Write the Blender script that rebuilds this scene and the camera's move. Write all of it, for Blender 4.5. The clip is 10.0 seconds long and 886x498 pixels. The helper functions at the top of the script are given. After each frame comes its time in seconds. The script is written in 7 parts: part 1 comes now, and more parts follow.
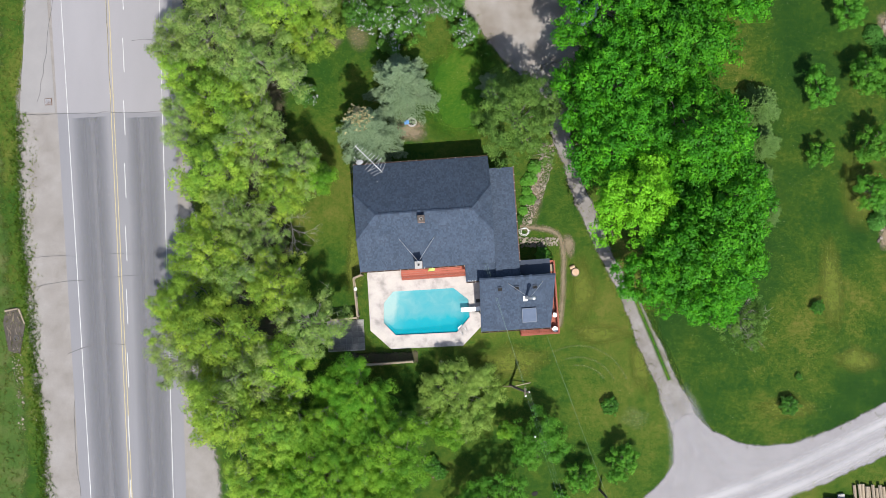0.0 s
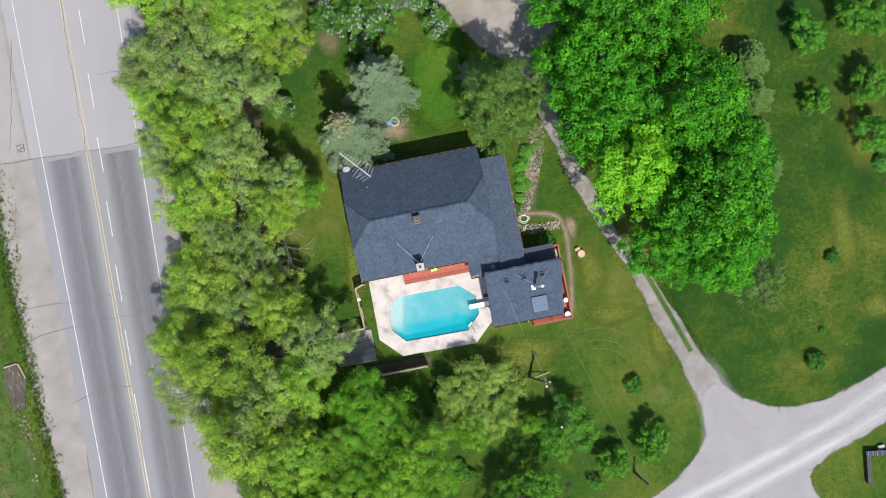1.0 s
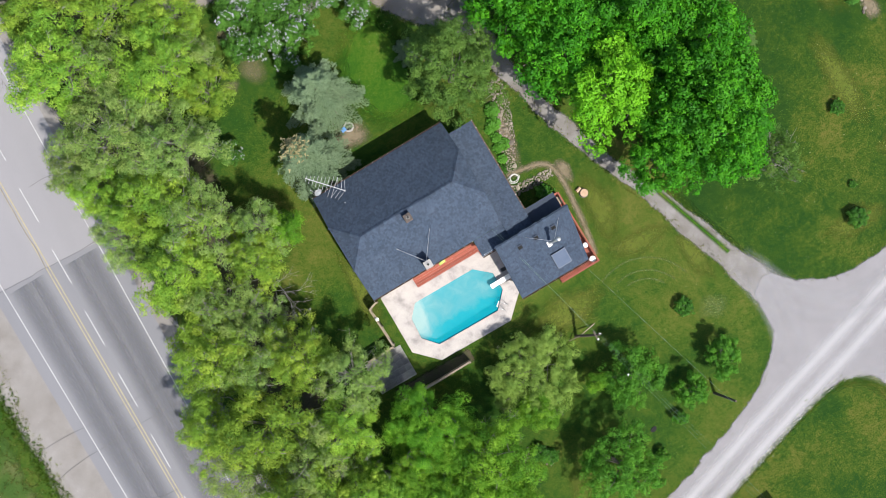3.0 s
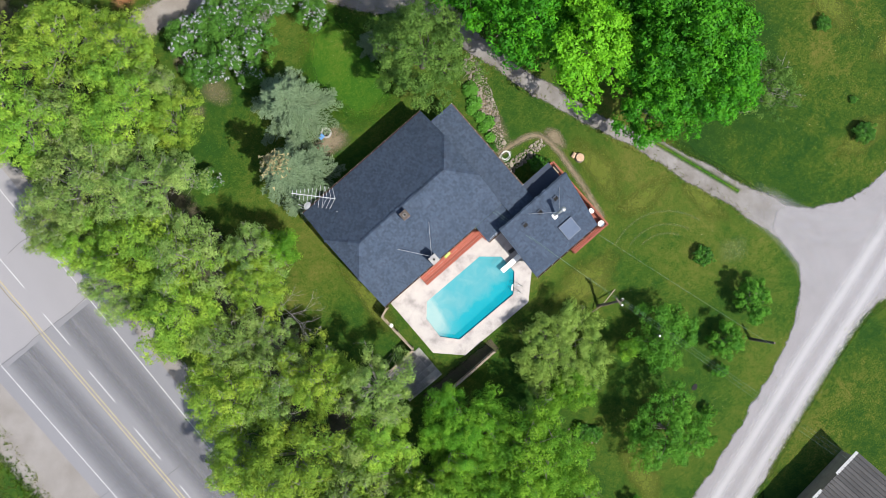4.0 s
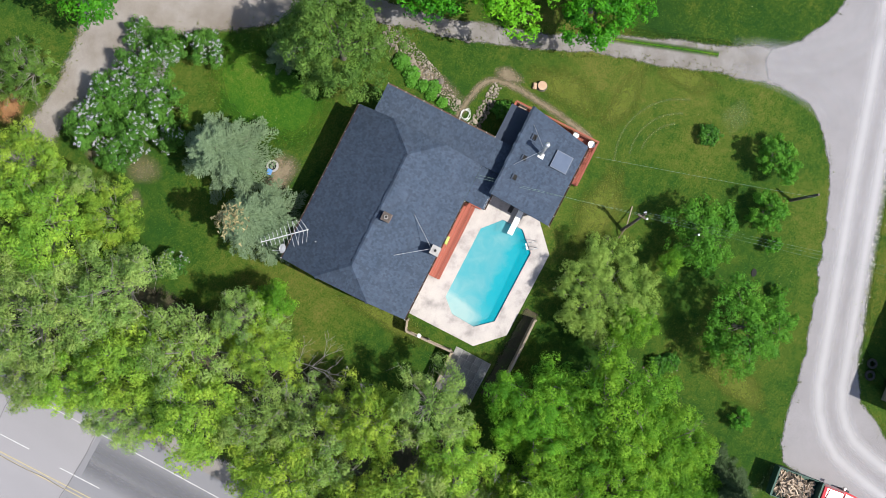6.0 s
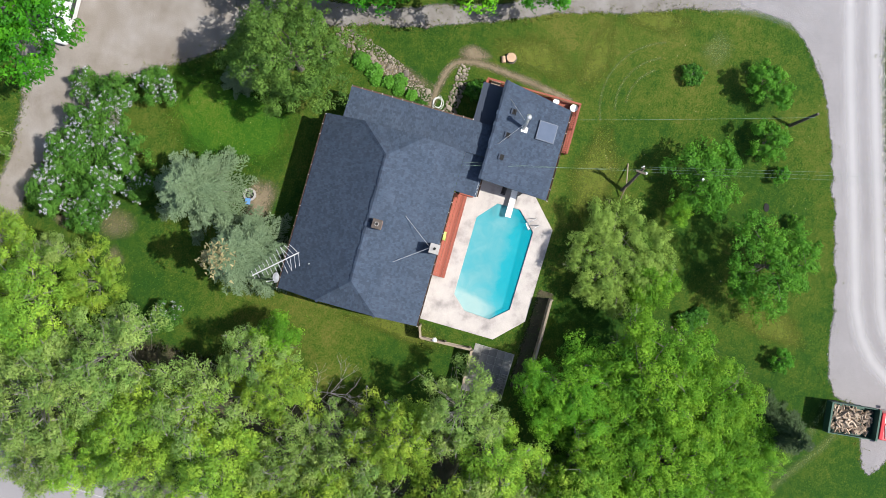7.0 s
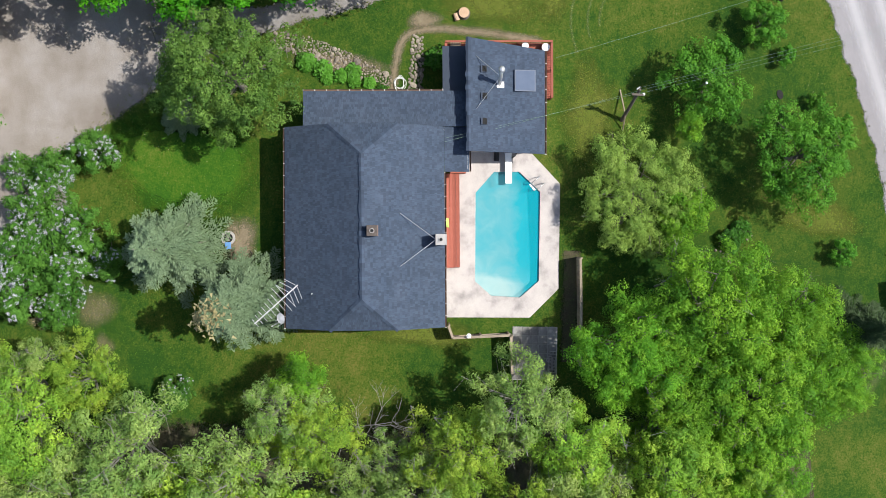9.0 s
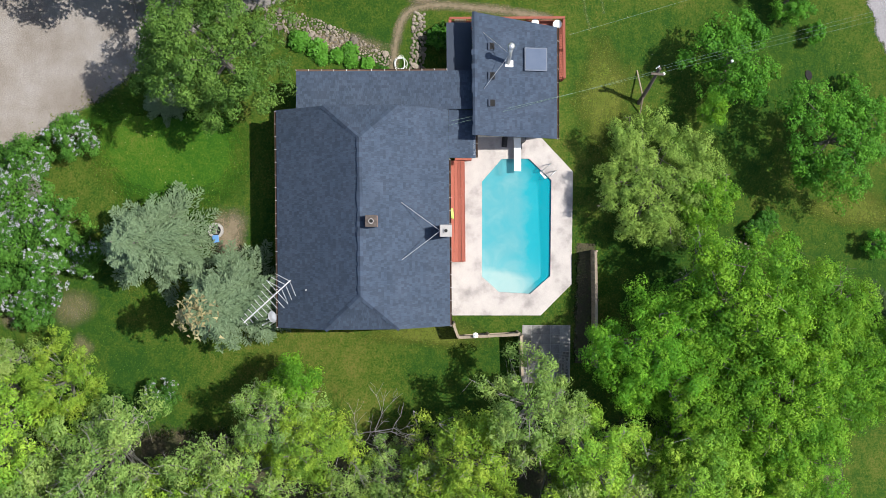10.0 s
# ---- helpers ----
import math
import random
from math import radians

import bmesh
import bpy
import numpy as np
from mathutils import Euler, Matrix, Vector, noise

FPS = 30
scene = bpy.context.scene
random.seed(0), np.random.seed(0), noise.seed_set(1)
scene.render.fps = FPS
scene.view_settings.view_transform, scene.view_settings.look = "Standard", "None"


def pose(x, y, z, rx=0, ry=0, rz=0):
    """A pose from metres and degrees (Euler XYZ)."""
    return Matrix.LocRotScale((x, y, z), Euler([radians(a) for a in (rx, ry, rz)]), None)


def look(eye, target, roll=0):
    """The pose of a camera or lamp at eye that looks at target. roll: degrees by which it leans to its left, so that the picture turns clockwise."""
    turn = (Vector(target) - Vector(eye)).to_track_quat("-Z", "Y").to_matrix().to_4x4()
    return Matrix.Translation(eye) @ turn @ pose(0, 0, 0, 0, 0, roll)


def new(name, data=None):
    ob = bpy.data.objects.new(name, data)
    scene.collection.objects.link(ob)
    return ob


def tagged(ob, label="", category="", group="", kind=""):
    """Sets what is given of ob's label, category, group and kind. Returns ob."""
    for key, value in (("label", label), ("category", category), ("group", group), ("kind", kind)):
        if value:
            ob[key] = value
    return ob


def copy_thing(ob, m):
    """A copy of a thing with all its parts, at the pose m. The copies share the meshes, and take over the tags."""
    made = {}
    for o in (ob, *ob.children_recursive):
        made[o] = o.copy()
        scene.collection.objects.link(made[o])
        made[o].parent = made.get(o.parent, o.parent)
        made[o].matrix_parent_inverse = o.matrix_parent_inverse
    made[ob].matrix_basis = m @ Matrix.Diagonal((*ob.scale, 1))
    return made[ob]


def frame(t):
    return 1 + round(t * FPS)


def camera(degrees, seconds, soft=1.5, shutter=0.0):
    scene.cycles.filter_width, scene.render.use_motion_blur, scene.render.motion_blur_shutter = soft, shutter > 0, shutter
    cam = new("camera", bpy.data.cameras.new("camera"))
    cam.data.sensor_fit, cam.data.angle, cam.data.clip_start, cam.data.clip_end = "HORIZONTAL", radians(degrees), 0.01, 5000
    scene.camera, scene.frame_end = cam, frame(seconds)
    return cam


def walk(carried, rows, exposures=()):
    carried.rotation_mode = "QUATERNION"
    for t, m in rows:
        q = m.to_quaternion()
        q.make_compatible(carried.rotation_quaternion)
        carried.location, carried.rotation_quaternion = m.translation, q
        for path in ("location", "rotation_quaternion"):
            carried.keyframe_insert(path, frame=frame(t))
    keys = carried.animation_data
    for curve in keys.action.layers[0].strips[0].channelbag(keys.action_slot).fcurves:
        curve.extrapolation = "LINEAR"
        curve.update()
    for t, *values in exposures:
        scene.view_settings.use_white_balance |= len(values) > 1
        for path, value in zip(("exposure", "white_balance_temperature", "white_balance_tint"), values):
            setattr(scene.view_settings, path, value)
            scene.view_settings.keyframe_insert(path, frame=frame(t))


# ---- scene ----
cam = camera(43.79, 10.0, soft=0.8)
# seconds, place, turn about x, y and z
ROWS = [
    (0.0, 0.194, -2.335, 95.118, 1.477, 0.140, -0.112),
    (0.5, 0.118, -2.165, 93.792, 1.369, 0.176, -3.716),
    (1.0, 0.051, -1.922, 92.446, 1.154, 0.217, -7.409),
    (1.5, -0.096, -1.685, 91.033, 0.918, 0.196, -12.080),
    (2.0, -0.444, -1.470, 89.587, 0.686, 0.049, -17.264),
    (2.5, -0.887, -1.316, 88.078, 0.559, -0.176, -22.218),
    (4.0, -2.266, -0.763, 82.838, 0.327, -0.857, -37.258),
    (4.5, -2.342, -0.754, 80.994, 0.234, -0.841, -42.676),
    (5.0, -2.277, -0.758, 79.095, 0.127, -0.815, -48.097),
    (5.5, -2.051, -0.792, 77.141, -0.061, -0.721, -53.745),
    (7.0, -2.145, -0.812, 71.721, -0.053, -0.890, -70.439),
    (7.5, -2.033, -0.738, 70.293, -0.178, -0.865, -76.017),
    (8.0, -1.946, -0.698, 68.746, -0.314, -0.820, -81.767),
    (8.5, -1.915, -0.581, 67.197, -0.453, -0.858, -86.100),
    (9.0, -2.038, -0.464, 65.058, -0.526, -0.914, -86.444),
    (9.5, -2.288, -0.326, 62.755, -0.480, -0.981, -86.512),
    (10.0, -2.609, -0.115, 60.482, -0.413, -1.128, -86.601),
]
walk(cam, [(t, pose(*r)) for t, *r in ROWS])

# ---- light ----
SUN_TO = Vector((-0.24, 0.97, 0)).normalized()  # the way the shadows fall
SUN_UP = 59.0
world = bpy.data.worlds.new("sky")
scene.world = world
world.use_nodes = True
wn = world.node_tree
sky = wn.nodes.new("ShaderNodeTexSky")
sky.sky_type, sky.sun_disc = "NISHITA", False
sky.sun_elevation = radians(SUN_UP)
sky.sun_rotation = math.atan2(-SUN_TO.x, -SUN_TO.y)
sky.dust_density = 1.5
wn.links.new(sky.outputs[0], wn.nodes["Background"].inputs[0])
wn.nodes["Background"].inputs[1].default_value = 0.125
sun = new("sun", bpy.data.lights.new("sun", "SUN"))
sun.data.energy, sun.data.angle, sun.data.color = 4.3, radians(0.55), (1.0, 0.955, 0.88)
reach = math.cos(radians(SUN_UP))
ray = Vector((SUN_TO.x * reach, SUN_TO.y * reach, -math.sin(radians(SUN_UP))))
sun.matrix_basis = look((0, 0, 120), Vector((0, 0, 120)) + ray)
scene.view_settings.exposure = 0.66


# ---- materials ----
def mat(name, colours, scale=3.0, rough=0.85, bump=0.0, bump_scale=40.0, fine=0.0, island=0.0, each=0.0,
        metal=0.0, translucent=0.0, mask="", soft=False, contrast=0.6, stretch=None, spec=0.3, hue=0.0, tint=False, veil=0.0):
    """A surface whose colour wanders between two or three colours at a broad scale (per metre), with a fine grain,
    and differs from piece to piece (island, each). mask: an attribute that frays the border away; veil: it thins out
    smoothly instead, to this much at its fullest. tint: the colour follows the clump that a leaf grows on."""
    m = bpy.data.materials.new(name)
    m.use_nodes = True
    nt = m.node_tree
    nd, ln = nt.nodes, nt.links
    bsdf = nd["Principled BSDF"]
    out = nd["Material Output"]
    geo = nd.new("ShaderNodeNewGeometry")
    info = nd.new("ShaderNodeObjectInfo")
    tex = nd.new("ShaderNodeTexCoord")
    place = nd.new("ShaderNodeMapping")
    if stretch:
        place.inputs["Scale"].default_value = stretch
    ln.new(tex.outputs["Object"], place.inputs["Vector"])

    def noise_at(s, detail=4.0, rough_=0.6):
        n = nd.new("ShaderNodeTexNoise")
        n.inputs["Scale"].default_value, n.inputs["Detail"].default_value = s, detail
        n.inputs["Roughness"].default_value = rough_
        ln.new(place.outputs[0], n.inputs["Vector"])
        return n.outputs["Fac"]

    ramp = nd.new("ShaderNodeValToRGB")
    if tint:
        clump, blend = nd.new("ShaderNodeAttribute"), nd.new("ShaderNodeMix")
        clump.attribute_name = "tint"
        blend.inputs[0].default_value = 0.25
        ln.new(clump.outputs["Fac"], blend.inputs[2])
        ln.new(noise_at(scale), blend.inputs[3])
        ln.new(blend.outputs[0], ramp.inputs[0])
    else:
        ln.new(noise_at(scale), ramp.inputs[0])
    els = ramp.color_ramp.elements
    while len(els) < len(colours):
        els.new(0.5)
    lo, hi = 0.5 - contrast / 2, 0.5 + contrast / 2
    for i, c in enumerate(colours):
        els[i].position = lo + (hi - lo) * i / max(1, len(colours) - 1)
        els[i].color = (*c, 1)
    colour = ramp.outputs[0]

    def vary(colour, value, amount):
        hsv = nd.new("ShaderNodeHueSaturation")
        k = nd.new("ShaderNodeMapRange")
        k.inputs["To Min"].default_value, k.inputs["To Max"].default_value = 1 - amount, 1 + amount
        ln.new(value, k.inputs["Value"])
        ln.new(k.outputs[0], hsv.inputs["Value"])
        ln.new(colour, hsv.inputs["Color"])
        return hsv.outputs[0]

    if fine:
        colour = vary(colour, noise_at(bump_scale, 3.0, 0.7), fine * 2)
    if island:
        colour = vary(colour, geo.outputs["Random Per Island"], island)
    if each:
        colour = vary(colour, info.outputs["Random"], each)
    if hue:
        turn, k = nd.new("ShaderNodeHueSaturation"), nd.new("ShaderNodeMapRange")
        k.inputs["To Min"].default_value, k.inputs["To Max"].default_value = 0.5 - hue * 0.6, 0.5 + hue
        ln.new(info.outputs["Random"], k.inputs["Value"])
        ln.new(k.outputs[0], turn.inputs["Hue"])
        ln.new(colour, turn.inputs["Color"])
        colour = turn.outputs[0]
    ln.new(colour, bsdf.inputs["Base Color"])
    bsdf.inputs["Roughness"].default_value = rough
    bsdf.inputs["Metallic"].default_value = metal
    bsdf.inputs["Specular IOR Level"].default_value = spec
    if bump:
        b = nd.new("ShaderNodeBump")
        b.inputs["Strength"].default_value, b.inputs["Distance"].default_value = 1.0, bump
        ln.new(noise_at(bump_scale, 5.0, 0.7), b.inputs["Height"])
        ln.new(b.outputs[0], bsdf.inputs["Normal"])
    surface = bsdf.outputs[0]
    if translucent:
        tr = nd.new("ShaderNodeBsdfTranslucent")
        warm = nd.new("ShaderNodeHueSaturation")
        warm.inputs["Hue"].default_value, warm.inputs["Value"].default_value = 0.48, 1.3
        ln.new(colour, warm.inputs["Color"])
        ln.new(warm.outputs[0], tr.inputs["Color"])
        mix = nd.new("ShaderNodeMixShader")
        mix.inputs[0].default_value = translucent
        ln.new(surface, mix.inputs[1])
        ln.new(tr.outputs[0], mix.inputs[2])
        surface = mix.outputs[0]
    if mask:
        at = nd.new("ShaderNodeAttribute")
        at.attribute_name = mask
        add = nd.new("ShaderNodeMath")
        add.operation = "ADD"
        grain = nd.new("ShaderNodeMath")
        grain.operation = "ADD"
        ln.new(noise_at(2.2, 5.0, 0.75), grain.inputs[0])
        ln.new(noise_at(13.0, 4.0, 0.7), grain.inputs[1])
        ln.new(at.outputs["Fac"], add.inputs[0])
        ln.new(grain.outputs[0], add.inputs[1])
        cut = nd.new("ShaderNodeMapRange")
        cut.inputs["From Min"].default_value, cut.inputs["From Max"].default_value = (1.05, 2.05) if soft else (1.30, 1.62)
        ln.new(add.outputs[0], cut.inputs["Value"])
        if veil:
            cut.inputs["From Min"].default_value, cut.inputs["From Max"].default_value = 0.0, 1.0
            cut.inputs["To Max"].default_value = veil
            ln.new(at.outputs["Fac"], cut.inputs["Value"])
        mix = nd.new("ShaderNodeMixShader")
        clear = nd.new("ShaderNodeBsdfTransparent")
        ln.new(cut.outputs[0], mix.inputs[0])
        ln.new(clear.outputs[0], mix.inputs[1])
        ln.new(surface, mix.inputs[2])
        surface = mix.outputs[0]
    ln.new(surface, out.inputs["Surface"])
    return m


def lawn_material(name, steps, mask=False):
    """Mown grass: broad yellowing, mottles of half a metre and a fine grain."""
    m = bpy.data.materials.new(name)
    m.use_nodes = True
    nt = m.node_tree
    nd, ln = nt.nodes, nt.links
    bsdf = nd["Principled BSDF"]
    tex = nd.new("ShaderNodeTexCoord")
    total = None
    for s, k, rough in ((0.09, 0.50, 0.5), (0.55, 0.27, 0.65), (2.6, 0.30, 0.7), (9.0, 0.54, 0.75)):
        n = nd.new("ShaderNodeTexNoise")
        n.inputs["Scale"].default_value, n.inputs["Detail"].default_value, n.inputs["Roughness"].default_value = s, 4.0, rough
        ln.new(tex.outputs["Object"], n.inputs["Vector"])
        mul = nd.new("ShaderNodeMath")
        mul.operation = "MULTIPLY_ADD"
        mul.inputs[1].default_value = k
        if total is None:
            mul.inputs[2].default_value = 0.0
        else:
            ln.new(total, mul.inputs[2])
        ln.new(n.outputs["Fac"], mul.inputs[0])
        total = mul.outputs[0]
        last = n
    ramp = nd.new("ShaderNodeValToRGB")
    els = ramp.color_ramp.elements
    els.new(0.5), els.new(0.6)
    for e, (p, c) in zip(els, steps):
        e.position, e.color = p + 0.175, (*c, 1)
    ln.new(total, ramp.inputs[0])
    ln.new(ramp.outputs[0], bsdf.inputs["Base Color"])
    bsdf.inputs["Roughness"].default_value, bsdf.inputs["Specular IOR Level"].default_value = 0.95, 0.2
    bump = nd.new("ShaderNodeBump")
    bump.inputs["Distance"].default_value = 0.04
    ln.new(last.outputs["Fac"], bump.inputs["Height"])
    ln.new(bump.outputs[0], bsdf.inputs["Normal"])
    if mask:
        at, mix, clear = nd.new("ShaderNodeAttribute"), nd.new("ShaderNodeMixShader"), nd.new("ShaderNodeBsdfTransparent")
        at.attribute_name = "edge"
        ln.new(at.outputs["Fac"], mix.inputs[0])
        ln.new(clear.outputs[0], mix.inputs[1])
        ln.new(bsdf.outputs[0], mix.inputs[2])
        ln.new(mix.outputs[0], nd["Material Output"].inputs["Surface"])
    return m


M_GRASS = lawn_material("lawn", ((0.52, (0.011, 0.046, 0.004)), (0.61, (0.028, 0.066, 0.005)), (0.68, (0.055, 0.084, 0.009)), (0.77, (0.098, 0.102, 0.020))))
M_VIVID = lawn_material("vivid_lawn", ((0.52, (0.014, 0.059, 0.003)), (0.62, (0.025, 0.084, 0.004)), (0.70, (0.046, 0.101, 0.006)), (0.78, (0.089, 0.111, 0.016))), True)
M_LUSH = lawn_material("lush_lawn", ((0.52, (0.007, 0.033, 0.003)), (0.62, (0.015, 0.048, 0.004)), (0.70, (0.039, 0.070, 0.005)), (0.78, (0.098, 0.096, 0.018))), True)
M_MEADOW = mat("rough_grass", [(0.020, 0.060, 0.006), (0.042, 0.080, 0.012), (0.095, 0.095, 0.035)], 0.5, 0.95, 0.05, 9.0, 0.28, mask="edge", contrast=0.5)
M_DRY = mat("dry_grass", [(0.060, 0.094, 0.008), (0.100, 0.112, 0.017)], 1.2, 0.95, 0.03, 12.0, 0.25, mask="edge", soft=True)
M_LITTER = mat("leaf_litter", [(0.030, 0.038, 0.014), (0.060, 0.052, 0.030), (0.040, 0.072, 0.012)], 0.9, 0.95, 0.04, 9.0, 0.3, mask="edge")
M_DIRT = mat("bare_earth", [(0.140, 0.112, 0.070), (0.215, 0.178, 0.122)], 1.5, 0.95, 0.02, 18.0, 0.2, mask="edge", soft=True)
M_THIN = mat("thin_soil", [(0.120, 0.112, 0.050), (0.190, 0.165, 0.100)], 1.5, 0.95, 0.02, 18.0, 0.2, mask="edge", veil=0.6)
M_RUST = mat("red_earth", [(0.200, 0.095, 0.040), (0.290, 0.150, 0.070)], 1.5, 0.95, 0.02, 18.0, 0.2, mask="edge", soft=True)
M_CRUMB = mat("pale_crumbs", [(0.25, 0.24, 0.225), (0.40, 0.39, 0.37)], 2.0, 0.9, island=0.25)
M_PETAL = mat("dandelion_heads", [(0.40, 0.38, 0.17), (0.52, 0.50, 0.38)], 1.5, 0.8, island=0.2)
M_GRAVEL = mat("gravel", [(0.190, 0.181, 0.187), (0.245, 0.235, 0.243)], 0.35, 0.95, 0.015, 20.0, 0.22, mask="edge")
M_DRIVE = mat("grey_gravel", [(0.135, 0.122, 0.108), (0.175, 0.163, 0.152), (0.225, 0.214, 0.208)], 0.7, 0.95, 0.015, 22.0, 0.25, mask="edge", contrast=0.45)
M_LOT = mat("sandy_gravel", [(0.172, 0.150, 0.130), (0.215, 0.194, 0.175), (0.250, 0.233, 0.220)], 0.4, 0.95, 0.02, 14.0, 0.30, mask="edge", contrast=0.32)
M_SHOULDER = mat("shoulder_gravel", [(0.165, 0.150, 0.138), (0.205, 0.190, 0.178), (0.240, 0.227, 0.218)], 0.5, 0.95, 0.02, 15.0, 0.26, mask="edge", contrast=0.5)
M_WHEEL = mat("packed_gravel", [(0.420, 0.410, 0.420), (0.460, 0.450, 0.460)], 0.8, 0.95, 0.006, 24.0, 0.08, mask="edge", veil=0.66)
M_ASPHALT = mat("asphalt", [(0.208, 0.202, 0.213), (0.245, 0.238, 0.250)], 0.22, 0.9, 0.004, 60.0, 0.08, stretch=(1, 0.3, 1))
M_NEWER = mat("dark_asphalt", [(0.166, 0.166, 0.180), (0.188, 0.187, 0.201)], 0.5, 0.9, 0.004, 60.0, 0.10, stretch=(1, 0.25, 1))
M_CONCRETE_OLD = mat("old_concrete", [(0.195, 0.188, 0.188), (0.235, 0.226, 0.224)], 0.5, 0.9, 0.004, 40.0, 0.08)
M_WEAR = mat("dark_wheel_path", [(0.116, 0.119, 0.132), (0.142, 0.144, 0.157)], 0.5, 0.9, 0.003, 60.0, 0.08, mask="edge", veil=0.8, stretch=(1, 0.12, 1))
M_PALEWEAR = mat("pale_streak", [(0.190, 0.190, 0.204), (0.215, 0.214, 0.228)], 0.5, 0.9, 0.003, 60.0, 0.08, mask="edge", veil=0.5, stretch=(1, 0.12, 1))
M_CRACK = mat("sealed_crack", [(0.075, 0.073, 0.076), (0.105, 0.102, 0.104)], 2.0, 0.8)
M_WHITE_LINE = mat("white_road_paint", [(0.30, 0.30, 0.30), (0.50, 0.50, 0.50)], 2.0, 0.7, 0.002, 50.0, 0.15, mask="edge")
M_YELLOW_LINE = mat("yellow_road_paint", [(0.31, 0.265, 0.155), (0.39, 0.335, 0.205)], 2.0, 0.7, 0.002, 50.0, 0.15, mask="edge")
M_DECK = mat("pool_concrete", [(0.20, 0.185, 0.182), (0.39, 0.36, 0.345), (0.45, 0.415, 0.395)], 0.9, 0.85, 0.003, 30.0, 0.12, contrast=0.5)
M_LINER = mat("pool_liner", [(0.08, 0.40, 0.48), (0.10, 0.43, 0.51)], 0.35, 0.6)
M_SHINGLE = mat("asphalt_shingle", [(0.031, 0.047, 0.074), (0.049, 0.066, 0.098)], 1.0, 0.9, 0.003, 60.0, 0.12, island=0.19)
M_CAPS = mat("ridge_shingle", [(0.029, 0.044, 0.070), (0.046, 0.062, 0.093)], 1.0, 0.9, 0.003, 60.0, 0.12, island=0.25)
M_ROOF_DECK = mat("roof_underlay", [(0.024, 0.035, 0.052), (0.034, 0.047, 0.066)], 1.0, 0.9)
M_ROLL = mat("roll_roofing", [(0.028, 0.038, 0.058), (0.040, 0.051, 0.074)], 1.0, 0.85, 0.002, 40.0, 0.1)
M_SIDING = mat("pale_siding", [(0.52, 0.50, 0.46), (0.60, 0.58, 0.54)], 1.5, 0.7)
M_GUTTER = mat("white_gutter", [(0.62, 0.60, 0.57), (0.72, 0.70, 0.67)], 4.0, 0.5)
M_RED = mat("red_stained_wood", [(0.220, 0.060, 0.040), (0.310, 0.095, 0.065)], 2.5, 0.75, 0.002, 30.0, 0.12, each=0.18, stretch=(1, 6, 1))
M_GREYWOOD = mat("weathered_wood", [(0.200, 0.160, 0.115), (0.300, 0.250, 0.190)], 2.0, 0.85, 0.003, 30.0, 0.15, each=0.2)
M_BARK = mat("bark", [(0.110, 0.095, 0.080), (0.200, 0.180, 0.155)], 3.0, 0.95, 0.02, 12.0, 0.2)
M_PALEBARK = mat("pale_bark", [(0.15, 0.14, 0.125), (0.26, 0.245, 0.22)], 3.0, 0.95, 0.01, 14.0, 0.2)
M_STONE = mat("field_stone", [(0.13, 0.115, 0.098), (0.25, 0.215, 0.175)], 2.0, 0.9, 0.01, 14.0, 0.15, each=0.45)
M_PAVER = mat("grey_paver", [(0.105, 0.103, 0.098), (0.265, 0.259, 0.246)], 2.2, 0.9, 0.004, 25.0, 0.2, each=0.25)
M_BRICK = mat("chimney_brick", [(0.21, 0.14, 0.115), (0.30, 0.20, 0.165)], 5.0, 0.9, 0.004, 30.0, 0.15, each=0.25)
M_CEMENT = mat("cement", [(0.27, 0.26, 0.25), (0.36, 0.35, 0.335)], 2.5, 0.9, 0.003, 30.0, 0.1)
M_STEEL = mat("galvanised_steel", [(0.48, 0.49, 0.50), (0.60, 0.61, 0.62)], 3.0, 0.4, metal=0.7)
M_WHITE = mat("white_paint", [(0.74, 0.74, 0.73), (0.80, 0.80, 0.79)], 3.0, 0.5)
M_BLACK = mat("black_rubber", [(0.020, 0.020, 0.022), (0.035, 0.035, 0.037)], 4.0, 0.6)
M_SOOT = mat("soot", [(0.012, 0.012, 0.012), (0.02, 0.02, 0.02)], 4.0, 0.9)
M_POLE = mat("utility_pole_wood", [(0.075, 0.062, 0.050), (0.130, 0.110, 0.090)], 2.0, 0.9, 0.005, 20.0, 0.2)
M_WIRE = mat("wire", [(0.12, 0.19, 0.15), (0.15, 0.22, 0.18)], 4.0, 0.6)
M_SKYLIGHT = mat("skylight_dome", [(0.060, 0.085, 0.135), (0.080, 0.105, 0.158)], 2.0, 0.6, spec=0.15)
M_ALU = mat("dull_aluminium", [(0.36, 0.37, 0.38), (0.46, 0.47, 0.48)], 3.0, 0.5)
M_FRAME = mat("grey_frame", [(0.075, 0.095, 0.135), (0.105, 0.125, 0.165)], 3.0, 0.6)
M_OLDCAP = mat("sooty_cap", [(0.050, 0.042, 0.037), (0.11, 0.09, 0.08)], 6.0, 0.9, 0.003, 30.0, 0.15)
M_BLUE = mat("blue_plastic", [(0.08, 0.20, 0.42), (0.10, 0.24, 0.48)], 4.0, 0.5)
M_LIME = mat("lime_fabric", [(0.30, 0.44, 0.09), (0.40, 0.52, 0.14)], 4.0, 0.8)
M_PINK = mat("cut_wood", [(0.36, 0.235, 0.155), (0.48, 0.34, 0.24)], 4.0, 0.85, 0.004, 20.0, 0.15)
M_LOG = mat("split_firewood", [(0.20, 0.14, 0.095), (0.58, 0.49, 0.39)], 4.0, 0.85, 0.004, 20.0, 0.15, each=0.4)
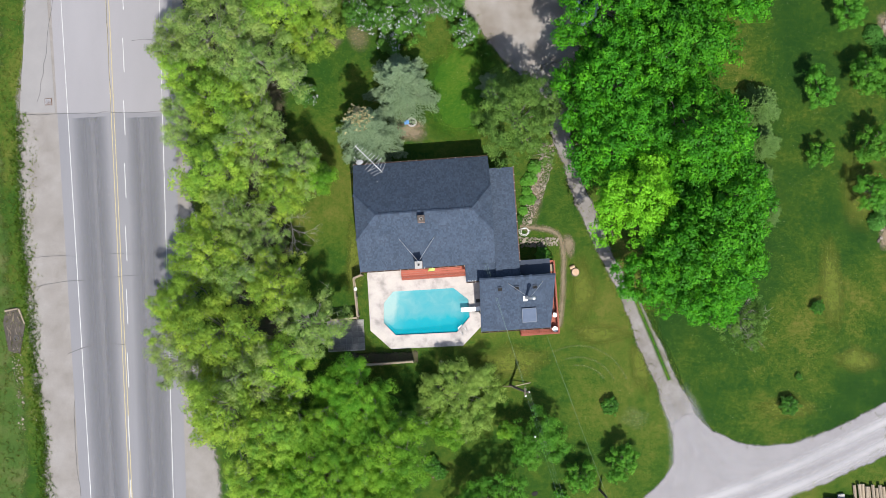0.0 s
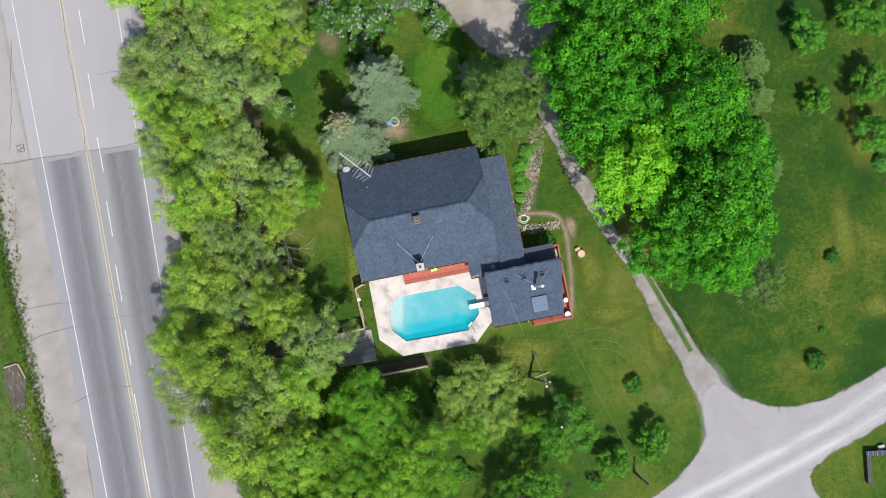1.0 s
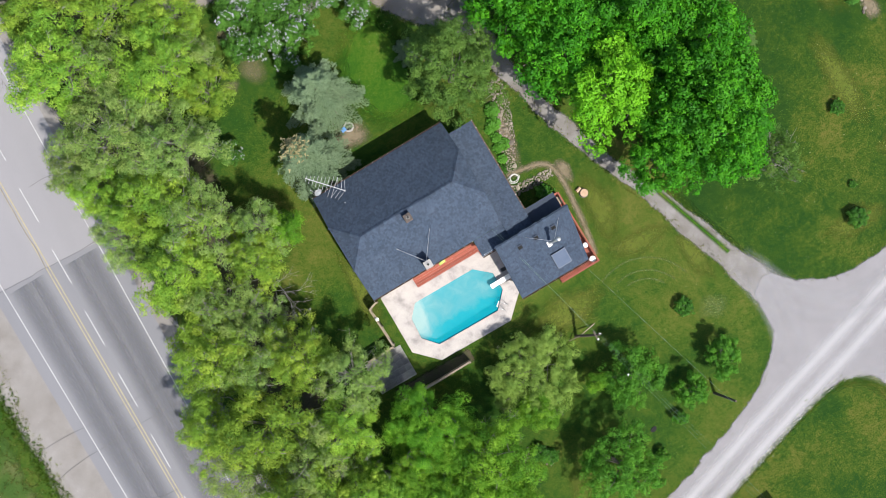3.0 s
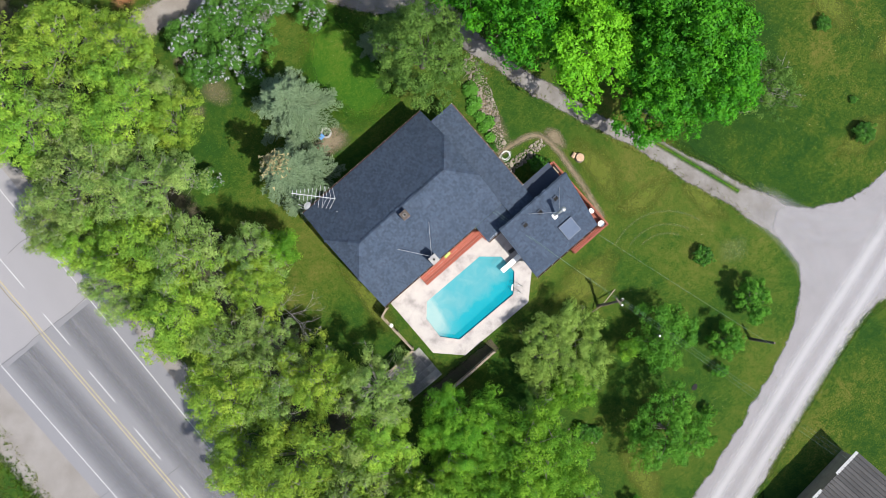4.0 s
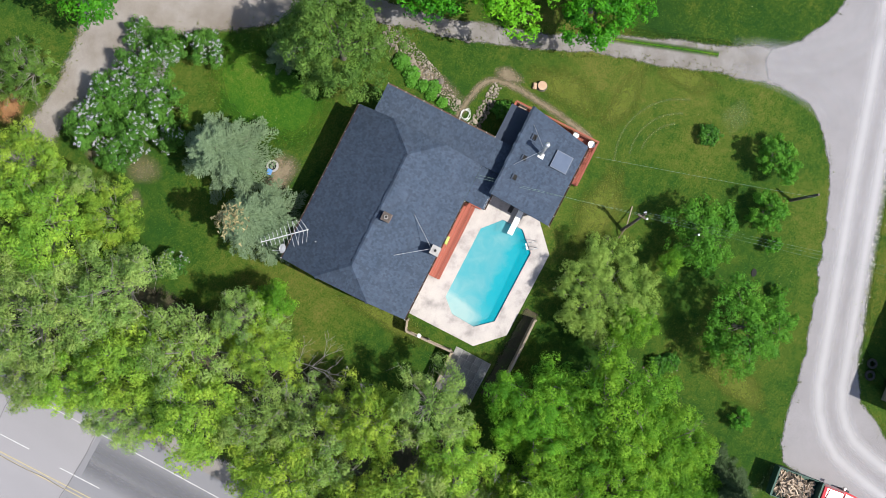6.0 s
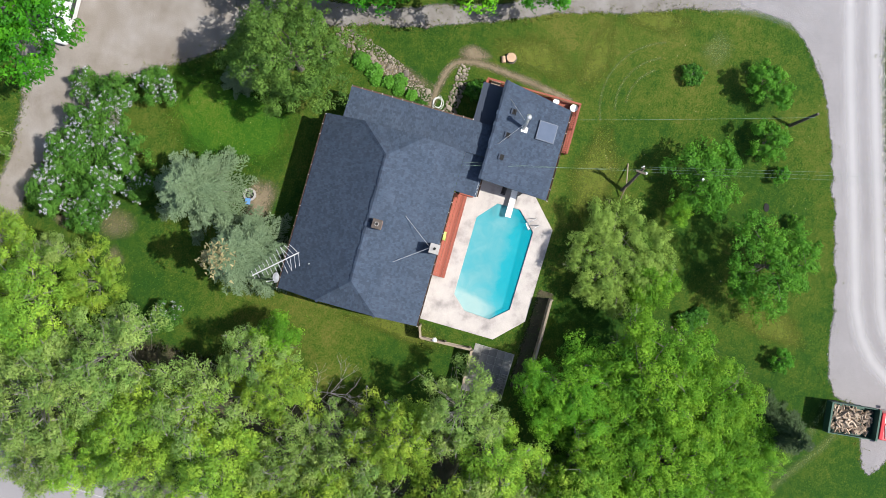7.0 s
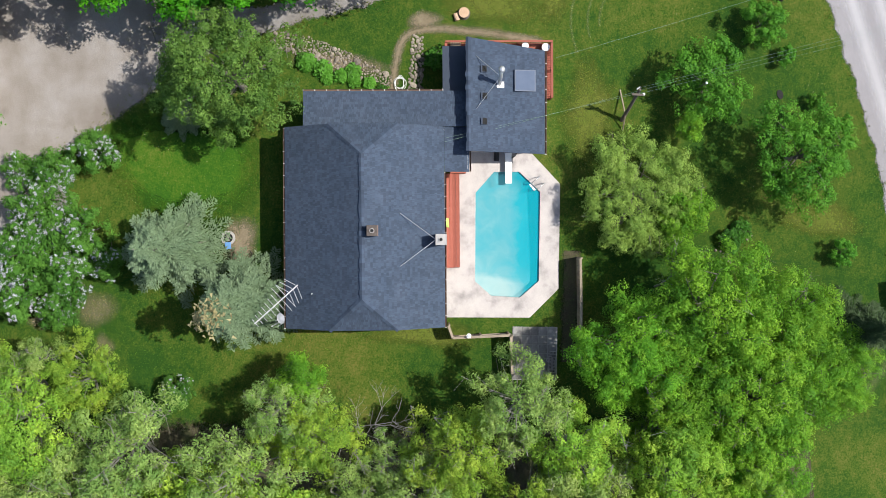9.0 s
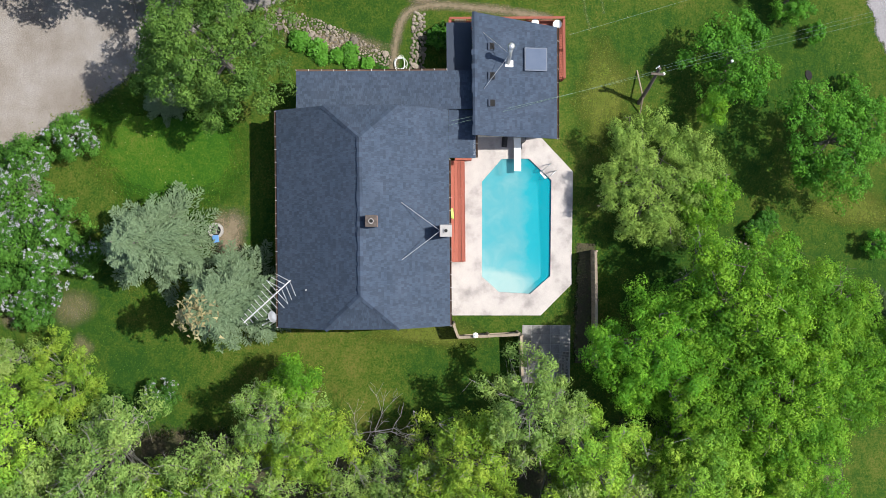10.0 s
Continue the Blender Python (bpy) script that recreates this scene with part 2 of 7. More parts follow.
M_METALROOF = mat("grey_metal_roof", [(0.055, 0.054, 0.055), (0.100, 0.095, 0.092)], 0.8, 0.75, 0.004, 8.0, 0.15, stretch=(1, 0.3, 1), each=0.15)
M_SHEDROOF = mat("grey_sheet_roof", [(0.170, 0.165, 0.185), (0.215, 0.210, 0.232)], 1.0, 0.7, 0.003, 20.0, 0.12, stretch=(1, 0.3, 1))
M_BROWNROOF = mat("brown_metal", [(0.095, 0.062, 0.045), (0.130, 0.085, 0.062)], 1.5, 0.9, 0.004, 30.0, 0.15)


def car_paint(name, c, metal=0.0):
    m = mat(name, [c, tuple(v * 1.04 for v in c)], 2.0, 0.28, metal=metal, spec=0.5)
    m.node_tree.nodes["Principled BSDF"].inputs["Coat Weight"].default_value = 0.6
    return m


M_CARWHITE = car_paint("white_car_paint", (0.72, 0.73, 0.75))
M_SILVER = car_paint("silver_car_paint", (0.50, 0.51, 0.53), 0.3)
M_CARRED = car_paint("red_truck_paint", (0.52, 0.045, 0.05))
M_CARBLUE = car_paint("blue_car_paint", (0.05, 0.10, 0.16), 0.2)
M_CARGLASS = mat("car_glass", [(0.012, 0.020, 0.028), (0.018, 0.028, 0.036)], 1.0, 0.06, spec=0.6)
M_TONNEAU = mat("vinyl_cover", [(0.020, 0.040, 0.055), (0.028, 0.050, 0.066)], 2.0, 0.6)
M_GREENBOX = mat("green_steel", [(0.02, 0.06, 0.045), (0.03, 0.08, 0.06)], 2.0, 0.6)
M_LAMP = mat("red_lens", [(0.35, 0.02, 0.02), (0.4, 0.03, 0.03)], 2.0, 0.2)


def leaf_mat(name, *colours, island=0.22, each=0.10, translucent=0.25, scale=0.5, hue=0.0, tint=True):
    return mat(name, list(colours), scale, 0.65, island=island, each=each, translucent=translucent, spec=0.25, hue=hue, tint=tint, contrast=0.5)


M_MAPLE = leaf_mat("maple_leaves", (0.019, 0.122, 0.003), (0.036, 0.198, 0.004), (0.074, 0.295, 0.006))
M_LIMELEAF = leaf_mat("young_maple_leaves", (0.078, 0.275, 0.006), (0.135, 0.365, 0.010))
M_POPLAR = leaf_mat("poplar_leaves", (0.120, 0.245, 0.028), (0.205, 0.350, 0.034), (0.315, 0.435, 0.050), each=0.12, translucent=0.35, hue=0.012)
M_POPGREY = leaf_mat("thin_poplar_leaves", (0.125, 0.225, 0.050), (0.205, 0.320, 0.074), (0.300, 0.405, 0.105), each=0.12, translucent=0.35, hue=0.010)
M_EASTMAPLE = leaf_mat("fresh_maple_leaves", (0.062, 0.188, 0.012), (0.120, 0.290, 0.018), (0.205, 0.385, 0.028), hue=0.008, translucent=0.40)
M_OLIVE = leaf_mat("olive_leaves", (0.130, 0.230, 0.038), (0.180, 0.290, 0.050), (0.235, 0.350, 0.068))
M_LINDEN = leaf_mat("linden_leaves", (0.056, 0.130, 0.019), (0.090, 0.182, 0.029), (0.135, 0.240, 0.041), translucent=0.3)
M_SPRUCE = leaf_mat("blue_spruce_needles", (0.100, 0.158, 0.082), (0.145, 0.205, 0.112), island=0.20, translucent=0.2, tint=False)
M_DARKSPRUCE = leaf_mat("dark_spruce_needles", (0.020, 0.046, 0.012), (0.038, 0.070, 0.018), translucent=0.1, tint=False)
M_FIR = leaf_mat("fir_needles", (0.055, 0.120, 0.022), (0.095, 0.180, 0.040), translucent=0.2, tint=False)
M_SHRUB = leaf_mat("shrub_leaves", (0.039, 0.143, 0.018), (0.066, 0.193, 0.024), tint=False)
M_BOX = leaf_mat("boxwood_leaves", (0.022, 0.095, 0.008), (0.045, 0.160, 0.014), (0.085, 0.230, 0.022))
M_LILACLEAF = leaf_mat("lilac_leaves", (0.036, 0.124, 0.014), (0.086, 0.215, 0.026))
M_LILAC = leaf_mat("lilac_flowers", (0.40, 0.39, 0.47), (0.53, 0.52, 0.60), island=0.2, tint=False)
M_CONES = leaf_mat("tan_cones", (0.27, 0.245, 0.12), (0.36, 0.315, 0.16), island=0.25, tint=False)
M_FRUITLEAF = leaf_mat("fruit_tree_leaves", (0.040, 0.160, 0.011), (0.098, 0.275, 0.019), hue=0.006)
M_TUFT = leaf_mat("grass_blades", (0.045, 0.110, 0.008), (0.085, 0.150, 0.014), island=0.35, translucent=0.35, scale=0.3, tint=False)
M_WEED = leaf_mat("dry_weeds", (0.090, 0.150, 0.018), (0.180, 0.190, 0.050), island=0.35, translucent=0.4, scale=0.3, tint=False)
M_BIGLEAF = leaf_mat("garden_leaves", (0.050, 0.180, 0.014), (0.090, 0.245, 0.022), tint=False)


def water_material():
    m = bpy.data.materials.new("pool_water")
    m.use_nodes = True
    nt = m.node_tree
    nd, ln = nt.nodes, nt.links
    nd.remove(nd["Principled BSDF"])
    clear, gloss, mix = nd.new("ShaderNodeBsdfTransparent"), nd.new("ShaderNodeBsdfGlossy"), nd.new("ShaderNodeMixShader")
    fres = nd.new("ShaderNodeFresnel")
    fres.inputs[0].default_value = 1.33
    clear.inputs[0].default_value = (0.74, 0.94, 0.96, 1)
    murk, cloudy = nd.new("ShaderNodeBsdfDiffuse"), nd.new("ShaderNodeMixShader")
    # the water turns paler towards the west and north, fading out in wisps
    at, wisp, sum_, tone = nd.new("ShaderNodeAttribute"), nd.new("ShaderNodeTexNoise"), nd.new("ShaderNodeMath"), nd.new("ShaderNodeValToRGB")
    tex = nd.new("ShaderNodeTexCoord")
    at.attribute_name = "silt"
    wisp.inputs["Scale"].default_value, wisp.inputs["Detail"].default_value, wisp.inputs["Distortion"].default_value = 0.9, 4.0, 0.8
    ln.new(tex.outputs["Object"], wisp.inputs["Vector"])
    sum_.operation = "MULTIPLY_ADD"
    sum_.inputs[1].default_value = 0.42
    ln.new(wisp.outputs["Fac"], sum_.inputs[0])
    ln.new(at.outputs["Fac"], sum_.inputs[2])
    els = tone.color_ramp.elements
    els.new(0.5), els.new(0.6)
    for e, (p, c) in zip(els, ((0.30, (0.002, 0.235, 0.300)), (0.46, (0.010, 0.250, 0.305)), (0.66, (0.085, 0.270, 0.305)), (0.98, (0.235, 0.350, 0.350)))):
        e.position, e.color = p, (*c, 1)
    ln.new(sum_.outputs[0], tone.inputs[0])
    ln.new(tone.outputs[0], murk.inputs[0])
    cloudy.inputs[0].default_value = 0.87
    ln.new(clear.outputs[0], cloudy.inputs[1])
    ln.new(murk.outputs[0], cloudy.inputs[2])
    gloss.inputs["Roughness"].default_value = 0.03
    ripple, n = nd.new("ShaderNodeBump"), nd.new("ShaderNodeTexNoise")
    n.inputs["Scale"].default_value = 2.5
    ripple.inputs["Distance"].default_value = 0.006
    ln.new(n.outputs["Fac"], ripple.inputs["Height"])
    ln.new(ripple.outputs[0], gloss.inputs["Normal"])
    ln.new(fres.outputs[0], mix.inputs[0])
    ln.new(cloudy.outputs[0], mix.inputs[1])
    ln.new(gloss.outputs[0], mix.inputs[2])
    ln.new(mix.outputs[0], nd["Material Output"].inputs["Surface"])
    return m


M_WATER = water_material()


def liner_material():
    """Turquoise pool liner that turns unevenly paler at the shallow end."""
    m = mat("stained_liner", [(0.07, 0.41, 0.49), (0.085, 0.44, 0.52)], 0.35, 0.6)
    nd, ln = m.node_tree.nodes, m.node_tree.links
    bsdf = nd["Principled BSDF"]
    base = bsdf.inputs["Base Color"].links[0].from_socket
    at, n, add, mix = nd.new("ShaderNodeAttribute"), nd.new("ShaderNodeTexNoise"), nd.new("ShaderNodeMath"), nd.new("ShaderNodeMix")
    at.attribute_name = "silt"
    n.inputs["Scale"].default_value, n.inputs["Detail"].default_value = 0.9, 2.0
    add.operation = "MULTIPLY"
    ln.new(at.outputs["Fac"], add.inputs[0])
    ln.new(n.outputs["Fac"], add.inputs[1])
    k = nd.new("ShaderNodeMapRange")
    k.inputs["From Min"].default_value, k.inputs["From Max"].default_value = 0.0, 0.40
    ln.new(add.outputs[0], k.inputs["Value"])
    mix.data_type = "RGBA"
    ln.new(k.outputs[0], mix.inputs[0])
    ln.new(base, mix.inputs[6])
    mix.inputs[7].default_value = (0.66, 0.74, 0.73, 1)
    ln.new(mix.outputs[2], bsdf.inputs["Base Color"])
    return m


M_FLOORLINER = liner_material()
M_DRAIN = mat("drain_cover", [(0.10, 0.36, 0.42), (0.12, 0.38, 0.44)], 2.0, 0.6)
M_FAINTTRACK = mat("pressed_gravel", [(0.345, 0.334, 0.345), (0.385, 0.374, 0.386)], 0.8, 0.95, 0.006, 24.0, 0.08, mask="edge", veil=0.32)
M_RUT = mat("pale_rut", [(0.110, 0.150, 0.040), (0.150, 0.180, 0.070)], 1.5, 0.95, mask="edge", veil=0.36)


# ---- building blocks ----
class Mesh:
    """Gathers corners and faces of one mesh."""

    def __init__(self):
        self.v, self.f = [], []

    def add(self, verts, faces):
        n = len(self.v)
        self.v += [tuple(p) for p in verts]
        self.f += [tuple(i + n for i in f) for f in faces]
        return self

    def box(self, a, b, turn=None):
        (x0, y0, z0), (x1, y1, z1) = a, b
        vs = [Vector(p) for p in ((x0, y0, z0), (x1, y0, z0), (x1, y1, z0), (x0, y1, z0), (x0, y0, z1), (x1, y0, z1), (x1, y1, z1), (x0, y1, z1))]
        if turn is not None:
            vs = [turn @ p for p in vs]
        return self.add(vs, [(3, 2, 1, 0), (4, 5, 6, 7), (0, 1, 5, 4), (1, 2, 6, 5), (2, 3, 7, 6), (3, 0, 4, 7)])

    def tube(self, points, radii, sides=6):
        pts = [Vector(p) for p in points]
        if not hasattr(radii, "__len__"):
            radii = [radii] * len(pts)
        n0 = len(self.v)
        for i, p in enumerate(pts):
            d = (pts[min(i + 1, len(pts) - 1)] - pts[max(i - 1, 0)]).normalized()
            s = d.cross(Vector((0.31, 0.17, 0.94)) if abs(d.z) < 0.9 else Vector((1, 0.2, 0))).normalized()
            q = d.cross(s)
            for k in range(sides):
                a = 2 * math.pi * k / sides
                self.v.append(tuple(p + (s * math.cos(a) + q * math.sin(a)) * radii[i]))
        for i in range(len(pts) - 1):
            for k in range(sides):
                a, b = n0 + i * sides + k, n0 + i * sides + (k + 1) % sides
                self.f.append((a, b, b + sides, a + sides))
        self.f.append(tuple(n0 + k for k in reversed(range(sides))))
        self.f.append(tuple(n0 + (len(pts) - 1) * sides + k for k in range(sides)))
        return self

    def prism(self, outline, z0, z1):
        """An upright slab over a plan outline; z1 may be a function of x and y."""
        top = z1 if callable(z1) else (lambda x, y: z1)
        bottom = z0 if callable(z0) else (lambda x, y: z0)
        n = len(outline)
        vs = [(x, y, bottom(x, y)) for x, y in outline] + [(x, y, top(x, y)) for x, y in outline]
        fs = [tuple(reversed(range(n))), tuple(range(n, 2 * n))] + [(i, (i + 1) % n, n + (i + 1) % n, n + i) for i in range(n)]
        return self.add(vs, fs)

    def lathe(self, profile, sides=16, at=(0, 0, 0)):
        n0 = len(self.v)
        for r, z in profile:
            for k in range(sides):
                a = 2 * math.pi * k / sides
                self.v.append((at[0] + r * math.cos(a), at[1] + r * math.sin(a), at[2] + z))
        for i in range(len(profile) - 1):
            for k in range(sides):
                a, b = n0 + i * sides + k, n0 + i * sides + (k + 1) % sides
                self.f.append((a, b, b + sides, a + sides))
        return self

    def data(self, name, material, smooth=False):
        me = bpy.data.meshes.new(name)
        me.from_pydata(self.v, [], self.f)
        me.materials.append(material)
        if smooth:
            me.shade_smooth()
        me.update()
        return me


def thing(name, at=(0, 0, 0), turn=0.0, label="", category="", group="", kind=""):
    ob = new(name)
    ob.empty_display_size = 0.2
    ob.matrix_basis = pose(*at, 0, 0, turn)
    return tagged(ob, label, category, group, kind)


def part(name, mesh, material, parent=None, label="", kind="", smooth=False):
    me = mesh if isinstance(mesh, bpy.types.Mesh) else mesh.data(name, material, smooth)
    ob = new(name, me)
    if parent is not None:
        ob.parent = parent
    return tagged(ob, label, kind=kind)


def bevelled(ob, width=0.02, segments=2):
    mod = ob.modifiers.new("bevel", "BEVEL")
    mod.width, mod.segments, mod.limit_method = width, segments, "ANGLE"
    return ob


def array_mesh(name, verts, quads, material, tint=None):
    """A mesh straight from number arrays; tint: a value for each face."""
    me = bpy.data.meshes.new(name)
    me.vertices.add(len(verts))
    me.vertices.foreach_set("co", np.asarray(verts, dtype=np.float32).ravel())
    n, k = quads.shape
    me.loops.add(n * k)
    me.loops.foreach_set("vertex_index", quads.astype(np.int32).ravel())
    me.polygons.add(n)
    me.polygons.foreach_set("loop_start", np.arange(0, n * k, k, dtype=np.int32))
    me.polygons.foreach_set("loop_total", np.full(n, k, dtype=np.int32))
    me.materials.append(material)
    if tint is not None:
        me.attributes.new("tint", "FLOAT", "POINT").data.foreach_set("value", np.repeat(tint, k).astype(np.float32))
    me.update(calc_edges=True)
    return me


def densify(outline, step, wobble, rng, closed=True):
    pts = []
    n = len(outline)
    for i in range(n if closed else n - 1):
        a, b = Vector(outline[i]), Vector(outline[(i + 1) % n])
        k = max(1, int((b - a).length / step))
        pts += [a.lerp(b, j / k) for j in range(k)]
    if not closed:
        pts.append(Vector(outline[-1]))
    return [p + Vector((rng.normal(0, wobble), rng.normal(0, wobble))) for p in pts]


def smooth_line(pts, rounds=2, closed=False):
    pts = [Vector(p) for p in pts]
    for _ in range(rounds):
        out = [] if closed else [pts[0]]
        n = len(pts)
        for i in range(n if closed else n - 1):
            a, b = pts[i], pts[(i + 1) % n]
            out += [a.lerp(b, 0.25), a.lerp(b, 0.75)]
        if not closed:
            out.append(pts[-1])
        pts = out
    return pts


def patch(name, outline, z, material, fray=0.5, label="", category="", kind="structure", wobble=0.08, rounds=2, seed=1, step=1.0):
    """A thin flat sheet on the ground whose border frays into what lies under it."""
    from mathutils.geometry import tessellate_polygon
    rng = np.random.default_rng(seed)
    line = densify([tuple(p) for p in smooth_line(outline, rounds, True)], step, wobble, rng)
    n = len(line)
    area = sum(line[i].x * line[(i + 1) % n].y - line[(i + 1) % n].x * line[i].y for i in range(n))
    if area < 0:
        line.reverse()
    inner, outer = [], []
    for i in range(n):
        d = (line[(i + 1) % n] - line[i - 1]).normalized()
        out = Vector((d.y, -d.x))
        inner.append(line[i] - out * fray)
        outer.append(line[i] + out * fray)
    verts = [(p.x, p.y, z) for p in inner] + [(p.x, p.y, z) for p in outer]
    tris = tessellate_polygon([[Vector((p.x, p.y, 0)) for p in inner]])
    faces = [tuple(t) for t in tris] + [(i, n + i, n + (i + 1) % n, (i + 1) % n) for i in range(n)]
    me = bpy.data.meshes.new(name)
    me.from_pydata(verts, [], faces)
    me.materials.append(material)
    at = me.attributes.new("edge", "FLOAT", "POINT")
    at.data.foreach_set("value", [1.0] * n + [0.0] * n)
    me.update()
    bm = bmesh.new()
    bm.from_mesh(me)
    for f in bm.faces:
        if f.normal.z < 0:
            f.normal_flip()
    bm.to_mesh(me)
    bm.free()
    return tagged(new(name, me), label, category, kind=kind)


def blob(name, at, rx, ry, z, material, seed, label, category, kind="structure"):
    """A small uneven patch on the ground, full in the middle and frayed outward."""
    rng = np.random.default_rng(seed)
    n = 18
    k = np.convolve(np.tile(rng.uniform(0.6, 1.3, n), 3), [0.25, 0.5, 0.25], "same")[n:2 * n]
    verts, values = [(at[0], at[1], z)], [1.0]
    for f, val in ((0.55, 0.85), (1.3, 0.0)):
        for i in range(n):
            a = 2 * math.pi * i / n
            verts.append((at[0] + rx * f * k[i] * math.cos(a), at[1] + ry * f * k[i] * math.sin(a), z))
            values.append(val)
    faces = [(0, 1 + i, 1 + (i + 1) % n) for i in range(n)] + [(1 + i, 1 + n + i, 1 + n + (i + 1) % n, 1 + (i + 1) % n) for i in range(n)]
    me = bpy.data.meshes.new(name)
    me.from_pydata(verts, [], faces)
    me.materials.append(material)
    me.attributes.new("edge", "FLOAT", "POINT").data.foreach_set("value", values)
    me.update()
    return tagged(new(name, me), label, category, kind=kind)


def strip(name, line, width, z, material, fray=0.05, label="", category="", kind="structure", rounds=2, wear=1.0, parent=None, fade=0):
    """A long thin sheet along a line, worn at its borders."""
    pts = smooth_line(line, rounds)
    verts, values, faces = [], [], []
    half = width / 2
    cut = min(fray, half * 0.8)
    for i, p in enumerate(pts):
        d = (pts[min(i + 1, len(pts) - 1)] - pts[max(i - 1, 0)]).normalized()
        out = Vector((d.y, -d.x))
        end = min(1.0, min(i, len(pts) - 1 - i) / fade) if fade else 1.0
        for off, val in ((-half - fray, 0.0), (-half + cut, wear), (half - cut, wear), (half + fray, 0.0)):
            q = p + out * off
            verts.append((q.x, q.y, z))
            values.append(val * end)
    for i in range(len(pts) - 1):
        for k in range(3):
            a = i * 4 + k
            faces.append((a, a + 4, a + 5, a + 1))
    me = bpy.data.meshes.new(name)
    me.from_pydata(verts, [], faces)
    me.materials.append(material)
    me.attributes.new("edge", "FLOAT", "POINT").data.foreach_set("value", values)
    bm = bmesh.new()
    bm.from_mesh(me)
    for f in bm.faces:
        if f.normal.z < 0:
            f.normal_flip()
    bm.to_mesh(me)
    bm.free()
    me.update()
    ob = new(name, me)
    if parent is not None:
        ob.parent = parent
    return tagged(ob, label, category, kind=kind)


# ---- ground, road and drives ----
def road_x(y, off=0.0):
    return -28.0 - 0.053 * y + off


def left_line(y):
    return road_x(y, -3.72 - 0.014 * max(-60, min(60, y)))


def right_line(y):
    return road_x(y, 4.08 + 0.020 * max(-60, min(60, y)))


FAR = (-400, -120, -60, -30, -20, -10, 0, 10, 20, 30, 60, 120, 400)
POOL = [(2.15, -4.25), (2.25, -5.75), (1.15, -7.05), (-4.1, -7.3), (-5.15, -6.25), (-5.15, -4.55), (-4.35, -3.55), (0.85, -3.25)]


def grow(outline, d):
    c = Vector((sum(p[0] for p in outline), sum(p[1] for p in outline))) / len(outline)
    return [tuple(Vector(p) + (Vector(p) - c).normalized() * d) for p in outline]


def ring_between(outer, inner, z0, z1):
    """A flat slab between two outlines."""
    bm = bmesh.new()
    edges = []
    for line in (outer, inner):
        vs = [bm.verts.new((x, y, z1)) for x, y in line]
        edges += [bm.edges.new((vs[i - 1], vs[i])) for i in range(len(vs))]
    bmesh.ops.triangle_fill(bm, use_beauty=True, edges=edges)
    out = bmesh.ops.extrude_face_region(bm, geom=bm.faces[:])
    bmesh.ops.translate(bm, verts=[v for v in out["geom"] if isinstance(v, bmesh.types.BMVert)], vec=(0, 0, z0 - z1))
    bmesh.ops.recalc_face_normals(bm, faces=bm.faces[:])
    m = Mesh()
    bm.verts.index_update()
    m.add([v.co for v in bm.verts], [[v.index for v in f.verts] for f in bm.faces])
    bm.free()
    return m


ground = ring_between([(-900, -900), (900, -900), (900, 900), (-900, 900)], grow(POOL, 0.5), -0.3, 0.0)
tagged(part("ground", ground, M_GRASS), "mown green lawn with yellowish patches", "lawn", kind="structure")


def road_sheet(name, y0, y1, left, right, z, material, label, category="road"):
    ys = [y0] + [y for y in FAR if y0 < y < y1] + [y1]
    m = Mesh()
    for a, b in zip(ys, ys[1:]):
        m.add([(left(a), a, z), (right(a), a, z), (right(b), b, z), (left(b), b, z)], [(0, 1, 2, 3)])
    m.add([(left(y0), y0, 0), (right(y0), y0, 0), (right(y1), y1, 0), (left(y1), y1, 0)], [(3, 2, 1, 0)])
    return tagged(part(name, m, material), label, category, kind="structure")


patch("shoulder", [(-28, -300), (-33.0, -60), (-33.8, -21.1), (-34.8, -12.3), (-36.1, -0.1), (-36.6, 5.8), (-36.5, 9.7), (-36.8, 12.2), (-36.0, 22), (-38, 60), (-50, 300)]
      + [(road_x(y, 6.4), y) for y in (300, 60, 0, -12)] + [(road_x(-21, 8.0), -21), (road_x(-60, 8.0), -60), (road_x(-300, 8.0), -300)],
      0.010, M_SHOULDER, 0.6, "pale sandy gravel shoulder beside the road", "shoulder", rounds=1, seed=3, step=1.5, wobble=0.15)
road_sheet("road", -400, 12.0, lambda y: left_line(y) - 0.9, lambda y: right_line(y) + 1.1, 0.030, M_NEWER, "dark grey asphalt two-lane road")
road_sheet("road", 12.0, 400, lambda y: left_line(y) - 0.9, lambda y: right_line(y) + 1.1, 0.028, M_ASPHALT, "lighter grey worn asphalt road section")
apron = Mesh().prism([(-36.7, 12.0), (-33.6, 12.0), (-34.4, 22), (-36.0, 60), (-38.5, 60), (-36.2, 22)], 0.0, 0.034)
tagged(part("pavement", apron, M_CONCRETE_OLD), "old pale concrete apron beside the asphalt road", "pavement", kind="structure")
for off, w in ((-1.95, 1.7), (2.55, 1.7)):
    strip("road", [(road_x(y, off + 0.012 * y * (1 if off > 0 else -0.5)), y) for y in (-200, -60, -30, -10, 0, 11.6)], w, 0.034, M_WEAR, 0.75, "darker wheel path worn into the asphalt", "road")
for off in (-1.75, 2.3):
    strip("road", [(road_x(y, off + 0.012 * y * (1 if off > 0 else -0.5)), y) for y in (-200, -60, -30, -10, 0, 11.6)], 0.3, 0.037, M_PALEWEAR, 0.3, "pale streak between the wheel paths", "road")
strip("road", [(left_line(y), y) for y in (-300, -60, -20, 0, 60, 300)], 0.06, 0.042, M_WHITE_LINE, 0.025, "worn white edge line painted on the asphalt", "road marking", wear=1.1)
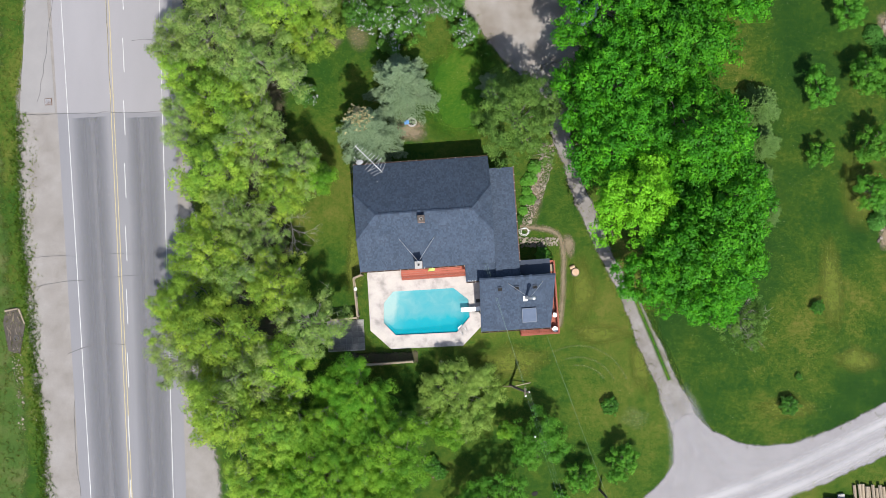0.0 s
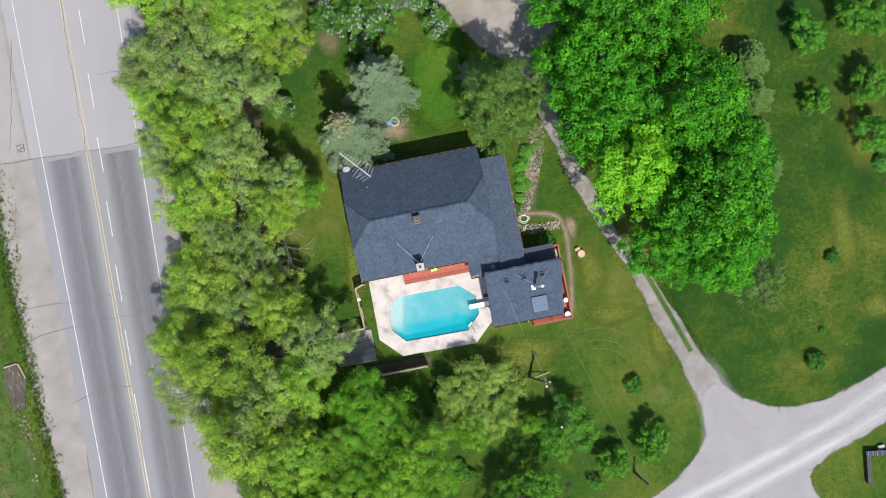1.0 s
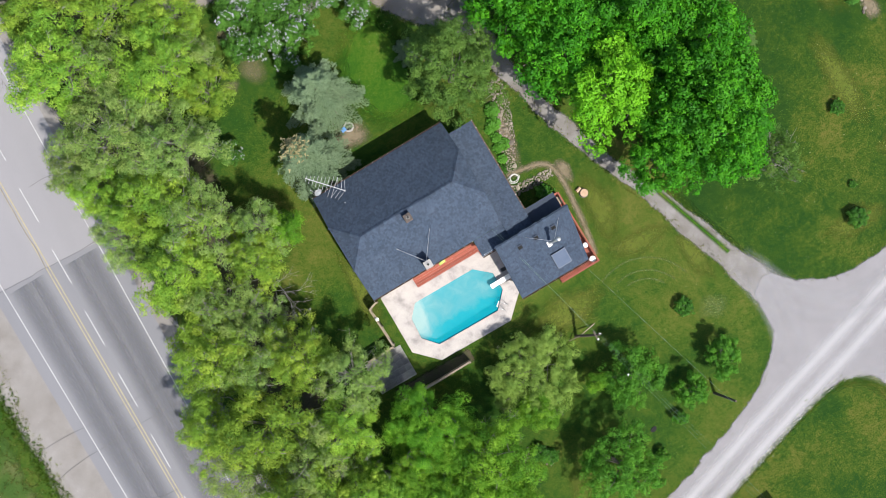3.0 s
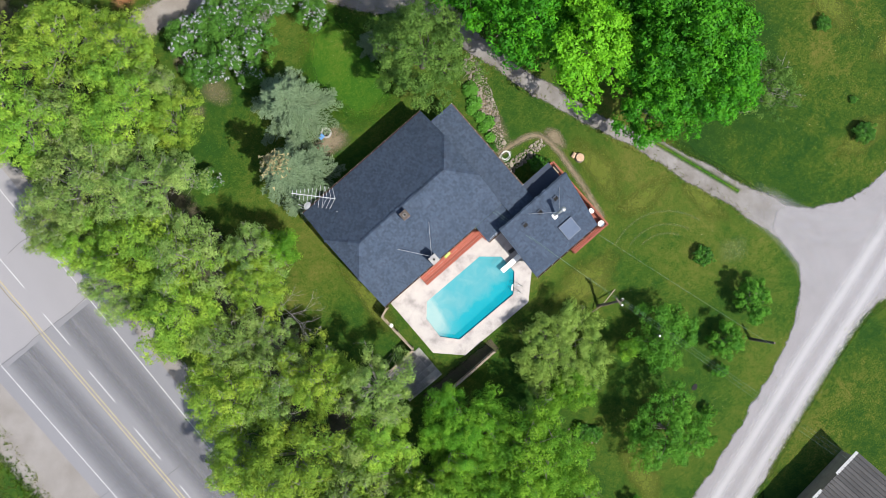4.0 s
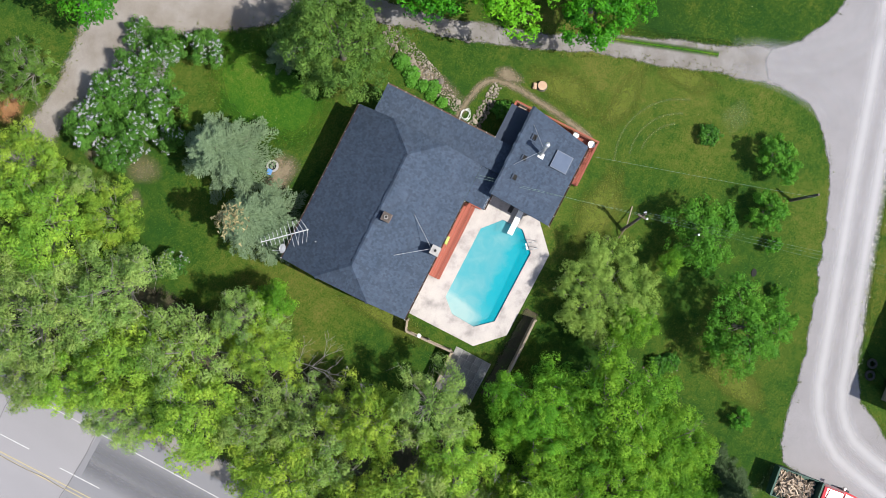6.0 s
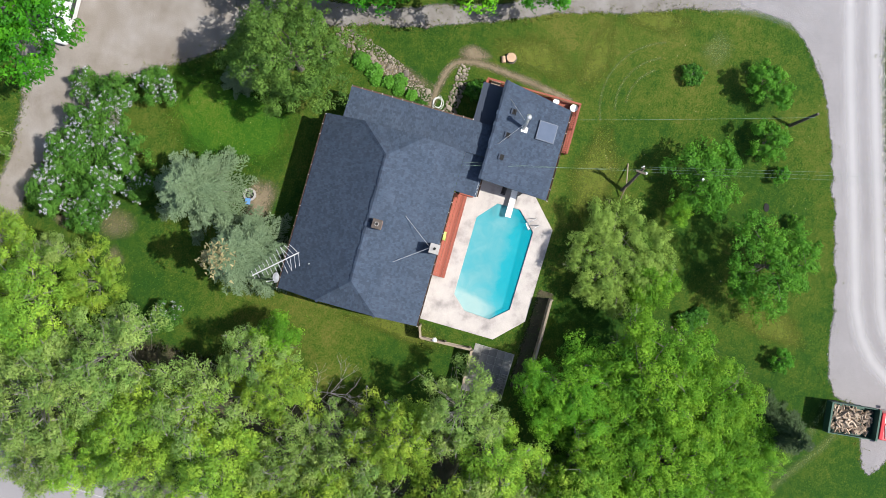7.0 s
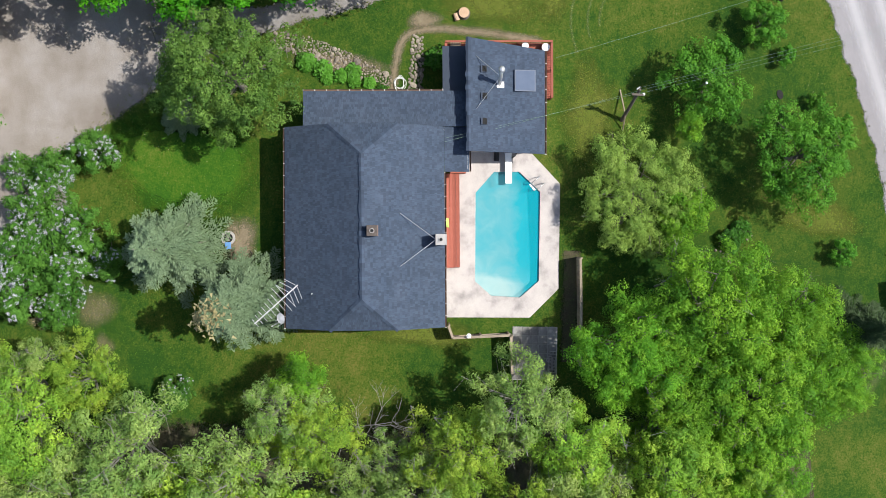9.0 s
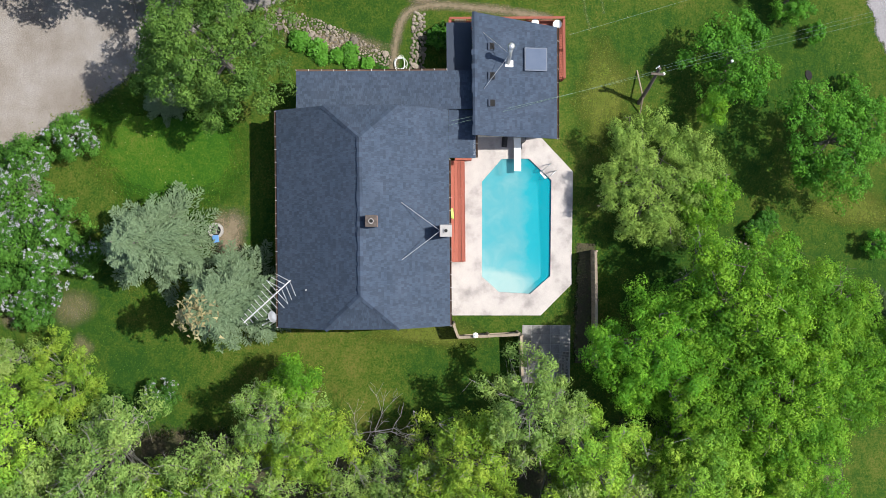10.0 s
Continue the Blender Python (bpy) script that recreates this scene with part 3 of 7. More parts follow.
strip("road", [(right_line(y), y) for y in (-300, -60, -20, 0, 60, 300)], 0.06, 0.042, M_WHITE_LINE, 0.025, "worn white edge line painted on the asphalt", "road marking", wear=1.1)
for off in (-0.12, 0.12):
    strip("road", [(road_x(y, off), y) for y in (-300, -60, 0, 60, 300)], 0.07, 0.042, M_YELLOW_LINE, 0.025, "faded yellow centre line painted on the asphalt", "road marking", wear=1.05)
dash = thing("lane_dashes", (0, 0, 0), 0, "white dashed lane line on the asphalt", "road marking", kind="structure")
for k in range(-18, 19):
    y = 6.1 + 5.45 * k
    off = 0.62 + 0.033 * max(-18, min(25, y))
    strip("dash", [(road_x(y - 1.5, off), y - 1.5), (road_x(y + 1.5, off), y + 1.5)], 0.07, 0.043, M_WHITE_LINE, 0.025, kind="", wear=1.1, parent=dash)


def crack(points, width=0.022):
    rng = np.random.default_rng(int(abs(points[0][1]) * 10))
    pts = densify(points, 0.8, 0.05, rng, closed=False)
    strip("road", [tuple(p) for p in pts], width, 0.046, M_CRACK, 0.005, "dark sealed joint across the asphalt", "road", rounds=1)


crack([(-36.6, 11.75), (-32.6, 11.9), (-28.5, 12.0), (-23.2, 12.15)], 0.03)
crack([(-36.2, -0.6), (-31.5, -0.4), (-27.0, -0.25), (-23.4, -0.1)], 0.014)
crack([(-36.1, -3.3), (-32.6, -2.6), (-28.2, -2.2), (-23.4, -1.9)])
crack([(-27.0, 18.2), (-25.6, 18.4), (-24.4, 18.0), (-23.8, 18.2)])
crack([(-28.75, 12), (-29.1, 19), (-29.6, 30)], 0.03)
crack([(-32.3, -8.8), (-29.6, -7.9), (-27.4, -8.0)], 0.04)
crack([(-33.9, 22.2), (-34.5, 17), (-35.1, 13)], 0.03)
crack([(-31.8, -13.0), (-31.7, -16), (-31.2, -21)], 0.03)

patch("lawn", [(19.0, 40), (20.0, 10), (16.8, -2.6), (19.4, -10.2), (22.4, -15.8), (25.6, -18.2), (31, -18.2), (38, -15), (60, -4.5), (120, 20), (120, 60), (60, 60)], 0.004, M_LUSH, 0.6, "deep green mown lawn behind the maples", "lawn", seed=9)
patch("lawn", [(24.0, -23.6), (17.5, -25.4), (10.5, -28.2), (5.0, -30.6), (5, -48), (26, -48), (27.5, -31.5)], 0.004, M_LUSH, 0.6, "deep green mown lawn beside the barn", "lawn", seed=10)
patch("lawn", [(4.2, 13.0), (3.6, 17.6), (2.4, 18.6), (-0.4, 17.2), (-1.6, 14.6), (-0.8, 10.6), (1.5, 9.8), (3.5, 10.6)], 0.005, M_VIVID, 0.9, "vivid green lawn behind the house", "lawn", seed=11)
LOT = [(10.4, 14.2), (7.2, 14.6), (5.2, 16.6), (3.4, 19.0), (1.4, 21.7), (-1.0, 23.0), (-5.5, 24.6), (-11, 25.0), (-14, 26), (-13, 28.2), (-8, 26.6), (-3, 26.6), (0, 27.5), (3, 31), (7, 35), (13, 34), (13.5, 26), (12.8, 20)]
patch("driveway", LOT, 0.008, M_LOT, 0.45, "sandy gravel parking area beside the lawn", "gravel yard", seed=5, step=0.7)
DRIVE = [(7.0, 15.5), (8.6, 12.0), (9.9, 8.6), (11.1, 5.1), (12.0, 2.6), (13.4, -0.4), (15.3, -4.0), (16.5, -7.4), (18.2, -11.6), (19.6, -15.1), (20.4, -18.6), (20.8, -21.4),
         (23.2, -21.0), (23.2, -17.6), (21.9, -14.4), (20.0, -11.2), (18.2, -7.0), (16.9, -4.6), (15.2, -1.6), (13.6, 1.8), (12.2, 5.6), (11.0, 9.5), (10.6, 13.0), (10.8, 16.5)]
patch("driveway", DRIVE, 0.0144, M_DRIVE, 0.24, "grey gravel driveway with two wheel tracks", "driveway", seed=6, step=0.6)
JUNCTION = [(21.2, -13.9), (22.8, -15.3), (24.6, -16.4), (27.3, -17.0), (31.7, -16.3), (38.2, -13.1), (60, -2), (120, 22), (121, 18), (62, -7.0), (38.1, -17.5), (31.9, -20.4), (29.5, -21.2),
            (27.9, -22.2), (28.0, -24.6), (32, -30), (45, -44), (43, -46), (30, -33), (26.9, -28.0), (24.9, -24.6), (22.3, -23.9), (18.6, -25.1), (13.3, -27.1), (8.0, -29.3), (4.3, -31.0),
            (2.8, -34.2), (1.8, -36), (2, -50), (-3, -50), (-4.6, -34.0), (-6.5, -33.4), (-6.0, -32.2), (-2.6, -31.5), (-2.3, -28.7), (0.9, -27.9), (4.2, -27.0), (7.2, -25.85), (10.4, -24.65), (13.6, -23.4), (16.75, -21.75), (18.8, -19.9), (19.8, -17.8), (19.5, -15.2)]
patch("driveway", JUNCTION, 0.016, M_GRAVEL, 0.24, "pale grey gravel lane with a fork", "gravel lane", seed=7, step=0.7, rounds=1)
LANE = [(60, -5.2), (38, -15.6), (30.5, -19.3), (24.5, -21.6), (17.2, -24.2), (8.5, -27.6), (1.0, -30.4), (-0.3, -36), (-0.3, -44)]
BEND_WEST = [(19.6, -11.9), (20.8, -15.0), (20.9, -19.0), (19.6, -21.4)]
BEND_EAST = [(20.4, -12.8), (21.9, -16.6), (25.2, -19.4), (31.0, -19.0), (38.0, -15.8)]
SPUR = [(42, -43), (30, -29.5), (26.4, -24.8), (24.4, -23.2)]


def beside(line, d):
    pts = smooth_line(line, 2)
    out = []
    for i, p in enumerate(pts):
        t = (pts[min(i + 1, len(pts) - 1)] - pts[max(i - 1, 0)]).normalized()
        out.append((p.x + t.y * d, p.y - t.x * d))
    return out


level = 0.020
for line, d, w, f, m in ((LANE, -0.85, 0.75, 0.45, M_WHEEL), (LANE, 0.75, 0.75, 0.45, M_WHEEL), (BEND_WEST, -0.75, 0.7, 0.5, M_FAINTTRACK),
                         (BEND_WEST, 0.75, 0.7, 0.5, M_FAINTTRACK), (BEND_EAST, 0.7, 0.5, 0.45, M_FAINTTRACK), (BEND_EAST, -0.7, 0.5, 0.45, M_FAINTTRACK),
                         (SPUR, -0.7, 0.6, 0.5, M_FAINTTRACK), (SPUR, 0.7, 0.6, 0.5, M_FAINTTRACK)):
    strip("driveway", beside(line, d), w, level, m, f, "tyre track pressed into pale gravel", "gravel lane", wear=1.0, rounds=0, fade=5)
    level += 0.004
strip("driveway_grass", [(16.6, -4.4), (17.6, -6.8), (18.6, -9.2), (19.4, -11.2)], 0.16, 0.060, M_VIVID, 0.2, "green grass strip between two wheel tracks", "grass", wear=1.0)

strip("ground_litter", [(-19.5, 60), (-18.6, 30), (-16.8, 14), (-16.4, 2), (-15.8, -8), (-14.0, -18), (-13.0, -24)], 5.8, 0.008, M_LITTER, 1.0, "brown leaf litter and undergrowth under the roadside trees", "ground", wear=1.0)
strip("ground_litter", [(-2.2, -9.15), (-5.0, -9.25), (-8.8, -9.35)], 0.9, 0.009, M_LITTER, 0.3, "bare dark soil between fence and pool", "ground", wear=1.0)
blob("ground_patch", (8.0, 5.8), 0.6, 2.8, 0.004, M_DIRT, 29, "stony bare soil under the rock bed", "ground")
# bare and dry places in the lawn
for at, rx, ry, m, seed, label in (
        ((-3.0, 10.5), 1.6, 1.15, M_DIRT, 11, "bare trodden earth round a fire pit"), ((-7.4, 18.6), 0.9, 1.4, M_THIN, 12, "bare brown earth in thin lawn"),
        ((-9.6, 18.0), 0.7, 0.6, M_THIN, 13, "bare brown earth in thin lawn"), ((-8.0, 21.6), 0.7, 0.8, M_DIRT, 14, "bare brown earth beside shrubs"),
        ((-8.2, 28.5), 1.2, 0.9, M_RUST, 15, "reddish bare earth beside a gravel yard"), ((38.2, 1.0), 0.7, 1.0, M_DIRT, 30, "bare pinkish earth beside boulders"), ((38.6, 19.7), 0.9, 1.3, M_DIRT, 31, "bare pinkish earth beside shrubs"), ((10.8, 0.5), 0.6, 0.9, M_DIRT, 16, "bare trodden earth beside a path"),
        ((13.4, -7.2), 2.6, 0.9, M_DRY, 17, "yellowed dry grass in the lawn"), ((12.0, -3.4), 1.2, 2.4, M_DRY, 18, "yellowed dry grass in the lawn"),
        ((16.5, -14.4), 1.1, 0.9, M_RUT, 19, "yellowed dry grass in the lawn"), ((17.0, -10.0), 0.9, 2.6, M_DRY, 20, "yellowed dry grass in the lawn"),
        ((6.0, -9.6), 3.0, 1.4, M_DRY, 21, "yellowed dry grass in the lawn"), ((33.5, -3.5), 1.2, 3.6, M_DRY, 22, "yellowed dry grass in the lawn"),
        ((35.5, -9.5), 1.8, 1.2, M_DRY, 23, "yellowed dry grass in the lawn"), ((-3.6, 15.4), 2.2, 1.2, M_DRY, 24, "yellowed dry grass in the lawn"),
        ((-7.6, -0.6), 0.8, 3.4, M_DRY, 25, "yellowed dry grass beside the house"), ((0.5, -23.8), 1.0, 2.4, M_DRY, 26, "yellowed dry grass in the lawn"),
        ((29.5, -13.5), 2.4, 1.0, M_DRY, 27, "yellowed dry grass in the lawn"), ((36.2, 5.0), 1.6, 3.0, M_DRY, 28, "yellowed dry grass in the lawn")):
    blob("ground_patch", at, rx, ry, 0.006 + 0.0006 * (seed - 10), m, seed, label, "ground")
strip("path", [(6.6, 2.0), (8.4, 1.9), (9.8, 1.6), (10.4, 0.2), (10.35, -2.6), (10.2, -5.0), (9.95, -6.6)], 0.30, 0.024, M_DIRT, 0.22, "narrow trodden earth path in the lawn", "path", wear=0.95)
for r, a0, a1 in ((2.7, 35, 100), (3.4, 25, 110), (4.4, 20, 118)):
    strip("wheel_ruts", [(11.6 + r * math.cos(radians(a)), -12.6 + r * math.sin(radians(a))) for a in np.linspace(a0, a1, 8)], 0.07, 0.024, M_RUT, 0.08, "faint pale mower track curving in the lawn", "ground", wear=0.95)
for off in (-0.75, 0.75):
    strip("wheel_ruts", [(-2.8, -29.6 + off), (-5.0, -29.4 + off * 0.9), (-7.4, -28.0 + off * 0.7), (-9.6, -26.8 + off * 0.5)], 0.3, 0.0225, M_RUT, 0.25, "dry tan wheel ruts worn into the lawn", "ground", wear=0.95)
for x0, seed in ((-39.6, 41), (-44.0, 42), (-52.0, 43)):
    patch("verge", [(x0 + 4.6, -60), (x0 + 4.2, -20), (x0 + 2.4, -6), (x0 + 1.4, 0), (x0 + 0.8, 14), (x0 + 0.6, 60), (x0 - 5, 60), (x0 - 5, 0), (x0 - 5, -60)], 0.006 + 0.001 * (seed - 40), M_MEADOW, 0.9, "rough unmown grass verge beside the road", "verge", seed=seed, step=1.2, wobble=0.3)

# ---- swimming pool ----
DECK = [(2.6, -1.9), (3.0, -2.6), (4.6, -3.0), (4.4, -6.5), (3.4, -6.4), (1.7, -8.2), (-4.5, -8.5), (-6.3, -6.9), (-6.6, -1.7), (-3.9, -1.6)]


def pool_floor(x, y):
    """Depth under the deck: shallow in the west, deep in the east."""
    return -0.72 - 0.35 * max(0.0, min(1.0, (x + 3.0) / 4.0))


pool = thing("swimming_pool", (0, 0, 0), 0, "in-ground swimming pool with turquoise water and cut corners", "swimming pool")
part("deck", ring_between(DECK, grow(POOL, 0.205), -0.2, 0.05), M_DECK, pool, "pale stained concrete pool surround")
bevelled(part("coping", ring_between(grow(POOL, 0.215), POOL, -0.15, 0.055), M_DECK, pool, "pale rounded pool edge"), 0.008)
basin = Mesh()
n = len(POOL)
basin.add([(x, y, 0.0) for x, y in POOL] + [(x, y, -0.95) for x, y in POOL], [((i + 1) % n, i, n + i, n + (i + 1) % n) for i in range(n)])
part("wall", basin, M_LINER, pool, "turquoise pool wall")
xs, ys = np.linspace(-5.2, 2.3, 31), np.linspace(-7.4, -3.1, 19)
grid = [(x, y, pool_floor(x, y)) for x in xs for y in ys]
cells = [(i * 19 + j, (i + 1) * 19 + j, (i + 1) * 19 + j + 1, i * 19 + j + 1) for i in range(30) for j in range(18)]
floor_m = Mesh().add(grid, cells).data("pool_floor", M_FLOORLINER)
veil = [max(0.0, min(1.0, (-2.9 - x + 0.30 * (y + 5.3)) / 1.7)) for x, y, z in grid]
floor_m.attributes.new("silt", "FLOAT", "POINT").data.foreach_set("value", veil)
part("pool_floor", floor_m, M_FLOORLINER, pool, "turquoise pool floor, paler at the shallow end")
side = Mesh()
side.add([(x, y, -0.9) for x, y in POOL] + [(x, y, -2.4) for x, y in POOL], [((i + 1) % n, i, n + i, n + (i + 1) % n) for i in range(n)])
part("lower_wall", side, M_LINER, pool)
xs, ys = np.linspace(-5.15, 2.25, 38), np.linspace(-7.3, -3.25, 22)
bm = bmesh.new()
bm.faces.new([bm.verts.new((x, y, -0.09)) for x, y in POOL])
for axis, cuts in ((Vector((1, 0, 0)), xs[1:-1]), (Vector((0, 1, 0)), ys[1:-1])):
    for c in cuts:
        bmesh.ops.bisect_plane(bm, geom=bm.verts[:] + bm.edges[:] + bm.faces[:], plane_co=axis * float(c), plane_no=axis)
for f in bm.faces:
    if f.normal.z < 0:
        f.normal_flip()
water = bpy.data.meshes.new("water")
bm.to_mesh(water)
bm.free()
water.materials.append(M_WATER)


def silt(x, y):
    """How pale the water is: most at the western steps, some along the north side."""
    north = max(0.0, min(1.0, (y - 0.04 * x + 6.55) / 1.3))
    west = max(0.0, min(1.0, (-3.95 - x + 0.12 * (y + 5.3)) / 0.35)) * max(0.0, min(1.0, (y + 7.0) / 0.8))
    return 0.08 + 0.36 * north + 0.36 * west


water.attributes.new("silt", "FLOAT", "POINT").data.foreach_set("value", [silt(v.co.x, v.co.y) for v in water.vertices])
w = part("water", water, M_WATER, pool, "milky turquoise water, deeper in colour along one side")
w.visible_shadow = False
drain = part("drain", Mesh().lathe([(0.13, 0), (0.13, 0.02), (0.0, 0.02)], 14, (-1.6, -4.9, -0.84)), M_DRAIN, pool, "round floor drain")

board = thing("diving_board", (2.55, -5.05, 0.05), 184, "white diving board on a short stand over the pool", "diving board")
bevelled(part("board", Mesh().box((-0.75, -0.19, 0.42), (1.05, 0.19, 0.49)), M_WHITE, board, "white plank"), 0.02)
for x in (-0.75, -0.1):
    part("stand", Mesh().box((x - 0.06, -0.2, 0.0), (x + 0.06, 0.2, 0.42)), M_STEEL, board, "metal stand")
ladder = thing("pool_ladder", (1.55, -6.75, 0.05), -48, "curved chrome pool ladder with white steps", "pool ladder")
for y in (-0.24, 0.24):
    part("rail", Mesh().tube([(0.45, y, 0), (0.45, y, 0.55), (0.3, y, 0.78), (0.02, y, 0.8), (-0.16, y, 0.6), (-0.2, y, 0.0), (-0.2, y, -0.9)], 0.024, 8), M_STEEL, ladder, "chrome rail", smooth=True)
for z in (-0.15, -0.45, -0.75):
    part("rung", Mesh().box((-0.27, -0.24, z - 0.02), (-0.13, 0.24, z + 0.02)), M_WHITE, ladder, "white step")

# ---- the house ----
HX, HY, HT = -7.55, 7.05, 3.9
house = thing("house", (HX, HY, 0), HT, "bungalow with a dark blue-grey shingled roof and red wood trim", "house")
LEN, DEP, EAVE, RIDGE = 11.3, 8.96, 3.0, 6.25
MID, CUT, INSET = DEP / 2, 1.9, 1.75
SLOPE = (RIDGE - EAVE) / MID
CUTZ = RIDGE - SLOPE * CUT


def inside(p, poly):
    x, y = p
    hit = False
    for i in range(len(poly)):
        (x0, y0), (x1, y1) = poly[i - 1], poly[i]
        if (y0 > y) != (y1 > y) and x < (x1 - x0) * (y - y0) / (y1 - y0) + x0:
            hit = not hit
    return hit


def shingle_field(outline, height, along, seed, course=0.14, tab=0.145):
    """Overlapping tabs in courses over a roof plane; height gives z over the plan, along is the plan way of a course."""
    rng = np.random.default_rng(seed)
    a = Vector(along).normalized()
    b = Vector((-a.y, a.x))
    if height(*(b * 1.0)) > height(0, 0):
        b = -b
    # b now points down the slope
    us = [Vector(p).dot(a) for p in outline]
    vs = [Vector(p).dot(b) for p in outline]
    area = sum(outline[i - 1][0] * outline[i][1] - outline[i][0] * outline[i - 1][1] for i in range(len(outline)))
    edges = [(Vector(outline[i - 1]), Vector(outline[i])) for i in range(len(outline))]
    if area < 0:
        edges = [(q, p) for p, q in edges]

    def trimmed(poly):
        """The part of a tab that lies within the outline."""
        for p, q in edges:
            side = [(q - p).cross(w - p) for w in poly]
            kept = []
            for k, w in enumerate(poly):
                if (side[k - 1] < 0) != (side[k] < 0):
                    kept.append(poly[k - 1].lerp(w, side[k - 1] / (side[k - 1] - side[k])))
                if side[k] >= 0:
                    kept.append(w)
            poly = kept
            if len(poly) < 3:
                return []
        return poly

    m = Mesh()
    v = min(vs)
    while v < max(vs):
        u = min(us) - tab * rng.uniform(0, 1)
        while u < max(us):
            w_ = tab * rng.choice([0.6, 0.8, 1.0, 1.4])
            low, lift = v + course * 1.04, rng.uniform(0.004, 0.010)
            q = trimmed([a * u + b * v, a * (u + w_ - 0.010) + b * v, a * (u + w_ - 0.010) + b * low, a * u + b * low])
            if q:
                top = [(p.x, p.y, height(*p) + 0.004 + lift * max(0.0, (p.dot(b) - v) / course)) for p in q]
                turned = sum(q[k - 1].cross(q[k]) for k in range(len(q))) < 0
                m.add(top[::-1] if turned else top, [tuple(range(len(q)))])
                lip = [k for k in range(len(q)) if abs(q[k].dot(b) - low) < 1e-5]
                if len(lip) == 2:
                    e, g = q[lip[0]], q[lip[1]]
                    m.add([top[lip[0]], top[lip[1]], (g.x, g.y, height(*g)), (e.x, e.y, height(*e))], [(0, 1, 2, 3)])
            u += w_
        v += course
    return m


def roof_plane(parent, outline, height, along, seed, thick=0.12, material=M_SHINGLE, shingles=True):
    slab = Mesh().prism(outline, lambda x, y: height(x, y) - thick, lambda x, y: height(x, y))
    ob = part("roof_slope", slab, M_ROOF_DECK if shingles else M_ROLL, parent, "blue-grey roof slope")
    if shingles:
        part("shingles", shingle_field(outline, height, along, seed), material, ob, "blue-grey asphalt shingles", kind="stuff")
    return ob


north_h = lambda x, y: EAVE + SLOPE * -y
south_h = lambda x, y: EAVE + SLOPE * (DEP + y)
west_h = lambda x, y: CUTZ + (RIDGE - CUTZ) * x / INSET
east_h = lambda x, y: CUTZ + (RIDGE - CUTZ) * (LEN - x) / INSET
roof = part("roof", Mesh().prism([(0.4, -0.4), (LEN - 0.1, -0.4), (LEN - 0.1, -DEP + 0.4), (0.4, -DEP + 0.4)], 2.72, 2.8), M_SIDING, house, "dark blue-grey shingled roof with clipped gable ends")
roof_plane(roof, [(0, 0), (0, -MID + CUT), (INSET, -MID), (LEN - INSET, -MID), (LEN, -MID + CUT), (LEN, 0)], north_h, (1, 0), 61)
roof_plane(roof, [(0, -DEP), (LEN, -DEP), (LEN, -MID - CUT), (LEN - INSET, -MID), (INSET, -MID), (0, -MID - CUT)], south_h, (1, 0), 62)
roof_plane(roof, [(0, -MID - CUT), (INSET, -MID), (0, -MID + CUT)], west_h, (0, 1), 63)
roof_plane(roof, [(LEN, -MID - CUT), (LEN, -MID + CUT), (LEN - INSET, -MID)], east_h, (0, 1), 64)


def caps(parent, a, b, seed):
    """Ridge caps laid along a line."""
    rng = np.random.default_rng(seed)
    a, b = Vector(a), Vector(b)
    k = int((b - a).length / 0.24)
    d = (b - a).normalized()
    s = d.cross(Vector((0, 0, 1))).normalized()
    m = Mesh()
    for i in range(k):
        p = a.lerp(b, i / k)
        q = p + d * 0.27
        w_, up = 0.13 + rng.uniform(-0.03, 0.04), rng.uniform(0.02, 0.045)
        dn = Vector((0, 0, -0.055))
        m.add([p - s * w_ + dn + Vector((0, 0, 0.02)), p + Vector((0, 0, 0.03)), p + s * w_ + dn + Vector((0, 0, 0.02)), q - s * w_ + dn + Vector((0, 0, up)), q + Vector((0, 0, up + 0.02)), q + s * w_ + dn + Vector((0, 0, up))],
              [(0, 1, 4, 3), (1, 2, 5, 4)])
    part("ridge_cap", m, M_CAPS, parent, "ridge shingles", kind="stuff")


caps(roof, (INSET, -MID, RIDGE), (LEN - INSET, -MID, RIDGE), 71)
caps(roof, (0, -MID + CUT, CUTZ), (INSET, -MID, RIDGE), 72)
caps(roof, (0, -MID - CUT, CUTZ), (INSET, -MID, RIDGE), 73)
caps(roof, (LEN, -MID + CUT, CUTZ), (LEN - INSET, -MID, RIDGE), 74)
caps(roof, (LEN, -MID - CUT, CUTZ), (LEN - INSET, -MID, RIDGE), 75)

wing_h = lambda x, y: 3.09 - (x - LEN) * 0.11 / 2.05
porch_h = lambda x, y: 2.98 - 0.28 * (-y - DEP) / 1.4
wing = part("wing_roof", Mesh().prism([(LEN + 0.05, -1.3), (13.1, -1.3), (13.1, -10.1), (LEN + 0.05, -10.1)], 2.66, 2.74), M_SIDING, house, "low shingled lean-to roof on the wing")
roof_plane(wing, [(LEN, -1.05), (LEN, -10.24), (13.32, -10.24), (13.32, -1.05)], wing_h, (0, 1), 65)
porch = part("porch_roof", Mesh().box((8.85, -10.30, 2.55), (11.3, -10.22, 2.72)), M_WHITE, house, "small porch roof over the pool door")
roof_plane(porch, [(8.77, -10.38), (LEN, -10.38), (LEN, -DEP - 0.01), (8.77, -DEP - 0.01)], porch_h, (1, 0), 66)

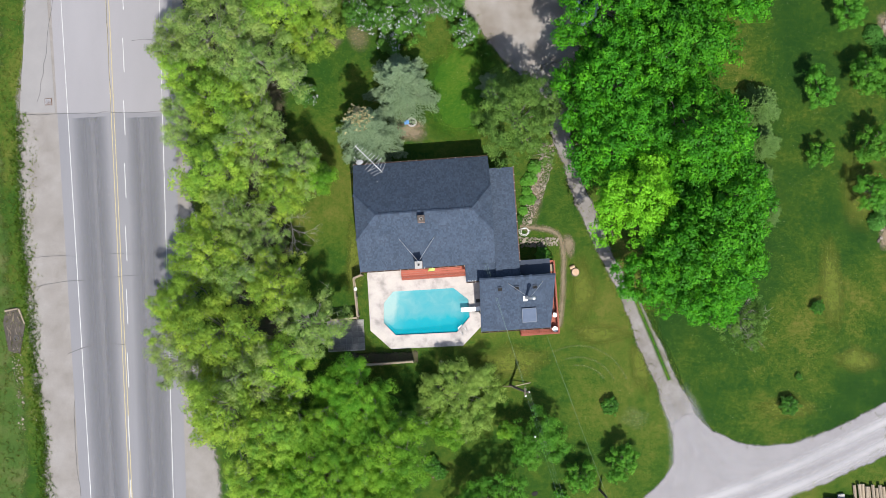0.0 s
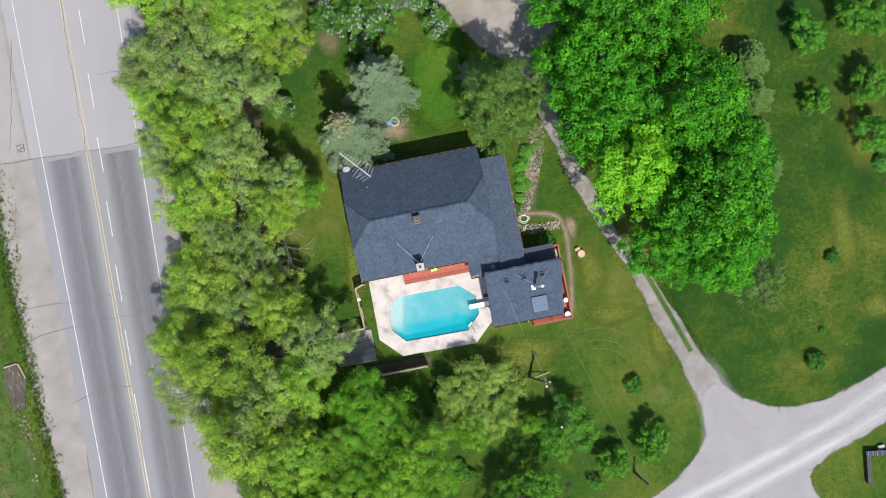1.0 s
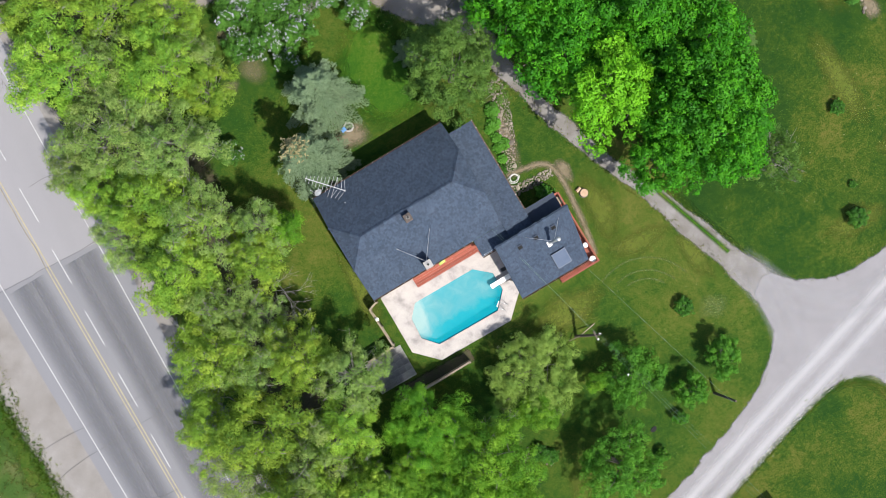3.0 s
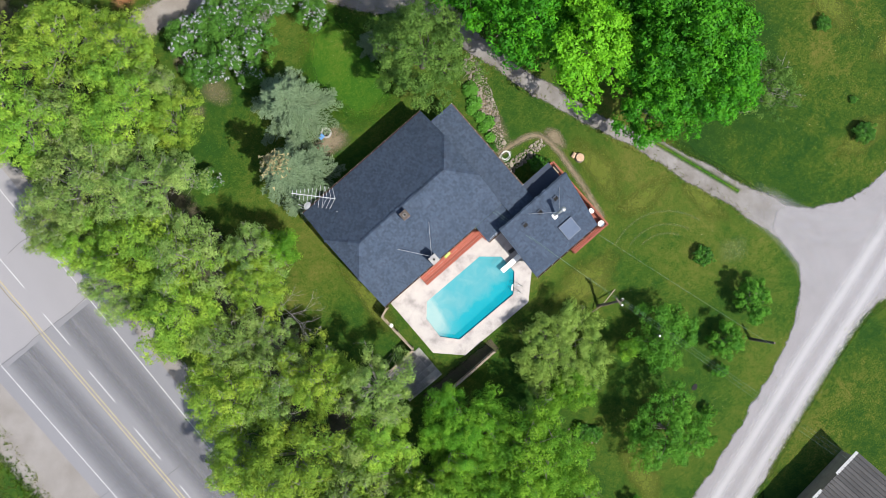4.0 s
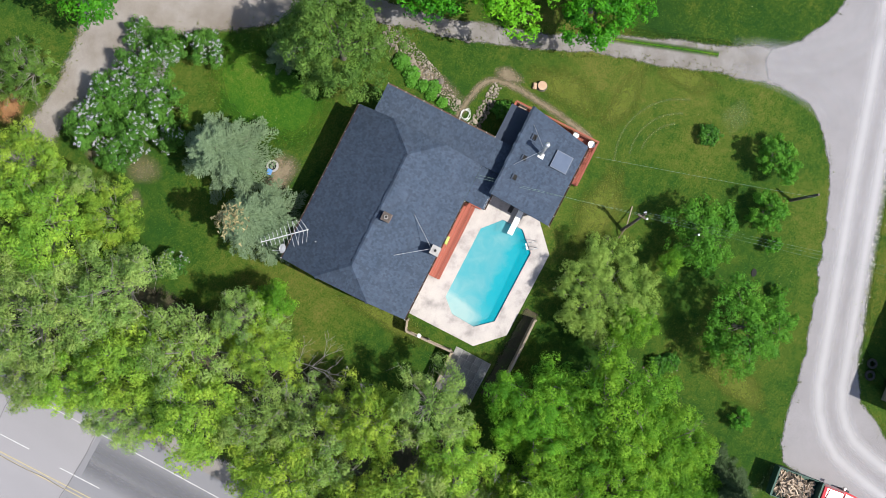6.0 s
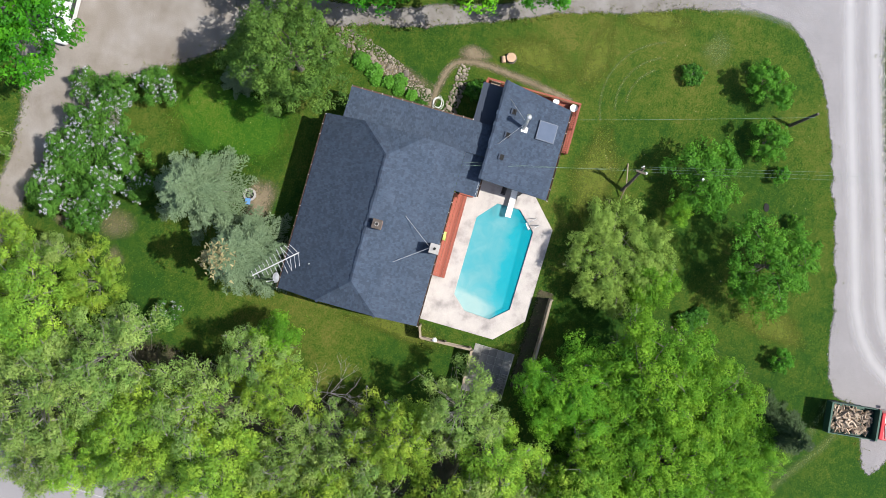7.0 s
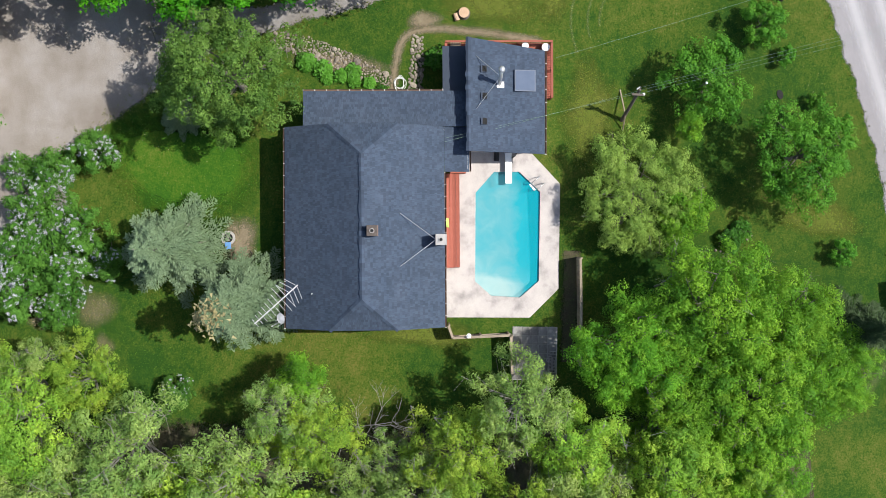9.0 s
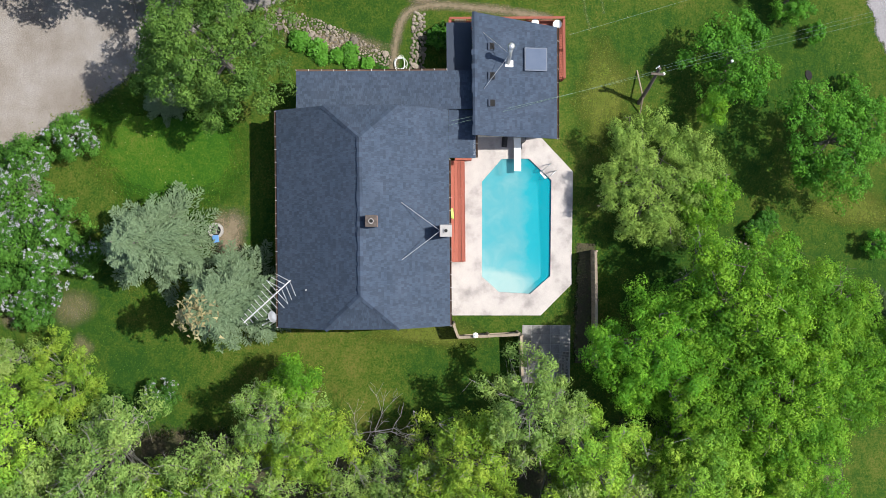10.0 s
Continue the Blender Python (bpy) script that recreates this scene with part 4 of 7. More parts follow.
annex_h = lambda x, y: 3.0 + 1.05 * (y + 14.62) / 4.3
annex = part("annex_roof", Mesh().box((9.95, -10.40, 2.7), (15.9, -10.34, 3.95)), M_SIDING, house, "single-slope shingled annex roof")
roof_plane(annex, [(9.72, -14.62), (15.55, -14.66), (16.15, -10.26), (9.85, -10.26)], annex_h, (1, 0), 67)
caps(annex, (9.85, -10.30, 4.08), (16.12, -10.30, 4.08), 76)
low_h = lambda x, y: 2.75 + 0.02 * y
low = part("low_roof", Mesh().box((13.45, -10.2, 2.4), (15.75, -9.05, 2.5)), M_SIDING, house, "flat dark roll-roofed link")
roof_plane(low, [(13.36, -10.24), (15.9, -10.24), (15.9, -8.9), (13.36, -8.9)], low_h, (1, 0), 68, shingles=False)

for nm, x0, y0, x1, y1, top in (("wall", 0.45, -0.45, LEN, -DEP + 0.45, 2.75), ("wall", LEN, -1.4, 13.0, -9.4, 2.7), ("wall", 10.1, -10.5, 15.35, -14.3, 2.75), ("wall", 13.0, -9.1, 15.6, -10.5, 2.35)):
    part(nm, Mesh().box((x0, y1, 0), (x1, y0, top)), M_SIDING, house, "pale siding wall")
for x in (0.45, LEN - 0.6):
    gable = Mesh().add([(x, -0.6, 2.75), (x, -DEP + 0.6, 2.75), (x, -MID - CUT, CUTZ - 0.1), (x, -MID + CUT, CUTZ - 0.1),
                        (x + 0.15, -0.6, 2.75), (x + 0.15, -DEP + 0.6, 2.75), (x + 0.15, -MID - CUT, CUTZ - 0.1), (x + 0.15, -MID + CUT, CUTZ - 0.1)],
                       [(0, 1, 2, 3), (7, 6, 5, 4), (0, 4, 5, 1), (1, 5, 6, 2), (2, 6, 7, 3), (3, 7, 4, 0)])
    part("gable_wall", gable, M_SIDING, house, "pale siding gable")


def gutter(a, b, w_=0.09, label="white eaves gutter with brackets"):
    a, b = Vector(a), Vector(b)
    d = (b - a).normalized()
    s = Vector((d.y, -d.x, 0))
    m = Mesh()
    for o0, o1, z0, z1 in ((0, 0.012, -0.10, 0.0), (0.0, w_, -0.11, -0.098), (w_ - 0.012, w_, -0.10, 0.005)):
        m.add([a + s * o0 + Vector((0, 0, z0)), a + s * o1 + Vector((0, 0, z0)), b + s * o1 + Vector((0, 0, z0)), b + s * o0 + Vector((0, 0, z0)),
               a + s * o0 + Vector((0, 0, z1)), a + s * o1 + Vector((0, 0, z1)), b + s * o1 + Vector((0, 0, z1)), b + s * o0 + Vector((0, 0, z1))],
              [(3, 2, 1, 0), (4, 5, 6, 7), (0, 1, 5, 4), (1, 2, 6, 5), (2, 3, 7, 6), (3, 0, 4, 7)])
    g = part("gutter", m, M_BROWNROOF, house, label)
    k = max(2, int((b - a).length / 0.65))
    for i in range(k + 1):
        p = a.lerp(b, i / k)
        part("bracket", Mesh().box(p + s * 0.0 - d * 0.008 + Vector((0, 0, 0.0)), p + s * (w_ + 0.01) + d * 0.008 + Vector((0, 0, 0.012))) if abs(d.x) > 0.5 else
             Mesh().box((min(p.x, p.x + s.x * (w_ + 0.01)), p.y - 0.011, p.z), (max(p.x, p.x + s.x * (w_ + 0.01)), p.y + 0.011, p.z + 0.012)), M_GUTTER, g, "white bracket")


gutter((LEN - 0.05, 0.0, 2.98), (0, 0.0, 2.98))
gutter((0, -DEP, 2.98), (8.7, -DEP, 2.98))
gutter((13.33, -8.9, 2.96), (13.33, -1.05, 2.96))
gutter((8.77, -10.40, 2.70), (LEN - 1.0, -10.40, 2.70), label="white porch gutter")
gutter((9.72, -14.64, 2.98), (15.55, -14.68, 2.98))

# chimneys with brick shafts
def chimney(x, y, z0, z1, w_, cap, flue):
    ch = part("chimney", Mesh().box((x - w_ / 2 + 0.03, y - w_ / 2 + 0.03, z0), (x + w_ / 2 - 0.03, y + w_ / 2 - 0.03, z1 - 0.1)), M_CEMENT, house, "square brick chimney with a pale cap")
    courses = int((z1 - 0.1 - z0) / 0.085)
    brick = Mesh().box((-w_ / 4 + 0.006, -0.02, 0.004), (w_ / 4 - 0.006, 0.045, 0.078)).data("brick", M_BRICK)
    for c in range(courses):
        for s in range(4):
            for k in (-1, 1):
                ob = part("brick", brick, M_BRICK, ch)
                off = k * w_ / 4 + (0.02 if c % 2 else -0.02)
                p = Matrix.Rotation(s * math.pi / 2, 4, "Z") @ Vector((off, -w_ / 2, 0))
                ob.matrix_basis = Matrix.Translation((x + p.x, y + p.y, z0 + c * 0.085)) @ Matrix.Rotation(s * math.pi / 2, 4, "Z")
    bevelled(part("cap", Mesh().box((x - w_ / 2 - 0.03, y - w_ / 2 - 0.03, z1 - 0.1), (x + w_ / 2 + 0.03, y + w_ / 2 + 0.03, z1)), cap, ch, "pale cement cap"), 0.02)
    part("flue", Mesh().lathe([(flue, 0), (flue, 0.09), (flue - 0.03, 0.09), (flue - 0.03, -0.05)], 14, (x, y, z1)), M_CEMENT, ch, "clay flue")
    part("flue_opening", Mesh().lathe([(flue - 0.03, 0.05), (0.0, 0.05)], 14, (x, y, z1)), M_SOOT, ch, "black opening")
    return ch


chimney(5.44, -5.05, 5.2, 6.8, 0.52, M_OLDCAP, 0.13)
chimney(4.95, -8.72, 2.9, 5.25, 0.55, M_CEMENT, 0.12)
for x in (3.5, 6.4):
    part("brace", Mesh().tube([(4.95, -8.45, 5.0), (x, -6.5, EAVE + SLOPE * (DEP - 6.5) + 0.03)], 0.016, 5), M_STEEL, house, "thin steel chimney brace")
sk = part("skylight", Mesh().prism([(13.25, -14.05), (14.35, -14.05), (14.35, -12.95), (13.25, -12.95)], lambda x, y: annex_h(x, y) - 0.02, lambda x, y: annex_h(x, y) + 0.06), M_CRACK, house, "square skylight with a bluish pane")
bevelled(part("frame", Mesh().prism([(13.2, -14.1), (14.4, -14.1), (14.4, -12.9), (13.2, -12.9)], lambda x, y: annex_h(x, y) + 0.05, lambda x, y: annex_h(x, y) + 0.185), M_FRAME, sk, "grey metal frame"), 0.01)
part("pane", Mesh().prism([(13.26, -14.04), (14.34, -14.04), (14.34, -12.96), (13.26, -12.96)], lambda x, y: annex_h(x, y) + 0.1, lambda x, y: annex_h(x, y) + 0.20), M_SKYLIGHT, sk, "bluish glazing")
fx, fy = 13.55, -12.05
fz = annex_h(fx, fy)
flue = part("flue_pipe", Mesh().tube([(fx, fy, fz - 0.1), (fx + 0.55, fy, fz + 1.95)], 0.11, 14), M_STEEL, house, "tall leaning steel flue pipe", smooth=True)
part("flue_cap", Mesh().lathe([(0.09, 1.9), (0.18, 1.92), (0.18, 2.05), (0.12, 2.13), (0.0, 2.15)], 14, (fx + 0.55, fy, fz)), M_STEEL, flue, "domed steel cap", smooth=True)
part("flashing", Mesh().prism([(fx - 0.17, fy - 0.26), (fx + 0.17, fy - 0.26), (fx + 0.17, fy + 0.15), (fx - 0.17, fy + 0.15)], lambda x, y: annex_h(x, y) + 0.01, lambda x, y: annex_h(x, y) + 0.04), M_GUTTER, flue, "white flashing")
for x in (15.1, 12.2):
    part("stay", Mesh().tube([(fx + 0.3, fy, fz + 1.1), (x, -10.75, annex_h(x, -10.75) + 0.02)], 0.014, 5), M_STEEL, flue, "thin steel stay")
for x in (14.4, 12.9, 11.5):
    v = part("roof_vent", Mesh().box((x - 0.16, -11.32, annex_h(x, -11.32) - 0.02), (x + 0.16, -11.0, annex_h(x, -11.0) + 0.10)), M_SOOT, house, "small black roof vent")
    part("hood", Mesh().prism([(x - 0.19, -11.36), (x + 0.19, -11.36), (x + 0.19, -10.99), (x - 0.19, -10.99)], lambda a, b: annex_h(a, b) + 0.09, lambda a, b: annex_h(a, b) + 0.12), M_ROLL, v, "dark hood")
part("roof_vent", Mesh().lathe([(0.035, 0), (0.035, 0.3), (0.0, 0.3)], 8, (2.0, -1.6, north_h(2, -1.6) - 0.05)), M_STEEL, house, "thin vent pipe")

# red wooden steps and deck by the pool
steps = thing("pool_steps", (HX, HY, 0), HT, "red-stained wooden steps along the house by the pool", "wooden steps")
plank = Mesh().box((-2.75, -0.085, -0.02), (2.75, 0.085, 0.02)).data("plank", M_RED)
for i in range(6):
    ob = part("plank", plank, M_RED, steps)
    ob.matrix_basis = Matrix.Translation((6.05, -DEP + 0.12 - 0.185 * i, 0.55 if i < 4 else 0.32))
part("riser", Mesh().box((3.3, -DEP - 0.56, 0.05), (8.8, -DEP - 0.53, 0.52)), M_RED, steps, "red riser board")
part("riser", Mesh().box((3.3, -DEP - 0.93, 0.05), (8.8, -DEP - 0.90, 0.30)), M_RED, steps, "red riser board")
part("side_board", Mesh().box((2.55, -DEP + 0.0, 0.05), (3.28, -DEP + 0.28, 0.42)), M_RED, steps, "red lower step")
part("side_board", Mesh().box((8.82, -DEP - 1.3, 0.05), (9.2, -DEP - 0.4, 0.5)), M_RED, steps, "red side step")
lounge = thing("folded_cloth", (-1.05, -1.62, 0.60), 20, "lime green folded cloth lying on red wooden steps", "cloth")
part("cloth", Mesh().add([(-0.3, -0.1, 0.02), (0.25, -0.22, 0.03), (0.35, 0.1, 0.06), (-0.1, 0.25, 0.03), (0.0, 0.0, 0.12)], [(0, 1, 4), (1, 2, 4), (2, 3, 4), (3, 0, 4), (3, 2, 1, 0)]), M_LIME, lounge)

# red deck with railing round the annex
porch_deck = thing("deck", (HX, HY, 0), HT, "red-stained wooden deck with slatted railing beside the annex", "deck")
brd = Mesh().box((-0.065, -3.1, 0.0), (0.065, 3.1, 0.03)).data("plank", M_RED)
for i in range(5):
    part("plank", brd, M_RED, porch_deck).matrix_basis = Matrix.Translation((15.72 + 0.14 * i, -12.15, 0.5))
brd2 = Mesh().box((-1.6, -0.065, 0.0), (1.6, 0.065, 0.03)).data("plank", M_RED)
for i in range(5):
    part("plank", brd2, M_RED, porch_deck).matrix_basis = Matrix.Translation((14.75, -14.62 - 0.14 * i, 0.5))
part("fascia", Mesh().box((16.34, -15.25, 0.05), (16.40, -9.15, 0.52)), M_RED, porch_deck, "red fascia board")
part("fascia", Mesh().box((13.15, -15.31, 0.05), (16.40, -15.25, 0.52)), M_RED, porch_deck, "red fascia board")
part("handrail", Mesh().box((16.31, -15.31, 1.38), (16.43, -9.1, 1.42)), M_RED, porch_deck, "flat red handrail")
part("handrail", Mesh().box((13.1, -15.31, 1.38), (16.29, -15.19, 1.42)), M_RED, porch_deck, "flat red handrail")
part("handrail", Mesh().box((15.95, -9.2, 1.38), (16.29, -9.05, 1.43)), M_RED, porch_deck, "flat red handrail")
post = Mesh().box((-0.045, -0.045, 0), (0.045, 0.045, 1.38)).data("post", M_RED)
for x, y in ((16.36, -15.25), (16.36, -13.3), (16.36, -11.2), (16.36, -9.15), (14.8, -15.25), (13.18, -15.25)):
    part("post", post, M_RED, porch_deck).matrix_basis = Matrix.Translation((x, y, 0))
bal = Mesh().box((-0.018, -0.018, 0.5), (0.018, 0.018, 1.38)).data("baluster", M_RED)
for i in range(44):
    part("baluster", bal, M_RED, porch_deck).matrix_basis = Matrix.Translation((16.36, -15.11 + 0.14 * i, 0))
for i in range(22):
    part("baluster", bal, M_RED, porch_deck).matrix_basis = Matrix.Translation((13.3 + 0.14 * i, -15.25, 0))


def house_point(x, y):
    c, s = math.cos(radians(HT)), math.sin(radians(HT))
    return HX + x * c - y * s, HY + x * s + y * c


for px, py, r, nm, lab in ((9.5, -6.75, 0.23, "pail", "large round white tub on the red deck"), (9.5, -5.55, 0.19, "pail", "round white pail on the red deck")):
    p = thing(nm, (px, py, 0.53), 0, lab, "tub")
    part("tub", Mesh().lathe([(r * 0.8, 0), (r, 0.55), (r * 1.05, 0.56), (r * 1.05, 0.6), (0.0, 0.62)], 20), M_WHITE, p, smooth=False)
px, py = house_point(16.2, -9.7)
planter = thing("planter_box", (px, py, 0.0), HT, "small grey wooden box at the corner of the red deck", "box")
part("box", Mesh().box((-0.22, -0.3, 0), (0.22, 0.3, 0.75)), M_GREYWOOD, planter)


# ---- trees and shrubs ----
def leaves(points, size, rng, up=0.6, long=1.4, outward=None, out=0.45):
    """Small three-cornered leaf blades at the given points, facing mostly up and outward."""
    n = len(points)
    nrm = rng.normal(0, 1, (n, 3))
    nrm /= np.linalg.norm(nrm, axis=1)[:, None]
    nrm = nrm * (1 - up) + np.array([0, 0, up])
    if outward is not None:
        nrm = nrm + outward * out
    nrm /= np.linalg.norm(nrm, axis=1)[:, None]
    t = np.cross(nrm, rng.normal(0, 1, (n, 3)))
    t /= np.linalg.norm(t, axis=1)[:, None]
    b = np.cross(nrm, t)
    s = size * rng.uniform(0.7, 1.3, (n, 1))
    p = np.asarray(points)
    v = np.stack([p - t * s * long * 0.4 - b * s / 2, p + t * s * long * 0.6, p - t * s * long * 0.4 + b * s / 2], 1).reshape(-1, 3)
    return v, np.arange(3 * n).reshape(n, 3)


def ball_dirs(n, rng, low=-1.0):
    z = rng.uniform(low, 1, n)
    a = rng.uniform(0, 2 * math.pi, n)
    r = np.sqrt(np.maximum(0, 1 - z * z))
    return np.stack([r * np.cos(a), r * np.sin(a), z], 1)


def crown_cloud(radius, base, top, clumps, per, clump_r, leaf, rng, lobes=18, lobe=0.36, up=0.25, out=1.5, flat=0.85, long=1.4, ragged=0.16, core=0.10):
    """A crown of lobes, each set with leaf clumps, between two heights.
    Returns corners, faces, the clumps' middles and how light each leaf's clump is."""
    mid = base + (top - base) * 0.42
    spin = rng.uniform(0, 6.28)
    centres, pts, outs, tints = [], [], [], []
    each = max(3, int(clumps / lobes))
    for i in range(lobes):
        z = 0.995 - 1.30 * (i + rng.uniform(0.0, 0.7)) / lobes if i else 1.0
        az = spin + i * 2.399963 + rng.normal(0, 0.25)
        r = math.sqrt(max(0.0, 1 - z * z))
        d = np.array([r * math.cos(az), r * math.sin(az), z])
        tall = (top - mid) if z > 0 else (mid - base)
        k = 1.0 + rng.normal(0, ragged)
        size = radius * lobe * rng.uniform(0.75, 1.25)
        heart = np.array([0, 0, mid]) + d * np.array([radius * (1 - lobe), radius * (1 - lobe), max(0.2, tall - size * 0.7)]) * k
        shade = rng.uniform()
        for dd in ball_dirs(each, rng, -0.30):
            inner = rng.uniform() < core
            c = heart + dd * size * (rng.uniform(0.2, 0.6) if inner else rng.uniform(0.72, 1.06)) * np.array([1, 1, 0.85])
            c[2] = max(c[2], base * 0.7)
            centres.append(c)
            rc = clump_r * rng.uniform(0.6, 1.35)
            m = max(4, int(per * (rc / clump_r) ** 2 * rng.uniform(0.85, 1.15)))
            q = ball_dirs(m, rng, -0.45)
            pts.append(c + q * rc * rng.uniform(0.3, 1.0, (m, 1)) ** 0.4 * np.array([1, 1, flat]) + np.outer(rng.normal(0, 0.25 * rc, m), dd))
            outs.append(q * 0.85 + dd * 0.25)
            tints.append(0.30 * shade + 0.55 * rng.uniform() + 0.15 * rng.uniform(0, 1, m))
    v, f = leaves(np.concatenate(pts), leaf, rng, up, long, outward=np.concatenate(outs), out=out)
    return v, f, np.array(centres), np.concatenate(tints)


def limbs(height, crown_base, centres, rng, trunk_r, count=9, bare=(), lean=(0.0, 0.0)):
    """A tapered trunk with limbs that reach into the crown."""
    m = Mesh()
    bend = [(lean[0] * k + rng.normal(0, 0.012) * height * k, lean[1] * k + rng.normal(0, 0.012) * height * k) for k in (0, 0.33, 0.66, 1)]
    zs = (0, crown_base * 0.6, crown_base + (height - crown_base) * 0.45, height * 0.93)
    line = [Vector((bx, by, z)) for (bx, by), z in zip(bend, zs)]
    m.tube([line[0] - Vector((0, 0, 0.15)), *line[1:]], [trunk_r * 1.25, trunk_r * 0.85, trunk_r * 0.5, trunk_r * 0.08], 8)
    order = rng.permutation(len(centres))[:count]
    for i in order:
        c = Vector(centres[i])
        k = rng.uniform(0.25, 0.75)
        z = crown_base * 0.7 + (max(c.z, crown_base) - crown_base * 0.7) * k * 0.8
        f = min(1, z / zs[2])
        root = line[0].lerp(line[2], f)
        root.z = z
        midp = root.lerp(c, 0.5) + Vector((rng.normal(0, 0.15), rng.normal(0, 0.15), rng.uniform(0.0, 0.5)))
        m.tube([root, midp, c], [trunk_r * 0.42, trunk_r * 0.24, trunk_r * 0.06], 5)
        for _ in range(2):
            j = centres[rng.integers(len(centres))]
            e = midp.lerp(c, rng.uniform(0.2, 0.8))
            tip = e + (Vector(j) - e).normalized() * rng.uniform(0.5, 1.3)
            m.tube([e, tip], [trunk_r * 0.16, trunk_r * 0.03], 4)
    return m


def tree(name, radius, base, top, clumps, per, clump_r, leaf, seed, leaf_m, bark, label, category, trunk_r=0.18, extra=0, **kw):
    """One tree: trunk with limbs, and a crown; extra: bare twigs that stand out of the crown."""
    rng = np.random.default_rng(seed)
    v, f, centres, light = crown_cloud(radius, base, top, clumps, per, clump_r, leaf, rng, **kw)
    t = thing(name, (0, 0, -200), 0, label, category)
    wood = limbs(top, base, centres, rng, trunk_r, count=12 + extra // 3)
    for _ in range(extra):
        c = Vector(centres[rng.integers(len(centres))])
        d = Vector((c.x * 0.15 + rng.normal(0, 0.6), c.y * 0.15 + rng.normal(0, 0.6), rng.uniform(0.2, 1.0))).normalized()
        p = c - d * 0.6
        q = c + d * rng.uniform(0.5, 1.1)
        wood.tube([(0, 0, max(0.1, c.z * 0.55)), p], [0.03, 0.035], 4)
        wood.tube([p, p.lerp(q, 0.5) + Vector((rng.normal(0, 0.1), rng.normal(0, 0.1), 0)), q], [0.035, 0.022, 0.008], 4)
        for _ in range(3):
            s = p.lerp(q, rng.uniform(0.3, 0.9))
            wood.tube([s, s + Vector((rng.normal(0, 0.35), rng.normal(0, 0.35), rng.uniform(0.0, 0.4)))], [0.014, 0.005], 3)
    part("trunk", wood, bark, t, "trunk and bare limbs")
    part("crown", array_mesh("crown", v, f, leaf_m, light), leaf_m, t, "leafy crown")
    return t


def spruce(name, radius, top, seed, leaf_m, label, cones=False, base=0.5, tiers=18, fan=1.0, size=1.15, lean=(0.0, 0.0)):
    """A spruce: whorls of drooping boughs with side sprays, shorter towards the top."""
    rng = np.random.default_rng(seed)
    pts, dirs, sizes = [], [], []
    wood = Mesh().tube([(0, 0, -0.1), (lean[0] * 0.4, lean[1] * 0.4, top * 0.5), (lean[0], lean[1], top)], [0.16, 0.10, 0.02], 7)
    for i in range(tiers):
        h = i / (tiers - 1)
        z = base + (top - base) * h * 0.97
        reach = radius * (1 - h) ** 0.85 + 0.15
        for k in range(max(5, int(11 - 5 * h))):
            a = rng.uniform(0, 6.28)
            r = reach * rng.uniform(0.7, 1.18)
            d = np.array([math.cos(a), math.sin(a), 0])
            side = np.array([-d[1], d[0], 0])
            steps_ = max(3, int(r / 0.12))
            at = np.array([lean[0], lean[1], 0.0]) * (z / top) ** 1.4
            wood.tube([tuple(at + np.array([0, 0, z])), tuple(at + d * r * 0.5 + np.array([0, 0, z - 0.05])), tuple(at + d * r * 0.95 + np.array([0, 0, z - 0.12 * r]))], [0.03, 0.02, 0.006], 3)
            for s in range(1, steps_ + 1):
                q = s / steps_
                c = d * r * q + np.array([0, 0, z - 0.14 * r * q * q + 0.02])
                w_ = 0.42 * fan * r * (1.05 - q) * (0.35 + q) + 0.08
                for sg in (-1, 1):
                    for j in range(5):
                        o = rng.uniform(0.10, 1.0)
                        pts.append(c + side * sg * w_ * o + d * 0.12 * o + rng.normal(0, 0.02, 3) + np.array([0, 0, -0.05 * o]))
                        dirs.append(d * 0.75 + side * sg * 0.65 + np.array([0, 0, rng.uniform(-0.1, 0.25)]))
                        sizes.append(size * rng.uniform(0.10, 0.19))
                pts.append(c + np.array([0, 0, 0.03]))
                dirs.append(d + np.array([0, 0, 0.1]))
                sizes.append(0.17)
    p, d = np.array(pts), np.array(dirs)
    p[:, :2] += (np.clip(p[:, 2:] / top, 0, 1) ** 1.4) * np.array(lean)
    d /= np.linalg.norm(d, axis=1)[:, None]
    s = np.array(sizes)[:, None]
    sidew = np.cross(d, rng.normal(0, 0.35, d.shape) + np.array([0, 0, 1]))
    sidew /= np.linalg.norm(sidew, axis=1)[:, None]
    n = len(p)
    v = np.stack([p - d * s * 0.5, p + sidew * s * 0.22, p + d * s * 0.6, p - sidew * s * 0.22], 1).reshape(-1, 3)
    f = np.arange(4 * n).reshape(n, 4)
    t = thing(name, (0, 0, -200), 0, label, "spruce tree")
    part("trunk", wood, M_BARK, t, "brown trunk and boughs")
    part("crown", array_mesh("crown", v, f, leaf_m), leaf_m, t, "needle boughs")
    if cones:
        q = np.array([(0.45 * rng.normal(), 0.45 * rng.normal(), 0) for _ in range(260)])
        q[:, 2] = top * 0.99 - np.hypot(q[:, 0], q[:, 1]) * 1.5 + rng.uniform(0.0, 0.25, 260)
        q[:, :2] += np.array(lean) * 0.93
        v, f = leaves(q, 0.13, rng, 0.4, 1.8)
        part("cone_tip", array_mesh("cone_tip", v, f, M_CONES), M_CONES, t, "tan cones at the tip", kind="stuff")
    return t


